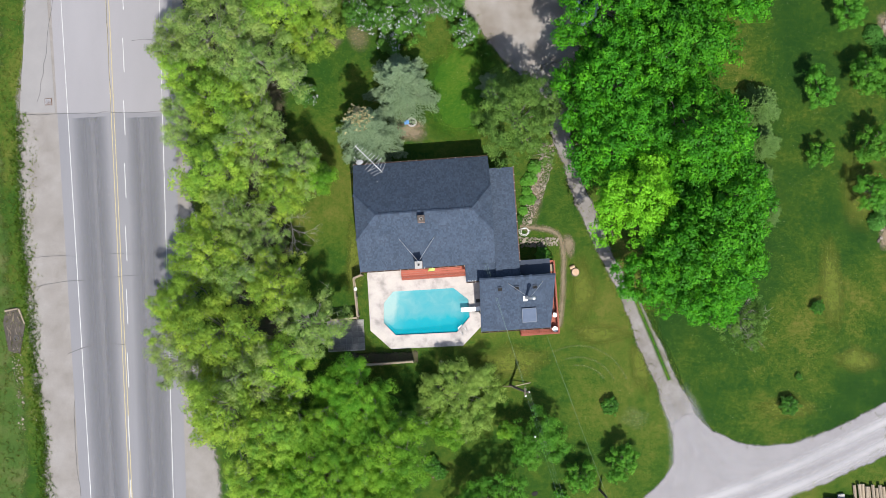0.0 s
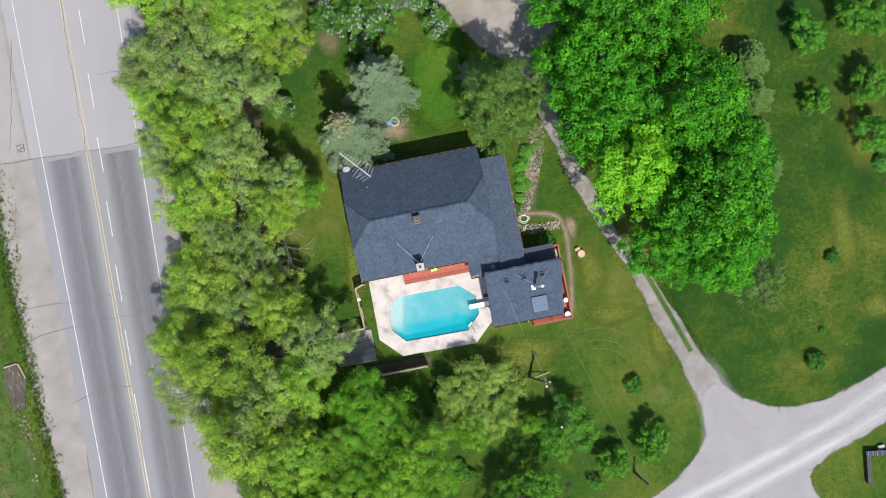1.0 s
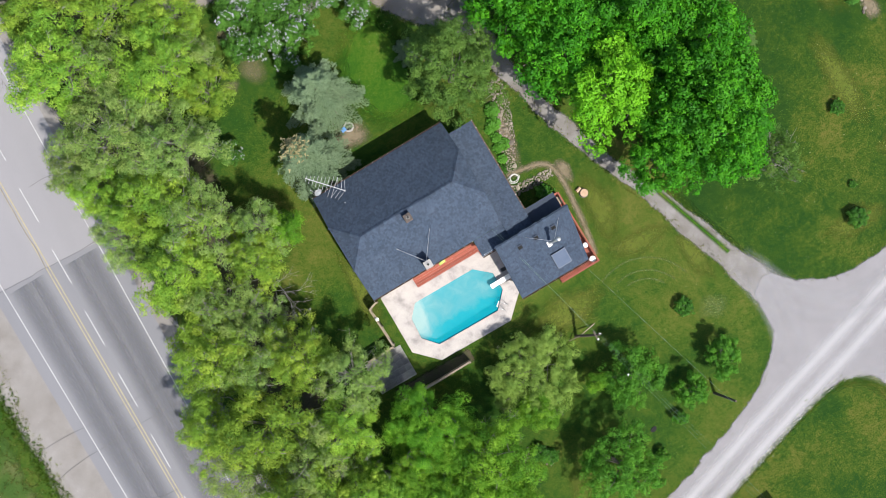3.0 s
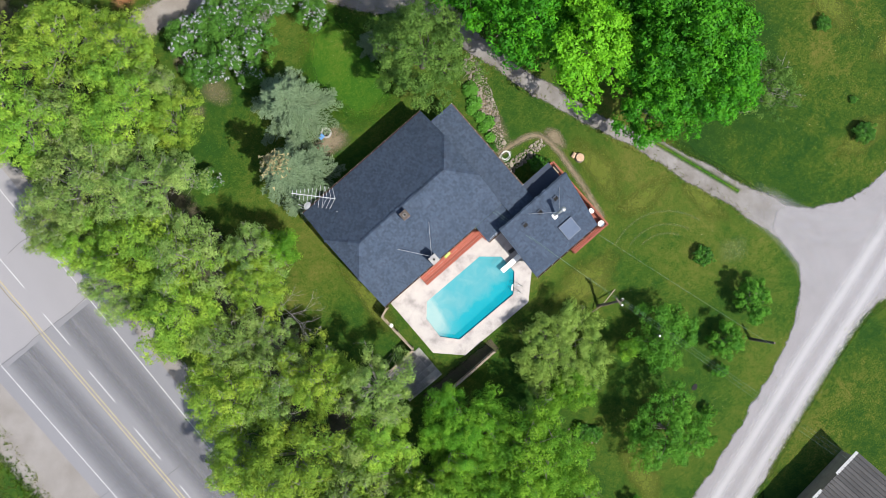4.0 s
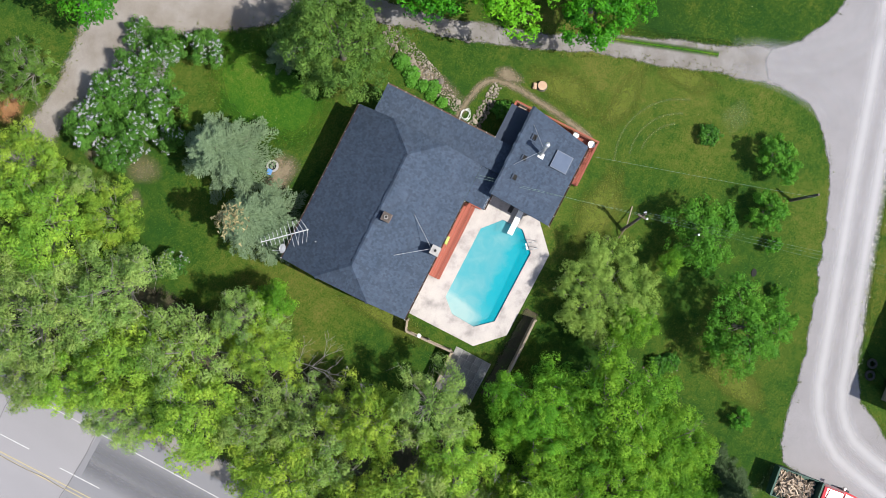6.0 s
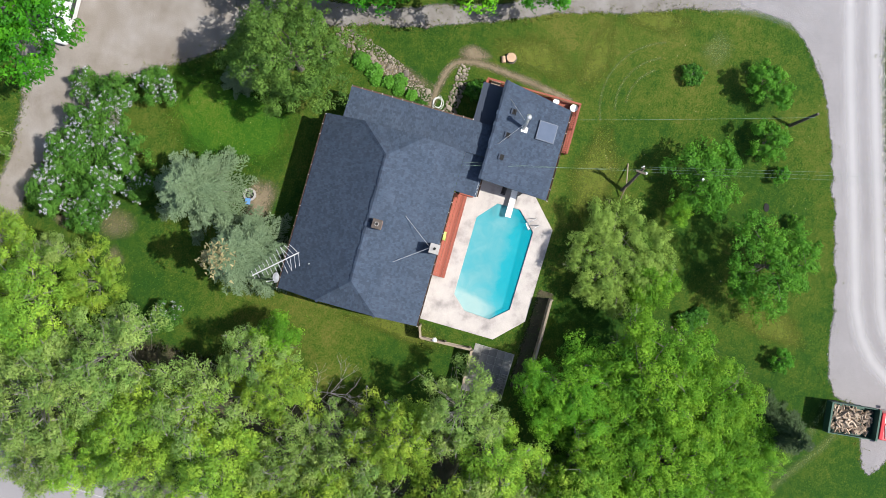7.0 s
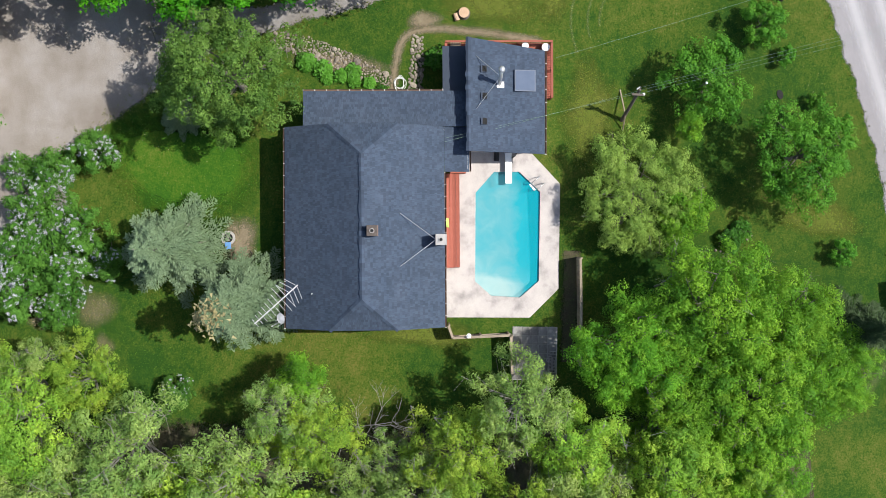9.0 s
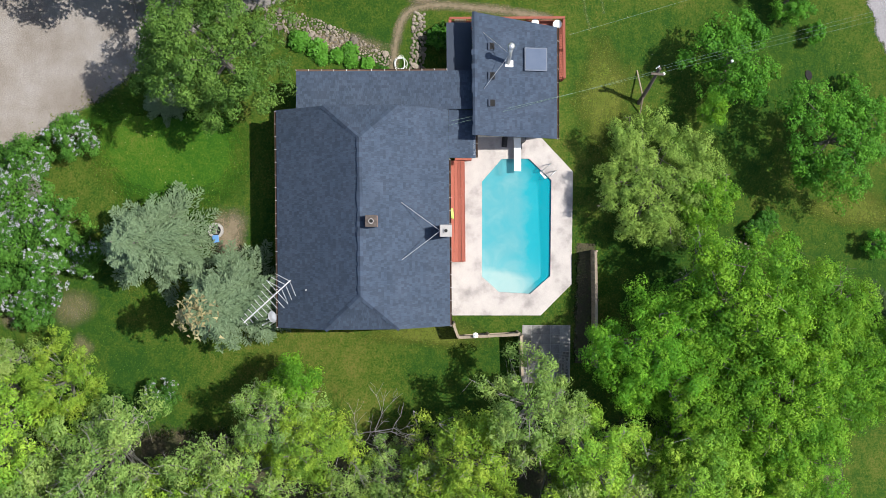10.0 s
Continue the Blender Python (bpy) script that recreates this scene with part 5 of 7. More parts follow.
def place(kind, spots, group):
    """Copies of the given trees at (x, y, size, turn); the first made ones move to the first spots."""
    used = set()
    for i, (x, y, s, turn) in enumerate(spots):
        k = kind[i % len(kind)]
        m = pose(x, y, 0, 0, 0, turn) @ Matrix.Diagonal((s, s, s, 1))
        if k.name not in used:
            used.add(k.name)
            LATER.append((k, m))
            ob = k
        else:
            ob = copy_thing(k, m)
        tagged(ob, group=group)


LATER = []
maple_a = tree("maple_tree", 4.9, 3.0, 12.5, 620, 46, 0.40, 0.150, 101, M_MAPLE, M_BARK, "large broad maple with dense bright green leaves", "maple tree", 0.30, lobes=26, lobe=0.30)
maple_b = tree("maple_tree", 4.6, 3.0, 11.8, 580, 46, 0.40, 0.150, 102, M_MAPLE, M_BARK, "large broad maple with dense bright green leaves", "maple tree", 0.28, lobes=24, lobe=0.31)
place([maple_a, maple_b], [(13.6, 12.6, 0.95, 0), (18.2, 16.0, 1.05, 40), (20.2, 8.4, 1.02, 80), (20.8, 0.4, 1.08, 150), (13.4, 19.6, 0.95, 200), (22.4, 21.5, 1.0, 250),
                           (14.1, 8.2, 0.92, 300), (17.5, -2.1, 0.76, 20), (22.6, 3.8, 0.88, 110), (18.5, 27, 1.0, 10), (3.3, 27.2, 0.97, 50), (15.0, 33, 1.0, 70), (21.5, -2.5, 0.80, 130)], "maples along the driveway")
lime = tree("maple_tree", 3.6, 3.0, 13.0, 400, 48, 0.38, 0.145, 103, M_LIMELEAF, M_BARK, "maple with lighter yellow-green young leaves", "maple tree", 0.24, lobes=18, lobe=0.33)
place([lime], [(15.2, 3.9, 1.0, 0)], "maples along the driveway")

pop = [tree("poplar_tree", 3.3, 2.0, 10.6, 400, 56, 0.34, 0.076, 110 + i, M_POPLAR, M_PALEBARK, "tall feathery tree with yellow-green spring leaves and grey limbs", "poplar tree", 0.17,
            extra=16, lobes=24 + i, lobe=0.27, ragged=0.20, flat=0.95, long=2.2) for i in range(3)]
thin = [tree("ash_tree", 3.1, 2.0, 9.8, 300, 52, 0.33, 0.074, 120 + i, M_POPGREY, M_PALEBARK, "thinly leaved tree with visible grey branches", "ash tree", 0.16,
             extra=34, lobes=22 + i, lobe=0.26, ragged=0.24, flat=0.95, long=2.2) for i in range(2)]
place(pop, [(-19.6, 30, 1.1, 0), (-19.4, 23.5, 1.1, 60), (-17.8, 11.6, 1.0, 180), (-18.2, 6.4, 1.0, 200), (-13.9, 26.5, 1.0, 20), (-12.9, 20.2, 1.0, 70),
            (-13.2, 4.8, 0.75, 260), (-18.6, 0.0, 1.0, 300), (-18.0, -6.6, 1.1, 15), (-17.4, -12.6, 1.1, 100), (-13.2, -9.4, 0.85, 170), (-13.6, -14.6, 0.9, 220),
            (-21.2, -4.4, 0.85, 45), (-13.5, -3.0, 0.85, 330), (-20.8, 14.6, 0.75, 10), (-16.0, 36, 1.1, 90), (-20.6, 37, 1.1, 140), (-15.0, -19, 0.8, 10), (-10.9, 17.6, 0.66, 25), (-10.7, 23.9, 0.82, 310)], "trees along the road")
place(thin, [(-15.4, 9.0, 1.0, 0), (-17.0, 2.6, 0.9, 80), (-16.8, -1.6, 0.9, 140), (-21.2, 10.6, 0.75, 30), (-21.6, 16.6, 0.8, 75), (-15.8, -9.6, 1.0, 200), (-21.0, -9.0, 0.85, 250), (-16.2, 22.4, 0.9, 100), (-11.8, 6.8, 0.7, 10),
             (-10.7, -6.2, 0.9, 60), (-16.6, 14.4, 0.95, 190), (-16.2, 18.6, 0.9, 270), (-14.7, 1.0, 0.55, 33), (-10.9, 20.8, 0.75, 120), (-18.6, 17.6, 1.1, 120), (-14.0, 14.6, 1.0, 130)], "trees along the road")
fresh = [tree("maple_tree", 3.9, 1.8, 8.6, 580, 84, 0.36, 0.080, 131 + 7 * i, M_EASTMAPLE, M_BARK, "broad maple with fresh green leaves behind the pool fence", "maple tree", 0.22, extra=14, lobes=24 + i, lobe=0.29, ragged=0.18) for i in range(2)]
place(fresh, [(-7.4, -12.4, 0.92, 0), (-5.2, -16.2, 1.05, 100), (-10.2, -14.6, 0.95, 60), (-9.6, -18.8, 1.05, 200), (-5.6, -20.2, 0.9, 150), (-13.0, -18.8, 0.9, 20), (-8.0, -23.2, 0.75, 80)], "maples behind the pool")
small_fresh = tree("young_maple", 1.7, 0.5, 7.2, 130, 80, 0.32, 0.085, 132, M_EASTMAPLE, M_BARK, "small bright green young maple at the wood's edge", "maple tree", 0.08, lobes=14, ragged=0.22)
place([small_fresh], [(-10.2, 6.2, 0.85, 0), (5.2, -15.2, 0.5, 90)], "young maples")
olive = tree("willow_tree", 3.4, 0.3, 3.9, 520, 90, 0.30, 0.060, 133, M_OLIVE, M_BARK, "rounded olive-green tree beside the pool", "willow tree", 0.2, extra=12, lobes=40, lobe=0.22, long=1.9)
place([olive], [(1.1, -12.3, 1.0, 0)], "")
green_side = tree("willow_tree", 2.0, 0.6, 4.2, 160, 80, 0.34, 0.085, 135, M_EASTMAPLE, M_BARK, "small fresh green tree beside a willow", "willow tree", 0.1, lobes=15)
place([green_side], [(0.2, -15.0, 0.9, 0)], "")
elder = tree("elder_tree", 2.3, 0.4, 4.6, 190, 52, 0.28, 0.085, 136, M_LINDEN, M_PALEBARK, "small olive-green tree with bare grey twigs", "elder tree", 0.09, extra=26, lobes=18, lobe=0.28, ragged=0.24)
place([elder], [(24.9, -5.8, 1.0, 0), (-7.5, 29.8, 0.75, 50), (-5.5, 27.8, 0.8, 120), (-10.2, 30.3, 0.6, 200), (-8.5, 32.0, 0.8, 260)], "small olive trees")
linden = tree("linden_tree", 3.8, 0.6, 11.0, 640, 64, 0.31, 0.090, 134, M_LINDEN, M_BARK, "tall broad tree with dull olive-green leaves beside the house", "linden tree", 0.24, lobes=34, lobe=0.25, ragged=0.15, flat=0.7)
place([linden], [(6.1, 10.75, 0.96, 0)], "")
blue_a = spruce("spruce_tree", 2.9, 9.4, 141, M_SPRUCE, "grey-blue spruce standing in the lawn", lean=(0.0, 0.5))
blue_b = spruce("spruce_tree", 2.8, 9.8, 142, M_SPRUCE, "grey-blue spruce with tan cones at its tip", cones=True, lean=(-0.5, 0.9))
place([blue_a, blue_b], [(-3.5, 13.7, 1.0, 0), (-6.2, 9.5, 1.0, 0), (4.0, 14.2, 0.36, 0)], "blue spruces in the lawn")
dark = spruce("spruce_tree", 1.75, 9.2, 143, M_DARKSPRUCE, "narrow dark green spruce at the lawn's edge")
place([dark], [(-5.5, -25.35, 1.0, 0)], "dark spruces")
fir = spruce("fir_tree", 2.0, 4.2, 144, M_FIR, "low open green fir beside tall maples", fan=1.1)
place([fir], [(26.7, 12.0, 1.0, 0), (27.0, 9.2, 0.9, 70), (27.2, 6.2, 0.6, 140), (27.9, 3.1, 0.55, 200)], "low firs beside the maples")
fruit = [tree("apple_tree", 2.0, 0.5, 3.9, 200, 58, 0.26, 0.092, 150 + i, M_FRUITLEAF, M_BARK, "small round apple tree in the lawn", "apple tree", 0.10, lobes=17 + i, lobe=0.29, ragged=0.20) for i in range(2)]
grown = [tree("apple_tree", 2.4 + 0.7 * i, 0.5, 3.9 + 1.4 * i, 300 + 130 * i, 56, 0.30, 0.085, 155 + i, M_FRUITLEAF, M_BARK, "full-grown apple tree in the lawn", "apple tree", 0.13, lobes=20 + 4 * i, lobe=0.28, ragged=0.20) for i in range(2)]
place(grown, [(8.0, -16.0, 1.0, 0), (4.0, -21.5, 1.0, 60)], "apple trees in the lawn")
place(fruit, [(11.7, -19.3, 0.70, 100), (14.9, -18.0, 0.76, 150), (6.0, -24.4, 0.35, 10), (10.0, -20.9, 0.30, 70), (7.4, -22.9, 0.28, 5),
              (32.0, 13.8, 0.8, 20), (32.2, 8.0, 0.6, 90), (36.4, 8.9, 0.85, 140), (36.4, 5.0, 0.8, 200), (36.4, 14.6, 0.95, 240), (25.6, 2.2, 0.6, 300),
              (38.2, 14.6, 0.9, 330), (-1.3, -25.0, 0.4, 70), (34.5, 20.5, 0.8, 20)], "apple trees in the lawn")
bush = tree("boxwood_bush", 0.80, 0.05, 0.85, 120, 60, 0.13, 0.055, 160, M_BOX, M_BARK, "small round clipped green bush in the lawn", "bush", 0.04, lobes=12, lobe=0.4, ragged=0.04)
place([bush], [(14.3, -13.4, 1.0, 0), (29.6, -13.3, 1.1, 60), (32.1, -4.9, 0.8, 120), (30.5, -10.9, 0.4, 30), (6.5, 2.6, 0.5, 5), (8.6, -0.4, 0.9, 50), (-0.9, -18.4, 0.9, 10), (-0.3, -19.0, 0.8, 70)], "round bushes")


def lilac(seed):
    rng = np.random.default_rng(seed)
    v, f, centres, light = crown_cloud(1.9, 0.3, 3.4, 150, 46, 0.28, 0.095, rng, lobes=14, lobe=0.34, ragged=0.22, long=1.6)
    t = thing("lilac_bush", (0, 0, -200), 0, "wide lilac bush with pale mauve flower clusters", "lilac bush")
    stems = Mesh()
    for _ in range(16):
        c = Vector(centres[rng.integers(len(centres))])
        b = Vector((rng.normal(0, 0.3), rng.normal(0, 0.3), 0))
        stems.tube([b, b.lerp(c, 0.5) + Vector((0, 0, 0.3)), c], [0.04, 0.028, 0.01], 4)
    part("stem", stems, M_BARK, t, "many thin grey stems", kind="stuff")
    part("crown", array_mesh("crown", v, f, M_LILACLEAF, light), M_LILACLEAF, t, "green leaves")
    pts = []
    for c in centres[rng.permutation(len(centres))[:34]]:
        if c[2] < 1.3 or c[0] < -0.6 + 0.7 * math.sin(3 * c[1]):
            continue
        for _ in range(6):
            o = c + ball_dirs(1, rng, 0.15)[0] * 0.34
            pts.append(o + rng.normal(0, 1, (14, 3)) * np.array([0.05, 0.05, 0.08]))
    v, f = leaves(np.concatenate(pts), 0.062, rng, 0.5, 1.1)
    part("blossom", array_mesh("blossom", v, f, M_LILAC), M_LILAC, t, "pale mauve flower clusters", kind="stuff")
    return t


lil = [lilac(171), lilac(172)]
place(lil, [(-6.6, 22.4, 0.95, 0), (-4.2, 22.3, 1.0, 70), (-1.7, 21.8, 0.95, 140), (0.5, 20.9, 0.85, 200), (1.8, 18.9, 0.7, 250), (-5.4, 19.9, 0.95, 300), (-2.8, 19.4, 0.9, 20), (-11.8, 13.4, 0.6, 40), (-4.3, 17.8, 0.7, 90), (-7.4, 20.4, 0.75, 10),
            (0.6, 23.2, 0.55, 160)], "lilac hedge by the gravel yard")
for k, m in LATER:
    k.matrix_basis = m


# ---- vehicles ----
def loft(stations, smooth=4):
    """A car body: cross-sections along x, each (x, half width, sill z, shoulder z, top z)."""
    m = Mesh()
    rows = []
    for x, w_, z0, z1, z2 in stations:
        rows.append([(x, -w_ * 0.90, z0), (x, -w_, z0 + 0.12), (x, -w_, z1), (x, -w_ * 0.90, z2 - 0.03), (x, -w_ * 0.5, z2), (x, 0, z2 + 0.015), (x, w_ * 0.5, z2), (x, w_ * 0.90, z2 - 0.03), (x, w_, z1), (x, w_, z0 + 0.12), (x, w_ * 0.90, z0)])
    k = len(rows[0])
    verts = [p for r in rows for p in r]
    faces = []
    for i in range(len(rows) - 1):
        for j in range(k):
            a, b = i * k + j, i * k + (j + 1) % k
            faces.append((a, a + k, b + k, b))
    faces.append(tuple(range(k)))
    faces.append(tuple(reversed(range((len(rows) - 1) * k, len(rows) * k))))
    return m.add(verts, faces)


def wheel(parent, x, y, r, w_=0.22):
    s = 1 if y > 0 else -1
    prof = [(r * 0.62, -w_ / 2), (r * 0.95, -w_ / 2), (r, -w_ / 4), (r, w_ / 4), (r * 0.95, w_ / 2), (r * 0.62, w_ / 2)]
    turn = Matrix.Translation((x, y, r)) @ Matrix.Rotation(math.pi / 2, 4, "X")
    ty = Mesh().lathe(prof, 18)
    ty.v = [tuple(turn @ Vector(p)) for p in ty.v]
    wh = part("wheel", ty, M_BLACK, parent, "black tyre and metal rim")
    rim = Mesh().lathe([(r * 0.62, -w_ / 2.4), (r * 0.5, -w_ / 3), (0.05, -w_ / 2.6), (0.0, -w_ / 2.6)], 18)
    rim.lathe([(r * 0.62, w_ / 2.4), (r * 0.5, w_ / 3), (0.05, w_ / 2.6), (0.0, w_ / 2.6)], 18)
    rim.v = [tuple(turn @ Vector(p)) for p in rim.v]
    part("rim", rim, M_STEEL, wh, "metal rim")


def quad_panel(parent, name, corners, material, label, lift=0.012):
    p = [Vector(c) for c in corners]
    nrm = (p[1] - p[0]).cross(p[2] - p[0]).normalized()
    m = Mesh().add([q + nrm * lift for q in p] + [q - nrm * 0.01 for q in p], [(0, 1, 2, 3), (7, 6, 5, 4)] + [(i, i + 4, (i + 1) % 4 + 4, (i + 1) % 4) for i in range(4)])
    return part(name, m, material, parent, label)


def cabin(parent, paint, xs, widths, belt, top, roof_m, roof_label, pillar=0.05):
    """A glasshouse: xs are windscreen foot, roof front, roof rear, rear window foot; widths at belt and roof."""
    x0, x1, x2, x3 = xs
    wb, wt = widths
    c = part("cabin", Mesh().add([(x0, -wb, belt), (x0, wb, belt), (x1, wt, top), (x1, -wt, top), (x3, -wb, belt), (x3, wb, belt), (x2, wt, top), (x2, -wt, top)],
                                 [(0, 1, 2, 3), (5, 4, 7, 6), (3, 2, 6, 7), (1, 5, 6, 2), (4, 0, 3, 7)]), paint, parent, "painted cabin frame")
    f = 0.06
    quad_panel(c, "windscreen", [(x0 + 0.0, -wb + f, belt + 0.03), (x0, wb - f, belt + 0.03), (x1, wt - f, top - 0.02), (x1, -wt + f, top - 0.02)], M_CARGLASS, "dark windscreen")
    quad_panel(c, "rear_window", [(x3, wb - f, belt + 0.03), (x3, -wb + f, belt + 0.03), (x2, -wt + f, top - 0.02), (x2, wt - f, top - 0.02)], M_CARGLASS, "dark rear window")
    for s in (-1, 1):
        a = [(x0 - 0.18, s * wb, belt + 0.03), (x3 + 0.22, s * wb, belt + 0.03), (x2 + 0.05, s * wt, top - 0.05), (x1 - 0.05, s * wt, top - 0.05)]
        quad_panel(c, "side_window", a if s > 0 else a[::-1], M_CARGLASS, "dark side window")
    bevelled(part("roof_panel", Mesh().prism([(x1 - 0.02, -wt + 0.03), (x1 - 0.02, wt - 0.03), (x2 + 0.02, wt - 0.03), (x2 + 0.02, -wt + 0.03)][::-1], top - 0.02, top + 0.025), roof_m, c, roof_label), 0.02)
    return c


def coupe(at, turn, paint, roof_m, label):
    car = thing("car", at, turn, label, "car")
    b = part("body", loft([(-2.32, 0.5, 0.36, 0.6, 0.7), (-2.26, 0.74, 0.32, 0.64, 0.78), (-2.1, 0.86, 0.24, 0.74, 0.92), (-1.5, 0.93, 0.2, 0.76, 0.97), (-0.6, 0.92, 0.2, 0.76, 0.95), (0.6, 0.91, 0.2, 0.76, 0.94), (1.3, 0.92, 0.2, 0.70, 0.86), (1.8, 0.89, 0.22, 0.62, 0.78), (2.08, 0.80, 0.24, 0.56, 0.70), (2.24, 0.62, 0.3, 0.5, 0.62), (2.3, 0.4, 0.34, 0.48, 0.56)]), paint, car, "painted body", smooth=False)
    bevelled(b, 0.05, 3)
    cabin(car, roof_m, (0.95, 0.15, -0.75, -1.85), (0.74, 0.60), 0.93, 1.36, roof_m, "dark roof panel")
    for s in (-1, 1):
        part("roof_rail", Mesh().tube([(0.98, s * 0.80, 0.93), (0.15, s * 0.63, 1.36), (-0.75, s * 0.63, 1.36), (-1.7, s * 0.76, 0.97)], 0.055, 6), paint, car, "painted roof rail")
    for x in (1.4, -1.42):
        for y in (-0.82, 0.82):
            wheel(car, x, y, 0.33)
    for s in (-1, 1):
        part("mirror", Mesh().box((0.62, s * 0.92 - 0.09, 0.92), (0.76, s * 0.92 + 0.09, 1.04)), paint, car, "side mirror")
        part("headlight", Mesh().box((1.98, s * 0.6 - 0.16, 0.55), (2.2, s * 0.6 + 0.16, 0.69)), M_STEEL, car, "clear headlight")
        part("tail_light", Mesh().box((-2.31, s * 0.55 - 0.2, 0.66), (-2.2, s * 0.55 + 0.2, 0.78)), M_LAMP, car, "red tail light")
        part("bonnet_vent", Mesh().box((1.25, s * 0.35 - 0.12, 0.84), (1.33, s * 0.35 + 0.12, 0.885)), M_BLACK, car, "black bonnet vent")
    part("spoiler", Mesh().box((-2.32, -0.72, 0.93), (-2.12, 0.72, 0.98)), M_BLACK, car, "dark rear spoiler lip")
    return car


def pickup(at, turn):
    car = thing("pickup_truck", at, turn, "silver-white pickup truck with a dark blue bed cover", "pickup truck")
    b = part("body", loft([(-2.9, 0.88, 0.45, 0.9, 1.05), (-2.8, 0.95, 0.38, 0.95, 1.1), (-0.9, 0.96, 0.35, 0.95, 1.1), (1.3, 0.96, 0.35, 0.98, 1.12), (2.4, 0.95, 0.36, 0.92, 1.04), (2.8, 0.88, 0.4, 0.8, 0.95), (2.92, 0.78, 0.45, 0.7, 0.82)]), M_SILVER, car, "silver body")
    bevelled(b, 0.04, 2)
    cabin(car, M_CARWHITE, (1.5, 0.85, -0.85, -1.1), (0.86, 0.70), 1.1, 1.78, M_CARWHITE, "white roof")
    bevelled(part("bed_cover", Mesh().box((-2.82, -0.82, 1.08), (-1.2, 0.82, 1.17)), M_TONNEAU, car, "dark blue vinyl bed cover"), 0.03)
    for x in (1.85, -1.85):
        for y in (-0.86, 0.86):
            wheel(car, x, y, 0.38, 0.26)
    for s in (-1, 1):
        part("mirror", Mesh().box((1.05, s * 1.03 - 0.1, 1.12), (1.18, s * 1.03 + 0.1, 1.32)), M_BLACK, car, "black mirror")
        part("headlight", Mesh().box((2.72, s * 0.68 - 0.14, 0.7), (2.92, s * 0.68 + 0.14, 0.88)), M_STEEL, car, "clear headlight")
        part("tail_light", Mesh().box((-2.95, s * 0.83 - 0.08, 0.7), (-2.86, s * 0.83 + 0.08, 1.0)), M_LAMP, car, "red tail light")
    part("bumper", Mesh().box((2.85, -0.8, 0.42), (3.0, 0.8, 0.62)), M_STEEL, car, "chrome bumper")
    part("grille", Mesh().box((2.86, -0.5, 0.64), (2.97, 0.5, 0.84)), M_BLACK, car, "dark grille")
    return car


coupe((-26.9, 46.0, 0.03), 93, M_CARWHITE, M_CARGLASS, "white sports coupe with a black glass roof on the road")
pickup((-32.2, 52.0, 0.03), -87)


def van(at, turn, label):
    car = thing("van", at, turn, label, "van")
    b = part("body", loft([(-2.5, 0.9, 0.35, 1.1, 1.9), (-2.4, 0.95, 0.3, 1.2, 2.0), (0.9, 0.95, 0.3, 1.2, 2.0), (1.5, 0.95, 0.3, 1.1, 1.5), (1.75, 0.94, 0.3, 0.95, 1.1), (2.4, 0.85, 0.35, 0.8, 0.9), (2.5, 0.75, 0.4, 0.7, 0.8)]), M_CARWHITE, car, "white body")
    bevelled(b, 0.05, 2)
    quad_panel(car, "windscreen", [(1.72, -0.72, 1.14), (1.72, 0.72, 1.14), (1.0, 0.66, 1.93), (1.0, -0.66, 1.93)], M_CARGLASS, "dark windscreen", 0.04)
    for s in (-1, 1):
        a = [(0.9, s * 0.96, 1.25), (-2.2, s * 0.96, 1.25), (-2.2, s * 0.94, 1.75), (0.7, s * 0.94, 1.75)]
        quad_panel(car, "side_window", a if s > 0 else a[::-1], M_CARGLASS, "dark side window", 0.02)
    for x in (-1.9, -1.0, -0.1):
        part("roof_bar", Mesh().box((x - 0.04, -0.85, 2.03), (x + 0.04, 0.85, 2.07)), M_BLACK, car, "black roof bar")
    for x in (1.55, -1.55):
        for y in (-0.86, 0.86):
            wheel(car, x, y, 0.34)
    part("spare_wheel", Mesh().box((-2.62, -0.3, 0.8), (-2.5, 0.3, 1.4)), M_BLACK, car, "black spare wheel cover")
    return car


van((4.8, 26.3, 0.02), 185, "white van with dark windows parked on gravel")
coupe((12.5, 21.6, 0.02), 262, car_paint("pale_blue_paint", (0.42, 0.50, 0.58)), M_CARGLASS, "pale blue car parked under maples beside the driveway")

# dump truck with split firewood
truck = thing("dump_truck", (-3.4, -30.4, 0.02), -80, "red truck with a green steel box full of split firewood", "truck")
bx = 1.9
part("bed_floor", Mesh().box((-1.6, -0.95, 0.95), (1.3, 0.95, 1.05)), M_GREENBOX, truck, "dark steel floor")
for y in (-1.0, 0.95):
    part("side_panel", Mesh().box((-1.6, y, 0.9), (1.3, y + 0.05, 1.75)), M_GREENBOX, truck, "dark green side panel")
part("tailgate", Mesh().box((-1.72, -1.0, 0.9), (-1.6, 1.0, 1.85)), M_GREENBOX, truck, "slatted dark green tailgate")
part("headboard", Mesh().box((1.3, -1.0, 0.9), (1.42, 1.0, 2.05)), M_GREENBOX, truck, "dark headboard")
part("chassis", Mesh().box((-1.6, -0.4, 0.5), (3.6, 0.4, 0.9)), M_BLACK, truck, "black chassis")
cb = part("cab", loft([(1.5, 0.92, 0.6, 1.5, 2.05), (1.7, 0.95, 0.5, 1.5, 2.1), (2.9, 0.95, 0.5, 1.4, 2.05), (3.3, 0.93, 0.5, 1.2, 1.3), (4.2, 0.85, 0.5, 1.1, 1.2), (4.3, 0.8, 0.55, 1.0, 1.1)]), M_CARRED, truck, "red cab")
bevelled(cb, 0.04)
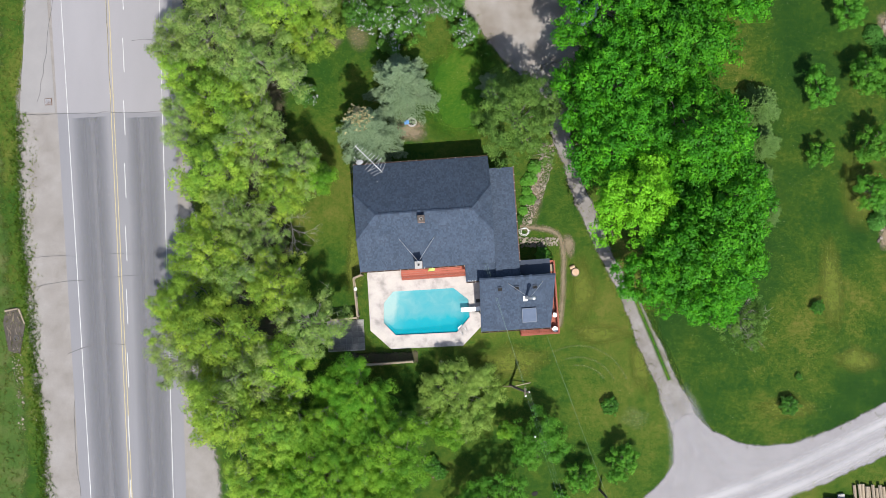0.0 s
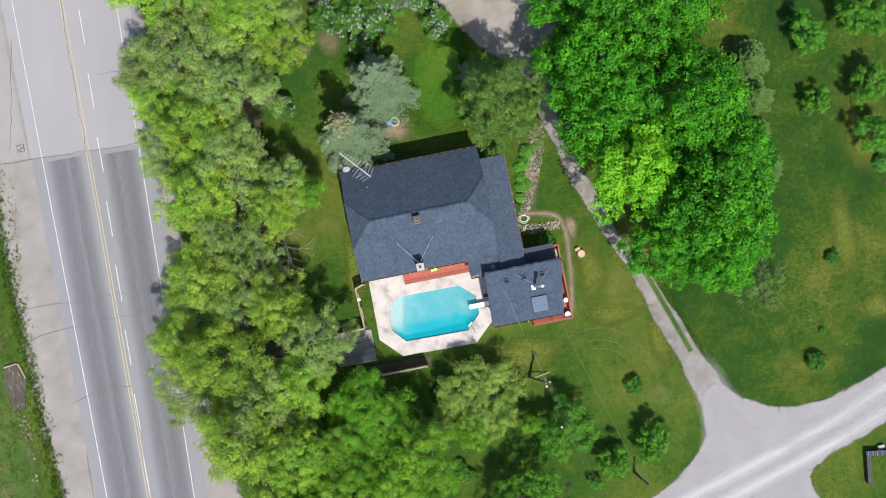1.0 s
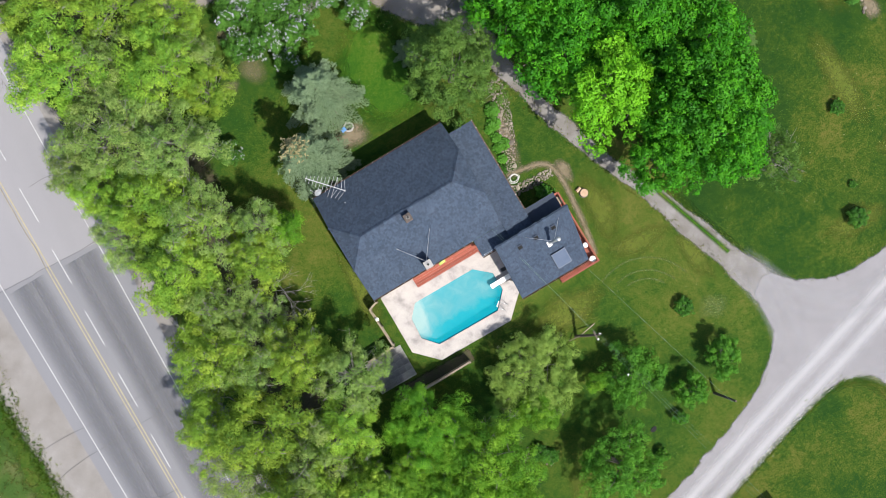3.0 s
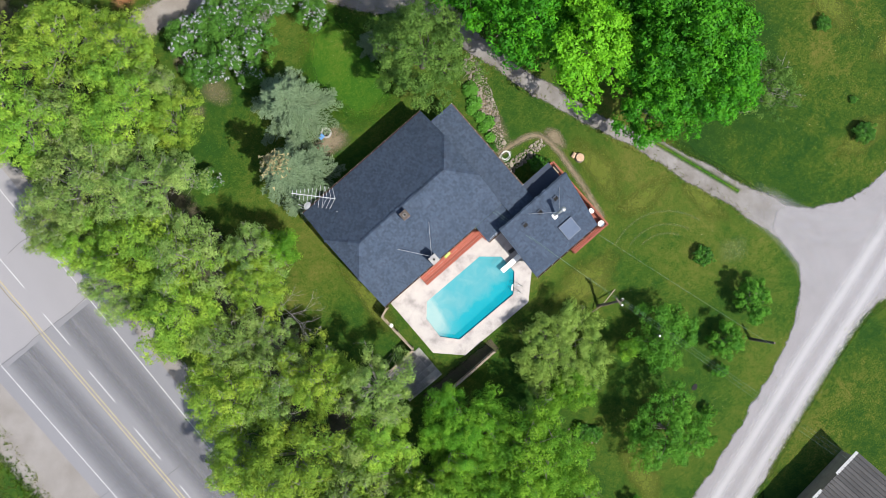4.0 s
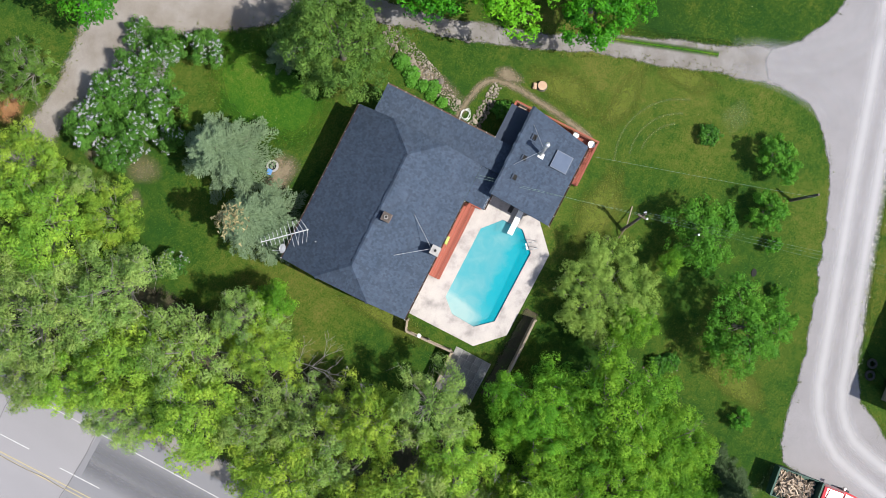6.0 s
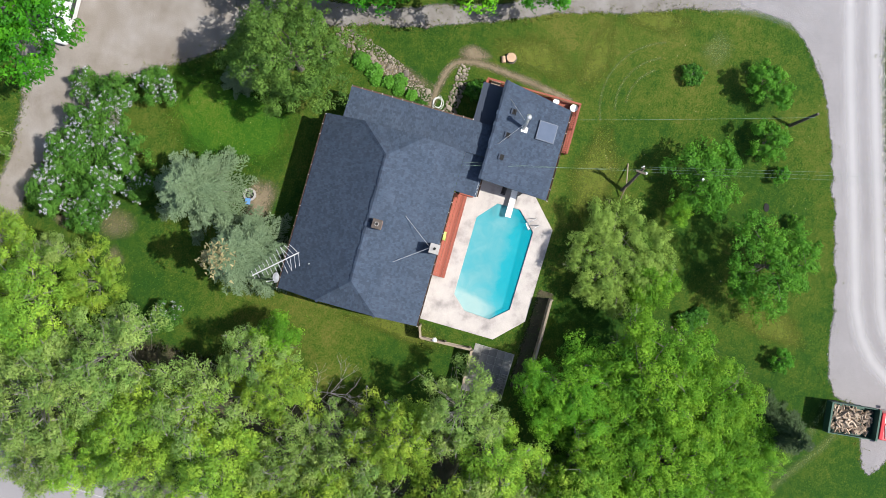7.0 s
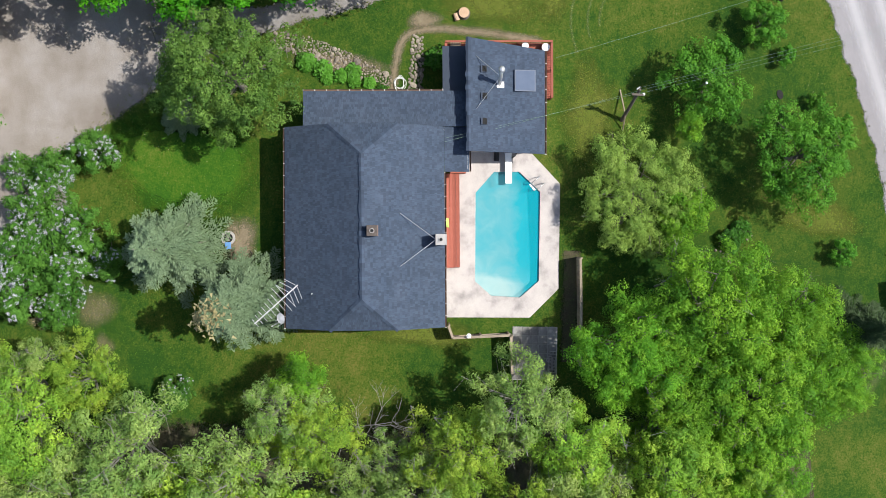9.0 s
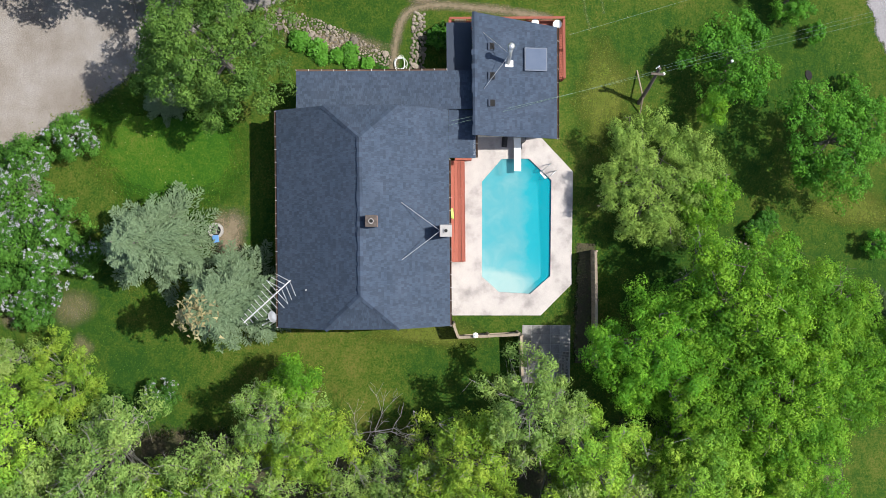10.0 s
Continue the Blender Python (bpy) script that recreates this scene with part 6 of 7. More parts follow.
quad_panel(truck, "windscreen", [(3.27, -0.75, 1.36), (3.27, 0.75, 1.36), (2.95, 0.72, 2.0), (2.95, -0.72, 2.0)], M_CARGLASS, "dark windscreen", 0.04)
part("light_bar", Mesh().tube([(1.9, -0.75, 2.16), (1.75, 0, 2.18), (1.9, 0.75, 2.16)], 0.03, 6), M_STEEL, truck, "chrome light bar on the cab roof")
for s in (-1, 1):
    part("mirror", Mesh().box((2.9, s * 1.12 - 0.08, 1.4), (3.0, s * 1.12 + 0.08, 1.75)), M_STEEL, truck, "steel mirror")
for x in (-0.9, 3.4):
    for y in (-0.85, 0.85):
        wheel(truck, x, y, 0.42, 0.3)
rng = np.random.default_rng(201)
piece = Mesh().add([(-0.2, -0.06, 0), (0.2, -0.06, 0), (0.2, 0.07, 0), (-0.2, 0.07, 0), (-0.2, 0.0, 0.11), (0.2, 0.01, 0.11)], [(0, 1, 5, 4), (1, 2, 5), (2, 3, 4, 5), (3, 0, 4), (3, 2, 1, 0)]).data("log", M_LOG)
load = thing("firewood_load", (-3.4, -30.4, 1.07), -80, "heap of pale split firewood in the truck box", "firewood")
for i in range(210):
    x, y = rng.uniform(-1.4, 1.05), rng.uniform(-0.75, 0.75)
    lg = part("log", piece, M_LOG, load)
    lg.matrix_basis = Matrix.Translation((x, y, 0.06 + 0.6 * rng.uniform(0, 1) * max(0.15, 1 - (x / 1.7) ** 2) * max(0.3, 1 - (y / 1.1) ** 2))) @ Euler((rng.uniform(-0.5, 0.5), rng.uniform(-0.4, 0.4), rng.uniform(0, 6.28))).to_matrix().to_4x4()

# ---- outbuildings ----
barn = thing("barn", (14.0, -31.1, 0), -171.0, "long barn with a weathered dark grey metal roof", "barn")
# local x runs along the eave, y into the building
for k in range(32):
    a, b = 9.7 * k / 32, 9.7 * (k + 1) / 32
    m = Mesh().add([(a, 0, 3.2), (b - 0.02, 0, 3.2), (b - 0.02, 4.6, 5.2), (a, 4.6, 5.2)], [(3, 2, 1, 0)])
    m.add([(b - 0.06, 0, 3.2), (b - 0.035, 0, 3.245), (b - 0.01, 0, 3.2), (b - 0.06, 4.6, 5.2), (b - 0.035, 4.6, 5.245), (b - 0.01, 4.6, 5.2)], [(0, 1, 4, 3), (1, 2, 5, 4)])
    part("roof_sheet", m, M_METALROOF, barn)
part("roof_deck", Mesh().add([(0, 0.02, 3.0), (9.7, 0.02, 3.0), (9.7, 4.6, 5.0), (0, 4.6, 5.0), (0, 0.02, 3.17), (9.7, 0.02, 3.17), (9.7, 4.6, 5.17), (0, 4.6, 5.17)], [(0, 1, 2, 3), (7, 6, 5, 4), (0, 4, 5, 1), (1, 5, 6, 2), (2, 6, 7, 3), (3, 7, 4, 0)]), M_GREYWOOD, barn, "wooden roof deck")
part("roof_slope", Mesh().add([(0, 4.6, 5.2), (9.7, 4.6, 5.2), (9.7, 9.2, 3.2), (0, 9.2, 3.2), (0, 4.6, 5.05), (9.7, 4.6, 5.05), (9.7, 9.2, 3.05), (0, 9.2, 3.05)], [(3, 2, 1, 0), (4, 5, 6, 7), (0, 1, 5, 4), (1, 2, 6, 5), (2, 3, 7, 6), (3, 0, 4, 7)]), M_METALROOF, barn, "far metal roof slope")
part("wall", Mesh().box((0.3, 0.3, 0), (9.4, 8.9, 3.05)), M_GREYWOOD, barn, "weathered wooden wall")
for a, b in ((0.0, 2.2), (3.8, 5.6), (7.3, 9.2)):
    part("eave_sheet", Mesh().add([(a, -0.12, 3.12), (b, -0.12, 3.12), (b, 0.06, 3.25), (a, 0.06, 3.25), (a, -0.12, 3.08), (b, -0.12, 3.08), (b, 0.06, 3.2), (a, 0.06, 3.2)], [(3, 2, 1, 0), (4, 5, 6, 7), (0, 1, 5, 4), (2, 3, 7, 6)]), M_GUTTER, barn, "white metal eave strip")
part("mast", Mesh().tube([(4.6, 0.3, 3.3), (4.6, 0.5, 4.6)], 0.03, 6), M_STEEL, barn, "service mast")
part("mast_arm", Mesh().tube([(4.2, 0.45, 4.2), (5.1, 0.45, 4.3)], 0.02, 6), M_STEEL, barn, "mast arm")
for x, y, r in ((7.0, -0.75, 0.36), (7.8, -0.6, 0.36)):
    c, s = math.cos(radians(-171)), math.sin(radians(-171))
    t = thing("tyre", (13.6 + x * c - y * s, -30.7 + x * s + y * c, 0.0), 0, "old black tyre lying in shaded grass", "tyre", group="tyres by the barn")
    part("tyre", Mesh().lathe([(r * 0.55, 0.02), (r * 0.9, 0.0), (r, 0.06), (r, 0.15), (r * 0.9, 0.21), (r * 0.55, 0.19), (r * 0.55, 0.02)], 20), M_BLACK, t)

shed = thing("shed", (11.6, 27.5, 0), 2, "small dark shed with a pale grey roof by the gravel yard", "shed")
part("wall", Mesh().box((-3.2, -2.2, 0), (3.2, 2.2, 2.4)), M_POLE, shed, "dark brown wooden wall")
for s in (-1, 1):
    part("roof", Mesh().add([(-3.6, s * 2.7, 2.4), (3.6, s * 2.7, 2.4), (3.6, 0, 3.8), (-3.6, 0, 3.8), (-3.6, s * 2.7, 2.28), (3.6, s * 2.7, 2.28), (3.6, 0, 3.68), (-3.6, 0, 3.68)],
                            [(0, 1, 2, 3), (7, 6, 5, 4), (0, 4, 5, 1), (1, 5, 6, 2), (2, 6, 7, 3), (3, 7, 4, 0)]), M_SHEDROOF, shed, "pale grey roof slope")

# ---- fences and patio by the pool ----
def fence(points, height, label, rails=2):
    f = thing("wooden_fence", (*points[0], 0), 0, label, "fence", group="pool fence")
    o = Vector((*points[0], 0))
    for a, b in zip(points, points[1:]):
        a, b = Vector((*a, 0)) - o, Vector((*b, 0)) - o
        d = (b - a).normalized()
        ang = math.atan2(d.y, d.x)
        ln_ = (b - a).length
        k = max(1, round(ln_ / 0.155))
        slat = Mesh().box((-0.07, -0.011, 0.05), (0.07, 0.011, height)).data("board", M_GREYWOOD)
        for i in range(k):
            p = a + d * ln_ * (i + 0.5) / k
            part("board", slat, M_GREYWOOD, f).matrix_basis = Matrix.Translation(p) @ Matrix.Rotation(ang, 4, "Z")
        turn = Matrix.Translation(a) @ Matrix.Rotation(ang, 4, "Z")
        part("cap_rail", Mesh().box((0, -0.07, height), (ln_, 0.07, height + 0.04), turn), M_GREYWOOD, f, "flat weathered cap rail")
        for z in (0.4, height - 0.35)[:rails]:
            part("rail", Mesh().box((0, 0.012, z), (ln_, 0.055, z + 0.09), turn), M_GREYWOOD, f, "fence rail")
        n_ = max(1, round(ln_ / 1.9))
        for i in range(n_ + 1):
            p = a + d * ln_ * i / n_
            part("post", Mesh().box((-0.05, 0.012, 0), (0.05, 0.11, height + 0.06), Matrix.Translation(p) @ Matrix.Rotation(ang, 4, "Z")), M_GREYWOOD, f, "fence post")
    return f


fence([(-6.95, -2.1), (-7.65, -2.4), (-7.3, -5.65)], 1.55, "weathered wooden fence between lawn and pool")
fence([(-7.35, -5.75), (-9.6, -5.95)], 1.65, "weathered wooden fence along the patio")
fence([(-2.6, -9.45), (-5.2, -9.65), (-8.8, -9.85)], 1.75, "weathered board fence behind the pool")
lantern = thing("lantern", (-7.45, -3.3, 1.6), 45, "small white square lantern on a fence post", "lantern")
part("lamp_body", Mesh().box((-0.11, -0.11, 0), (0.11, 0.11, 0.22)).lathe([(0.17, 0.22), (0.0, 0.33)], 4), M_WHITE, lantern)
patio = thing("patio", (-7.35, -5.85, 0), 3.0, "grey square concrete pavers beside the pool", "patio", kind="structure")
rng = np.random.default_rng(301)
pav = [Mesh().prism([(0.008, 0.008), (0.511 + j, 0.010), (0.508, 0.511 + j), (0.009, 0.508)], 0, 0.05).data("paver", M_PAVER) for j in (-0.004, 0.0, 0.004)]
for i in range(5):
    for j in range(6):
        part("paver", pav[(i * 7 + j * 3) % 3], M_PAVER, patio).matrix_basis = Matrix.Translation((-0.52 * (j + 1) + 0.45, -0.52 * (i + 1) - 0.1, rng.uniform(0.0, 0.008)))
part("bedding", Mesh().box((-2.7, -2.75, -0.05), (0.45, -0.1, 0.03)), M_CEMENT, patio, "sandy grey bedding")
block_m = Mesh()
for x0, x1, y0, y1 in ((-0.2, 0.2, -0.1, -0.07), (-0.2, 0.2, 0.07, 0.1), (-0.2, -0.165, -0.07, 0.07), (0.165, 0.2, -0.07, 0.07), (-0.018, 0.018, -0.07, 0.07)):
    block_m.box((x0, y0, 0), (x1, y1, 0.19))
block_d = block_m.data("block", M_CEMENT)
for i, (x, y, z, a) in enumerate(((0, 0, 0, 0), (0.42, 0.02, 0, 3), (0.05, 0.22, 0, -2), (0.46, 0.24, 0, 1), (0.2, 0.1, 0.2, 2), (0.44, 0.3, 0.2, 85), (-0.3, 0.1, 0, 88), (0.9, 0.1, 0, 90))):
    bk = thing("concrete_block", (-9.1 + x * 0.9, -8.5 + y, 0.06 + z), a, "hollow grey concrete block on the patio", "concrete block", group="stack of concrete blocks")
    part("block", block_d, M_CEMENT, bk)
pump = thing("pool_pump", (3.1, -4.35, 0.05), 0, "black pool pump with hoses beside the annex", "pump")
part("motor", Mesh().tube([(-0.25, 0, 0.18), (0.25, 0, 0.18)], 0.13, 12), M_BLACK, pump, "black motor")
part("pump_base", Mesh().box((-0.3, -0.15, 0), (0.3, 0.15, 0.06)), M_BLACK, pump)
part("hose", Mesh().tube([(0.25 + 0.28 * math.cos(a) , -0.9 + 0.25 * math.sin(a), 0.05 + 0.004 * k) for k, a in enumerate(np.linspace(0, 15, 48))], 0.022, 5), M_BLACK, pump, "coiled grey hose")

# ---- garden ----
pit = thing("fire_pit", (-2.7, 11.1, 0), 0, "round pale stone fire pit with dark ash", "fire pit")
for k in range(11):
    a = 2 * math.pi * k / 11
    bevelled(part("stone", Mesh().box((-0.1, -0.07, 0), (0.1, 0.07, 0.24), Matrix.Translation((0.34 * math.cos(a), 0.34 * math.sin(a), 0)) @ Matrix.Rotation(a + math.pi / 2, 4, "Z")), M_CEMENT, pit), 0.02)
part("ash", Mesh().lathe([(0.28, 0.06), (0.1, 0.10), (0.0, 0.1)], 12), M_SOOT, pit, "dark ash")
for k in range(3):
    part("charred_log", Mesh().tube([(-0.18, 0.06 * k - 0.08, 0.14), (0.18, 0.08 - 0.07 * k, 0.17)], 0.04, 6), M_PALEBARK, pit, "pale charred log")
seat = thing("plastic_stool", (-3.15, 11.05, 0), 10, "small blue plastic stool beside the fire pit", "stool")
bevelled(part("seat", Mesh().box((-0.2, -0.17, 0.28), (0.2, 0.17, 0.33)), M_BLUE, seat), 0.02)
for x in (-0.16, 0.16):
    for y in (-0.13, 0.13):
        part("leg", Mesh().tube([(x * 1.15, y * 1.15, 0), (x, y, 0.29)], 0.025, 6), M_BLUE, seat)
hose = thing("garden_hose", (7.0, 1.6, 0.02), 0, "loose coil of white hose lying by the house", "hose")
pts = [((0.36 + 0.10 * math.sin(a * 0.37)) * math.cos(a) + 0.05 * math.sin(a * 0.21), (0.30 + 0.08 * math.cos(a * 0.53)) * math.sin(a), 0.03 + 0.0016 * k) for k, a in enumerate(np.linspace(0, 28, 110))]
part("coil", Mesh().tube(pts, 0.013, 5), M_WHITE, hose, "white coil", smooth=True)
stump = thing("tree_stump", (11.35, -1.9, 0), 0, "cut tree stump with a pale top in the lawn", "tree stump")
part("bark", Mesh().lathe([(0.40, -0.05), (0.34, 0.15), (0.31, 0.36)], 14), M_BARK, stump, "rough brown bark")
part("cut_face", Mesh().lathe([(0.31, 0.36), (0.2, 0.375), (0.0, 0.37)], 14), M_PINK, stump, "pale cut face")
part("side_log", Mesh().tube([(-0.45, 0.35, 0.13), (-0.05, 0.5, 0.13)], [0.15, 0.14], 9), M_PINK, stump, "split log leaning on it")


def rock_mesh(seed):
    rng = np.random.default_rng(seed)
    bm = bmesh.new()
    bmesh.ops.create_icosphere(bm, subdivisions=1, radius=1.0)
    k = rng.uniform(0.7, 1.1, 3) * np.array([1.0, 0.85, 0.6])
    for v in bm.verts:
        v.co = Vector((v.co.x * k[0], v.co.y * k[1], v.co.z * k[2])) * rng.uniform(0.86, 1.1)
    me = bpy.data.meshes.new("stone")
    bm.to_mesh(me)
    bm.free()
    me.materials.append(M_STONE)
    return me


ROCKS = [rock_mesh(400 + i) for i in range(7)]


def rockery(name, outline, count, lo, hi, seed, label):
    rng = np.random.default_rng(seed)
    x0, x1 = min(p[0] for p in outline), max(p[0] for p in outline)
    y0, y1 = min(p[1] for p in outline), max(p[1] for p in outline)
    t = thing(name, ((x0 + x1) / 2, (y0 + y1) / 2, 0), 0, label, "rock bed")
    spots = []
    tries = 0
    while len(spots) < count and tries < 6000:
        tries += 1
        p = (rng.uniform(x0, x1), rng.uniform(y0, y1))
        r = lo + (hi - lo) * rng.uniform() ** 3
        if inside(p, outline) and all(math.hypot(p[0] - q[0], p[1] - q[1]) > 0.62 * (r + q[2]) for q in spots):
            spots.append((*p, r))
    for i, (x, y, r) in enumerate(spots):
        part("stone", ROCKS[i % 7], M_STONE, t).matrix_basis = Matrix.Translation((x - (x0 + x1) / 2, y - (y0 + y1) / 2, r * 0.3)) @ Matrix.Rotation(rng.uniform(0, 6.28), 4, "Z") @ Matrix.Scale(r, 4)
    return t


rockery("rock_garden", [(9.6, 9.2), (9.4, 7.0), (8.6, 4.6), (7.4, 2.1), (6.8, 2.2), (6.9, 3.6), (7.7, 5.6), (8.3, 7.6), (8.6, 9.2)], 330, 0.07, 0.42, 411, "bed of grey and tan field stones beside the house")
rockery("stone_wall", [(9.9, 1.0), (9.8, 0.45), (8.2, 0.3), (6.7, 0.3), (6.6, 1.1), (8.3, 1.05)], 110, 0.12, 0.28, 412, "low heap of grey field stones beside the path")
rockery("stone_ring", [(-1.6, -17.6), (-0.1, -18.2), (0.2, -19.2), (-0.7, -19.9), (-1.0, -19.5), (-0.3, -19.0), (-0.4, -18.5), (-1.5, -18.0), (-2.1, -18.8), (-2.4, -18.6)], 34, 0.08, 0.16, 413, "ring of small stones round a flower bed")
rockery("boulder_group", [(37.2, 0.6), (38.9, 0.9), (39.0, 4.0), (37.9, 3.6)], 7, 0.2, 0.5, 414, "grey boulders at the edge of the lawn")
rockery("boulder_group", [(38.0, 18.6), (39.4, 18.9), (39.4, 20.6), (38.2, 20.3)], 4, 0.3, 0.7, 416, "large pinkish boulders beside a shrub")
rockery("ditch_stones", [(-37.4, -8.3), (-36.5, -8.3), (-36.2, -10.4), (-36.0, -15.5), (-36.5, -15.5), (-36.9, -11)], 90, 0.05, 0.15, 415, "broken pale stones along the ditch")


def leafy(name, at, r, h, seed, material, label, count=260, leaf=0.16, category="plant"):
    rng = np.random.default_rng(seed)
    d = ball_dirs(count, rng, 0.0)
    pts = d * np.array([r, r, h]) * rng.uniform(0.4, 1.0, (count, 1)) ** 0.5
    v, f = leaves(pts, leaf, rng, 0.5, 1.7, outward=d)
    t = thing(name, (*at, 0), 0, label, category, group="garden plants by the house")
    part("foliage", array_mesh("foliage", v, f, material), material, t, "bright green leaves")
    return t


for i, (x, y, r, h) in enumerate(((7.9, 7.2, 0.62, 0.7), (7.55, 6.2, 0.6, 0.6), (7.2, 5.1, 0.42, 0.45), (7.5, 4.4, 0.5, 0.4), (7.0, 4.3, 0.4, 0.4), (6.9, 3.4, 0.35, 0.35), (7.0, 5.9, 0.35, 0.4))):
    leafy("hosta_plant", (x, y), r, h, 430 + i, M_BIGLEAF, "leafy bright green garden plant beside the rock bed", leaf=0.17)
for i, (x, y, r, h) in enumerate(((37.3, 2.4, 0.8, 1.1), (37.7, 3.6, 0.7, 0.9), (38.0, 17.4, 1.0, 1.2), (37.2, 18.6, 0.9, 1.0))):
    leafy("shrub", (x, y), r, h, 450 + i, M_SHRUB, "low green shrub beside boulders", count=900, leaf=0.10, category="shrub")
for i, (x, y, r, h) in enumerate(((-0.9, -18.7, 0.5, 0.5), (-0.2, -18.9, 0.4, 0.4), (-1.4, -18.6, 0.4, 0.5))):
    leafy("garden_plant", (x, y), r, h, 440 + i, M_SHRUB, "leafy green plant in a round flower bed", leaf=0.13)

# ---- poles, wires and antenna ----
def utility_pole(at, height, lean, label, pins=True):
    p = thing("utility_pole", (*at, 0), 0, label, "utility pole")
    top = (lean[0], lean[1], height)
    part("shaft", Mesh().tube([(0, 0, -0.3), (lean[0] * 0.5, lean[1] * 0.5, height * 0.5), top], [0.12, 0.10, 0.08], 10), M_POLE, p, "dark weathered shaft")
    for k in (0.2, 0.55, 0.9) if pins else ():
        part("insulator", Mesh().lathe([(0.02, 0), (0.04, 0.02), (0.03, 0.08), (0.0, 0.09)], 8, (lean[0] + 0.13, lean[1], height - k)), M_WHITE, p, "white insulator")
    return p


pole = utility_pole((5.6, -11.6), 3.9, (1.4, -0.25), "dark wooden utility pole leaning between two pale struts")
part("crossarm", Mesh().box((1.08, -0.52, 3.55), (1.20, 0.12, 3.65)), M_POLE, pole, "short dark crossarm")
part("strut", Mesh().tube([(0.30, -0.05, 0.9), (1.86, 0.2, 0.0)], 0.042, 6), M_GREYWOOD, pole, "pale wooden strut")
part("strut", Mesh().tube([(0.30, -0.05, 0.9), (-0.55, -0.1, 0.0)], 0.042, 6), M_GREYWOOD, pole, "pale wooden strut")
part("lamp", Mesh().lathe([(0.0, 0.0), (0.06, 0.02), (0.08, 0.08), (0.05, 0.15), (0.0, 0.16)], 10, (1.2, -0.56, 3.4)), M_WHITE, pole, "small white lamp", smooth=True)
bare_pole = utility_pole((13.3, -20.5), 3.1, (0.7, -0.65), "short dark wooden pole carrying one wire", False)
utility_pole((-15.5, -18.2), 8.0, (0.15, -0.2), "dark wooden utility pole beside the road trees")


def wire(name, a, b, sag, r, label):
    a, b = Vector(a), Vector(b)
    pts = [a.lerp(b, i / 20) - Vector((0, 0, sag * 4 * (i / 20) * (1 - i / 20))) for i in range(21)]
    ob = part(name, Mesh().tube(pts, r, 4), M_WIRE)
    return tagged(ob, label, "wire")


wire("service_wire", (3.4, -1.2, 4.0), (6.9, -11.75, 3.75), 0.3, 0.006, "thin grey-green service wire from house to pole")
wire("service_wire", (3.6, -1.2, 4.0), (6.85, -11.95, 3.6), 0.3, 0.006, "thin grey-green service wire from house to pole")
for dx, dz in ((-0.12, 0.0), (0.05, 0.12), (0.2, -0.05)):
    wire("service_wire", (6.9 + dx, -11.85, 3.75 + dz), (12.9 + dx * 2, -31.0, 4.6 + dz), 0.35, 0.0045, "thin grey-green wire from pole to barn")
wire("clothes_line", (8.65, -7.2, 2.7), (13.75, -21.1, 2.95), 0.25, 0.007, "pale line from annex to wooden pole")
wire("service_wire", (-15.4, -18.4, 7.8), (-18.6, 40, 8.0), 0.9, 0.007, "thin wire along the roadside trees")

mast = thing("tv_antenna", (-7.15, 7.35, 0), 0, "metal television antenna and dish on a mast beside the roof", "antenna")
part("mast", Mesh().tube([(0, 0, 0), (0, 0, 6.7)], 0.035, 8), M_STEEL, mast, "steel mast")
for dx, dy in ((0.18, 0), (-0.09, 0.16), (-0.09, -0.16)):
    part("tower_leg", Mesh().tube([(dx, dy, 0), (dx, dy, 5.4)], 0.018, 6), M_STEEL, mast, "thin tower leg")
b0, b1 = Vector((0.05, 0.95, 6.5)), Vector((2.25, -1.2, 6.5))
part("boom", Mesh().tube([b0, b1], 0.034, 6), M_ALU, mast, "long boom")
d = (b1 - b0).normalized()
s = Vector((-d.y, d.x, 0))
for i in range(12):
    half = 0.25 + 0.055 * i if i < 7 else 0.95 - 0.02 * i
    p = b0.lerp(b1, 0.02 + 0.96 * i / 11)
    tilt = Vector((0, 0, 0.12 if i > 8 else 0))
    part("element", Mesh().tube([p - s * half + tilt - d * (0.25 if i > 8 else 0), p, p + s * half + tilt - d * (0.25 if i > 8 else 0)], 0.013, 4), M_ALU, mast, "thin cross element")
dish = part("dish", Mesh().lathe([(0.0, 0.0), (0.15, 0.02), (0.28, 0.08), (0.3, 0.1), (0.27, 0.1), (0.0, 0.03)], 18, (0, 0, 0)), M_STEEL, mast, "round pale dish", smooth=True)
dish.matrix_basis = pose(0.3, -0.2, 5.3, 55, 0, 20)
globe = thing("garden_lamp", (7.5, -15.4, 0), 0, "white globe lamp on a slim post among apple branches", "lamp")
part("post", Mesh().tube([(0, 0, 0), (0, 0, 4.4)], 0.04, 8), M_POLE, globe, "slim dark post")
part("globe", Mesh().lathe([(0.0, 4.4), (0.05, 4.41), (0.08, 4.47), (0.05, 4.54), (0.0, 4.55)], 12), M_WHITE, globe, "white globe", smooth=True)

# ---- roadside ----
grate = thing("drain_grate", (-34.2, 12.95, 0.034), 4, "rusty square drain grate in the concrete apron", "drain grate")
part("frame", Mesh().box((-0.32, -0.3, 0), (0.32, 0.3, 0.012)), M_BROWNROOF, grate, "rusty frame")
for k in range(6):
    part("bar", Mesh().box((-0.26 + 0.09 * k, -0.25, 0.012), (-0.22 + 0.09 * k, 0.25, 0.03)), M_STEEL, grate, "rusty bar")
M_EARTH = mat("dark_earth", [(0.040, 0.034, 0.028), (0.085, 0.074, 0.064)], 2.0, 0.95, 0.03, 8.0, 0.3)
headwall = thing("culvert", (-37.0, -6.6, 0), 8, "dark earth and broken stones round a ditch culvert", "culvert")
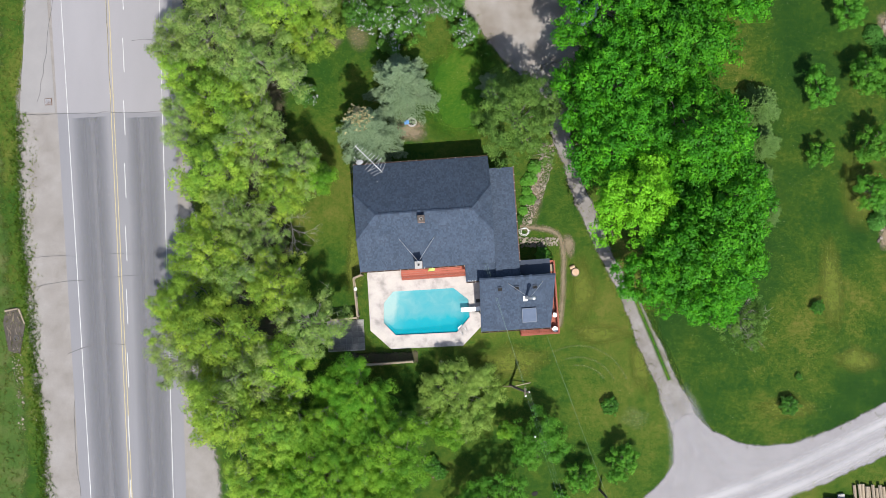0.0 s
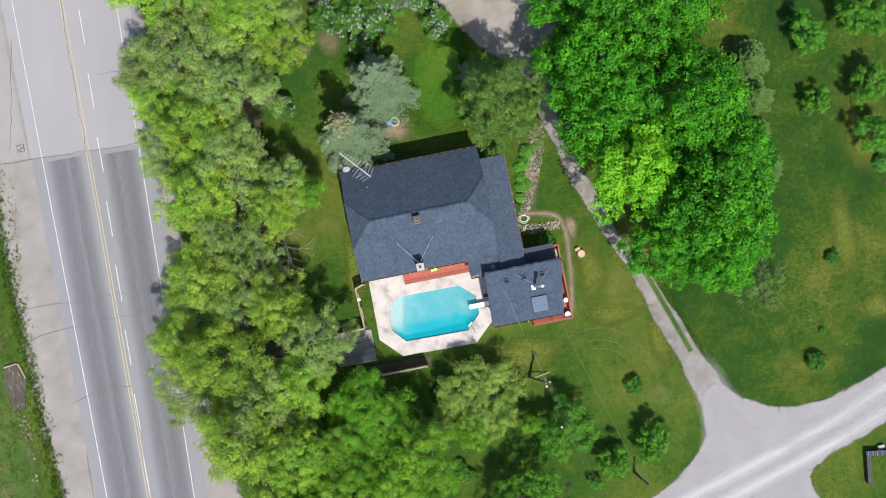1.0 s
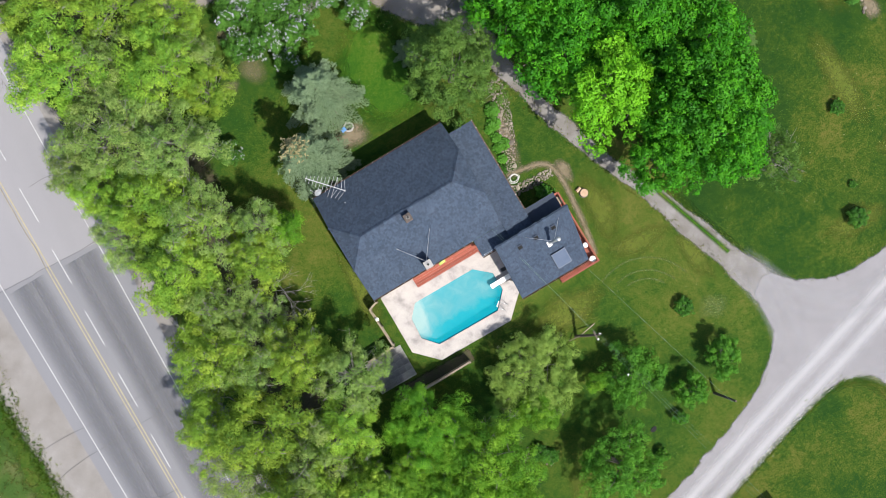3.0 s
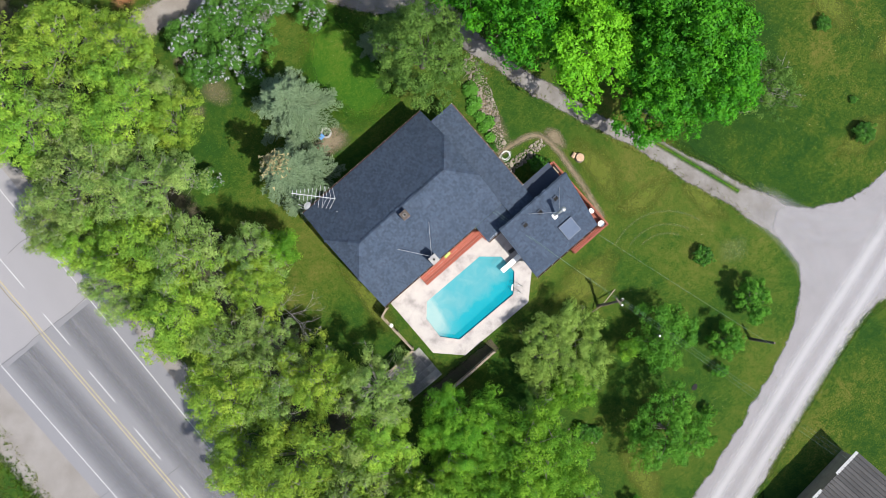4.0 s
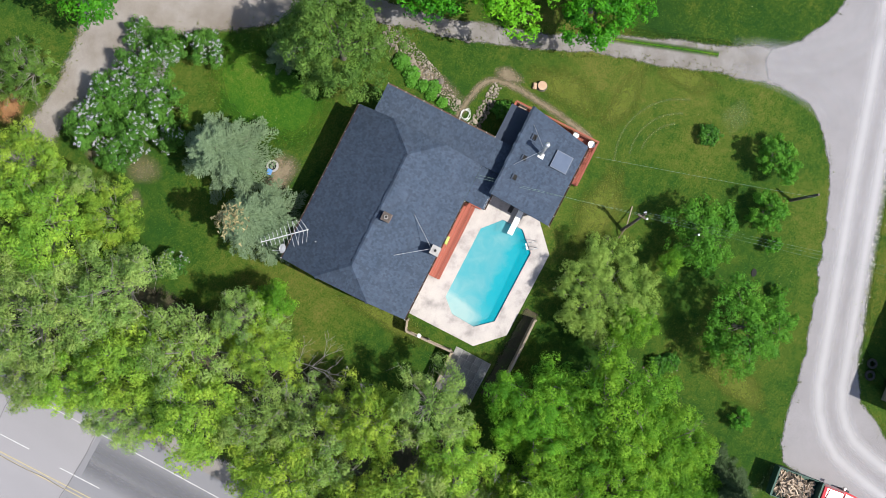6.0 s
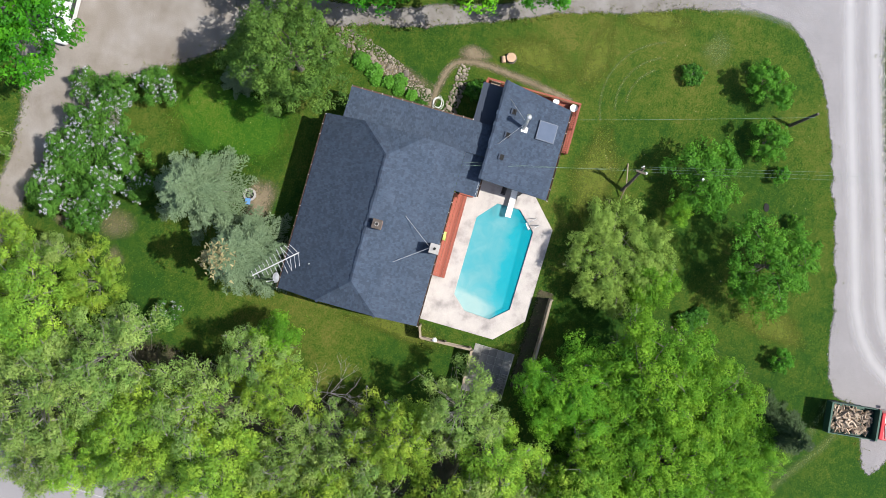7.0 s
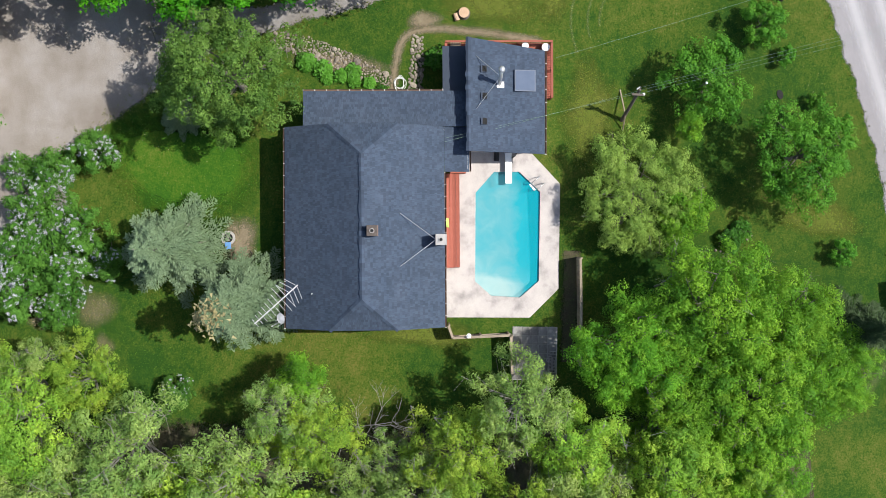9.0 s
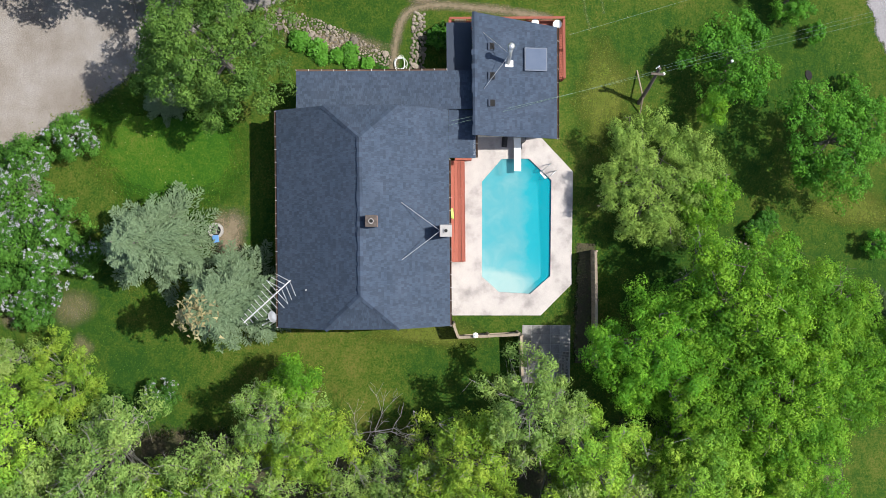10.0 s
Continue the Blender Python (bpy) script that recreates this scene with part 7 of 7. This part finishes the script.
part("earth_bank", Mesh().prism([(-0.75, -1.9), (0.2, -2.3), (0.55, -1.2), (0.95, 0.1), (0.6, 1.6), (-0.5, 1.65), (-0.9, 0.6)], -0.1, 0.07), M_EARTH, headwall, "dark bare earth")
part("log", Mesh().tube([(-0.6, 1.55, 0.12), (0.55, 1.6, 0.14)], [0.09, 0.07], 7), M_GREYWOOD, headwall, "grey log edging")
part("log", Mesh().tube([(0.62, 1.55, 0.12), (0.95, 0.2, 0.12)], [0.08, 0.06], 7), M_GREYWOOD, headwall, "grey log edging")
rng = np.random.default_rng(481)
for k in range(26):
    q = Vector((rng.uniform(-0.6, 0.6), rng.uniform(-1.2, 1.3), 0.09))
    e = q + Vector((rng.normal(0, 0.15), rng.uniform(0.2, 0.6), rng.uniform(0.0, 0.06)))
    part("stick", Mesh().tube([q, e], [0.018, 0.01], 4), M_GREYWOOD, headwall)
part("pipe_end", Mesh().lathe([(0.22, 0), (0.22, 0.12), (0.17, 0.12), (0.17, 0)], 14, (0.1, -0.9, 0.06)), M_CRACK, headwall, "dark pipe end")
part("yellow_hose", Mesh().tube([(-0.5 + 0.32 * math.cos(a), -0.85 + 0.14 * math.sin(a), 0.12 + 0.002 * k) for k, a in enumerate(np.linspace(0, 11, 30))], 0.025, 5), M_YELLOW_LINE, headwall, "yellow coiled rope")
mat_ob = thing("rubber_mat", (7.8, -20.9, 0.0), 20, "small black oval rubber mat lying in the lawn", "rubber mat")
part("rubber", Mesh().prism([(0.28 * math.cos(a) * (1 + 0.08 * math.sin(3 * a)), 0.18 * math.sin(a), ) for a in np.linspace(0, 2 * math.pi, 17)[:-1]], 0.0, 0.05), M_SOOT, mat_ob)
crate = thing("plastic_crate", (34.0, -21.1, 0), 8, "small pale plastic crate beside a garden frame", "crate")
part("crate", Mesh().box((-0.28, -0.16, 0), (0.28, 0.16, 0.3)), M_CEMENT, crate)
frame_box = thing("cold_frame", (33.8, -22.6, 0), -4, "black framed garden bed with green grass inside", "garden frame")
for x0, y0, x1, y1 in ((-1.3, 0.9, 1.3, 1.3), (-1.3, -1.4, -0.95, 0.9)):
    part("frame", Mesh().box((x0, y0, 0.1), (x1, y1, 0.6)), M_BLACK, frame_box, "black frame board")
for k in range(7):
    part("slat", Mesh().box((-1.2 + 0.38 * k, 0.88, 0.6), (-1.12 + 0.38 * k, 1.32, 0.64)), M_CARBLUE, frame_box, "dark blue-grey slat")
pile = thing("log_pile", (36.6, -21.6, 0), 0, "row of long grey logs lying beside the lane", "log pile")
rng = np.random.default_rng(501)
for k in range(13):
    x = -1.4 + 0.3 * k
    part("log", Mesh().tube([(x + rng.normal(0, 0.06), 1.3 + rng.uniform(-0.2, 0.3), 0.16 + 0.2 * (k % 2)), (x + 0.3 + rng.normal(0, 0.12), -2.4, 0.16 + 0.2 * (k % 2))], [0.15, 0.11], 7), M_GREYWOOD, pile)

# bare dead tree at the wood's edge
def bare_tree(at, seed, height, label):
    rng = np.random.default_rng(seed)
    t = thing("dead_tree", (*at, 0), 0, label, "dead tree", group="dead trees")
    m = Mesh()

    def grow_limb(p, d, r, depth):
        q = p + d * (height * 0.30 * (0.75 ** (4 - depth)) * rng.uniform(0.8, 1.2))
        m.tube([p, p.lerp(q, 0.5) + Vector(rng.normal(0, 0.06, 3)), q], [r, r * 0.8, r * 0.6], 5)
        if depth:
            for _ in range(3 if depth > 1 else 4):
                nd = (d + Vector(rng.normal(0, 0.42, 3)) + Vector((0, 0, 0.1))).normalized()
                grow_limb(q, nd, r * 0.55, depth - 1)

    grow_limb(Vector((0, 0, 0)), Vector((0.12, 0.03, 1)).normalized(), 0.085, 4)
    part("trunk", m, M_PALEBARK, t, "bare pale grey trunk and branches")
    return t


bare_tree((-0.9, 20.2), 605, 3.4, "bare brown stems standing among lilac bushes")
bare_tree((-13.4, 2.8), 601, 7.5, "leafless tree with pale grey branches at the wood's edge")
bare_tree((-12.8, 7.6), 602, 6.5, "leafless tree with pale grey branches at the wood's edge")
bare_tree((-17.0, -9.8), 603, 9.0, "leafless grey tree among leafy trees by the road")
bare_tree((-4.0, -14.2), 604, 7.0, "leafless grey branches among maple leaves")


# ---- grass tufts and weeds ----
def tufts(name, spots, height, seed, material, label, blades=5):
    rng = np.random.default_rng(seed)
    n_ = len(spots) * blades
    base = np.repeat(np.asarray(spots), blades, 0) + rng.normal(0, 0.05, (n_, 2))
    a = rng.uniform(0, 6.28, n_)
    h = height * rng.uniform(0.5, 1.3, n_)
    w_ = 0.022 + 0.012 * rng.uniform(0, 1, n_)
    lean_ = rng.normal(0, 0.55, (n_, 2)) * h[:, None]
    dx = np.stack([np.cos(a) * w_, np.sin(a) * w_], 1)
    z0, z1 = np.zeros(n_), h
    v = np.stack([np.c_[base - dx, z0], np.c_[base + dx, z0], np.c_[base + lean_, z1]], 1).reshape(-1, 3)
    f = np.arange(3 * n_).reshape(n_, 3)
    ob = new(name, array_mesh(name, v, f, material))
    return tagged(ob, label, "grass", kind="stuff")


rng = np.random.default_rng(700)


def along(line, count, spread, closed=False):
    pts = smooth_line(line, 2, closed)
    out = []
    seg = [(pts[i], pts[(i + 1) % len(pts)]) for i in range(len(pts) if closed else len(pts) - 1)]
    lens = np.array([(b - a).length for a, b in seg])
    for i in rng.choice(len(seg), count, p=lens / lens.sum()):
        p = seg[i][0].lerp(seg[i][1], rng.uniform())
        out.append((p.x + rng.normal(0, spread), p.y + rng.normal(0, spread)))
    return out


edges = along(DRIVE, 1200, 0.30, True) + along([p for p in JUNCTION if abs(p[0]) < 42], 700, 0.20, True) + along(LOT, 1400, 0.3, True)
edges = [p for p in edges if not (18.5 < p[0] < 24 and -21.6 < p[1] < -13)]
tufts("grass_edge", edges, 0.11, 701, M_WEED, "ragged grass tufts along gravel edges", 4)
verge = [(-39.5 + rng.uniform(-8, 3.4) * 1.0, rng.uniform(-30, 30)) for _ in range(6500)]
verge = [(x, y) for x, y in verge if x < -36.6 + max(0, -y) * 0.11]
tufts("verge_weeds", verge, 0.22, 702, M_WEED, "tall dry weeds and grass on the road verge", 4)
tufts("verge_grass", along([(-33.9, -24), (-34.9, -12.3), (-36.3, 0), (-36.8, 8), (-36.7, 12)], 1500, 0.35), 0.28, 703, M_TUFT, "green grass along the road shoulder", 5)
lawn = []
while len(lawn) < 70000:
    x, y = rng.uniform(-11, 39), rng.uniform(-30, 24)
    if not inside((x, y), DRIVE) and not inside((x, y), JUNCTION) and not inside((x, y), LOT) and not inside((x, y), DECK) and not (-8 < x < 9.5 and -8.6 < y < 7.5):
        lawn.append((x, y))
tufts("lawn_grass", lawn, 0.05, 704, M_TUFT, "short mown lawn grass", 1)


def scatter(name, spots, lo, hi, seed, material, label, category, lift=0.0):
    """Many small low lumps lying at the given places, in one mesh."""
    rng = np.random.default_rng(seed)
    n_ = len(spots)
    r = lo + (hi - lo) * rng.uniform(0, 1, n_) ** 2.5
    turn = rng.uniform(0, 6.28, n_)
    at = np.asarray(spots)
    ring = []
    for k in range(4):
        q = r * rng.uniform(0.7, 1.2, n_)
        ring.append(np.stack([at[:, 0] + q * np.cos(turn + k * 1.571), at[:, 1] + q * np.sin(turn + k * 1.571), np.full(n_, 0.01 + lift)], 1))
    top = np.stack([at[:, 0], at[:, 1], 0.02 + lift + r * 0.6], 1)
    v = np.stack([*ring, top], 1).reshape(-1, 3)
    base = np.arange(n_)[:, None] * 5
    f = np.concatenate([base + np.array([k, (k + 1) % 4, 4]) for k in range(4)])
    ob = new(name, array_mesh(name, v, f, material))
    return tagged(ob, label, category, kind="stuff")


crumbs = along([(24.6, -24.65), (22.3, -23.95), (18.6, -25.15), (13.3, -27.15), (8.0, -29.35), (4.3, -31.05)], 1100, 0.16) + along([(27.5, -22.4), (27.7, -24.4), (26.5, -27.2)], 180, 0.25)
scatter("gravel_crumbs", crumbs, 0.016, 0.06, 711, M_CRUMB, "pale loose stones along the gravel lane", "gravel")
shoulder = along([(-34.6, -16), (-35.6, -4), (-36.0, 4), (-36.0, 10)], 350, 0.5)
scatter("shoulder_stones", shoulder, 0.015, 0.05, 712, M_CRUMB, "small stones scattered on the road shoulder", "gravel", 0.01)
tufts("shoulder_weeds", along([(-34.9, -12), (-35.4, -3), (-35.6, 4), (-35.5, 10)], 260, 0.22), 0.12, 705, M_WEED, "sparse weeds in the gravel shoulder", 5)
flowers = [(rng.uniform(20, 40), rng.uniform(-17, 24)) for _ in range(650)] + [(rng.uniform(-3, 16), rng.uniform(-24, -9)) for _ in range(90)] + [(rng.uniform(-1, 4), rng.uniform(10, 18)) for _ in range(70)]
flowers = [p for p in flowers if not inside(p, DRIVE) and not inside(p, JUNCTION) and not inside(p, DECK)]
scatter("dandelions", flowers, 0.014, 0.032, 713, M_PETAL, "pale dandelion heads dotted over the lawn", "wildflowers", 0.05)
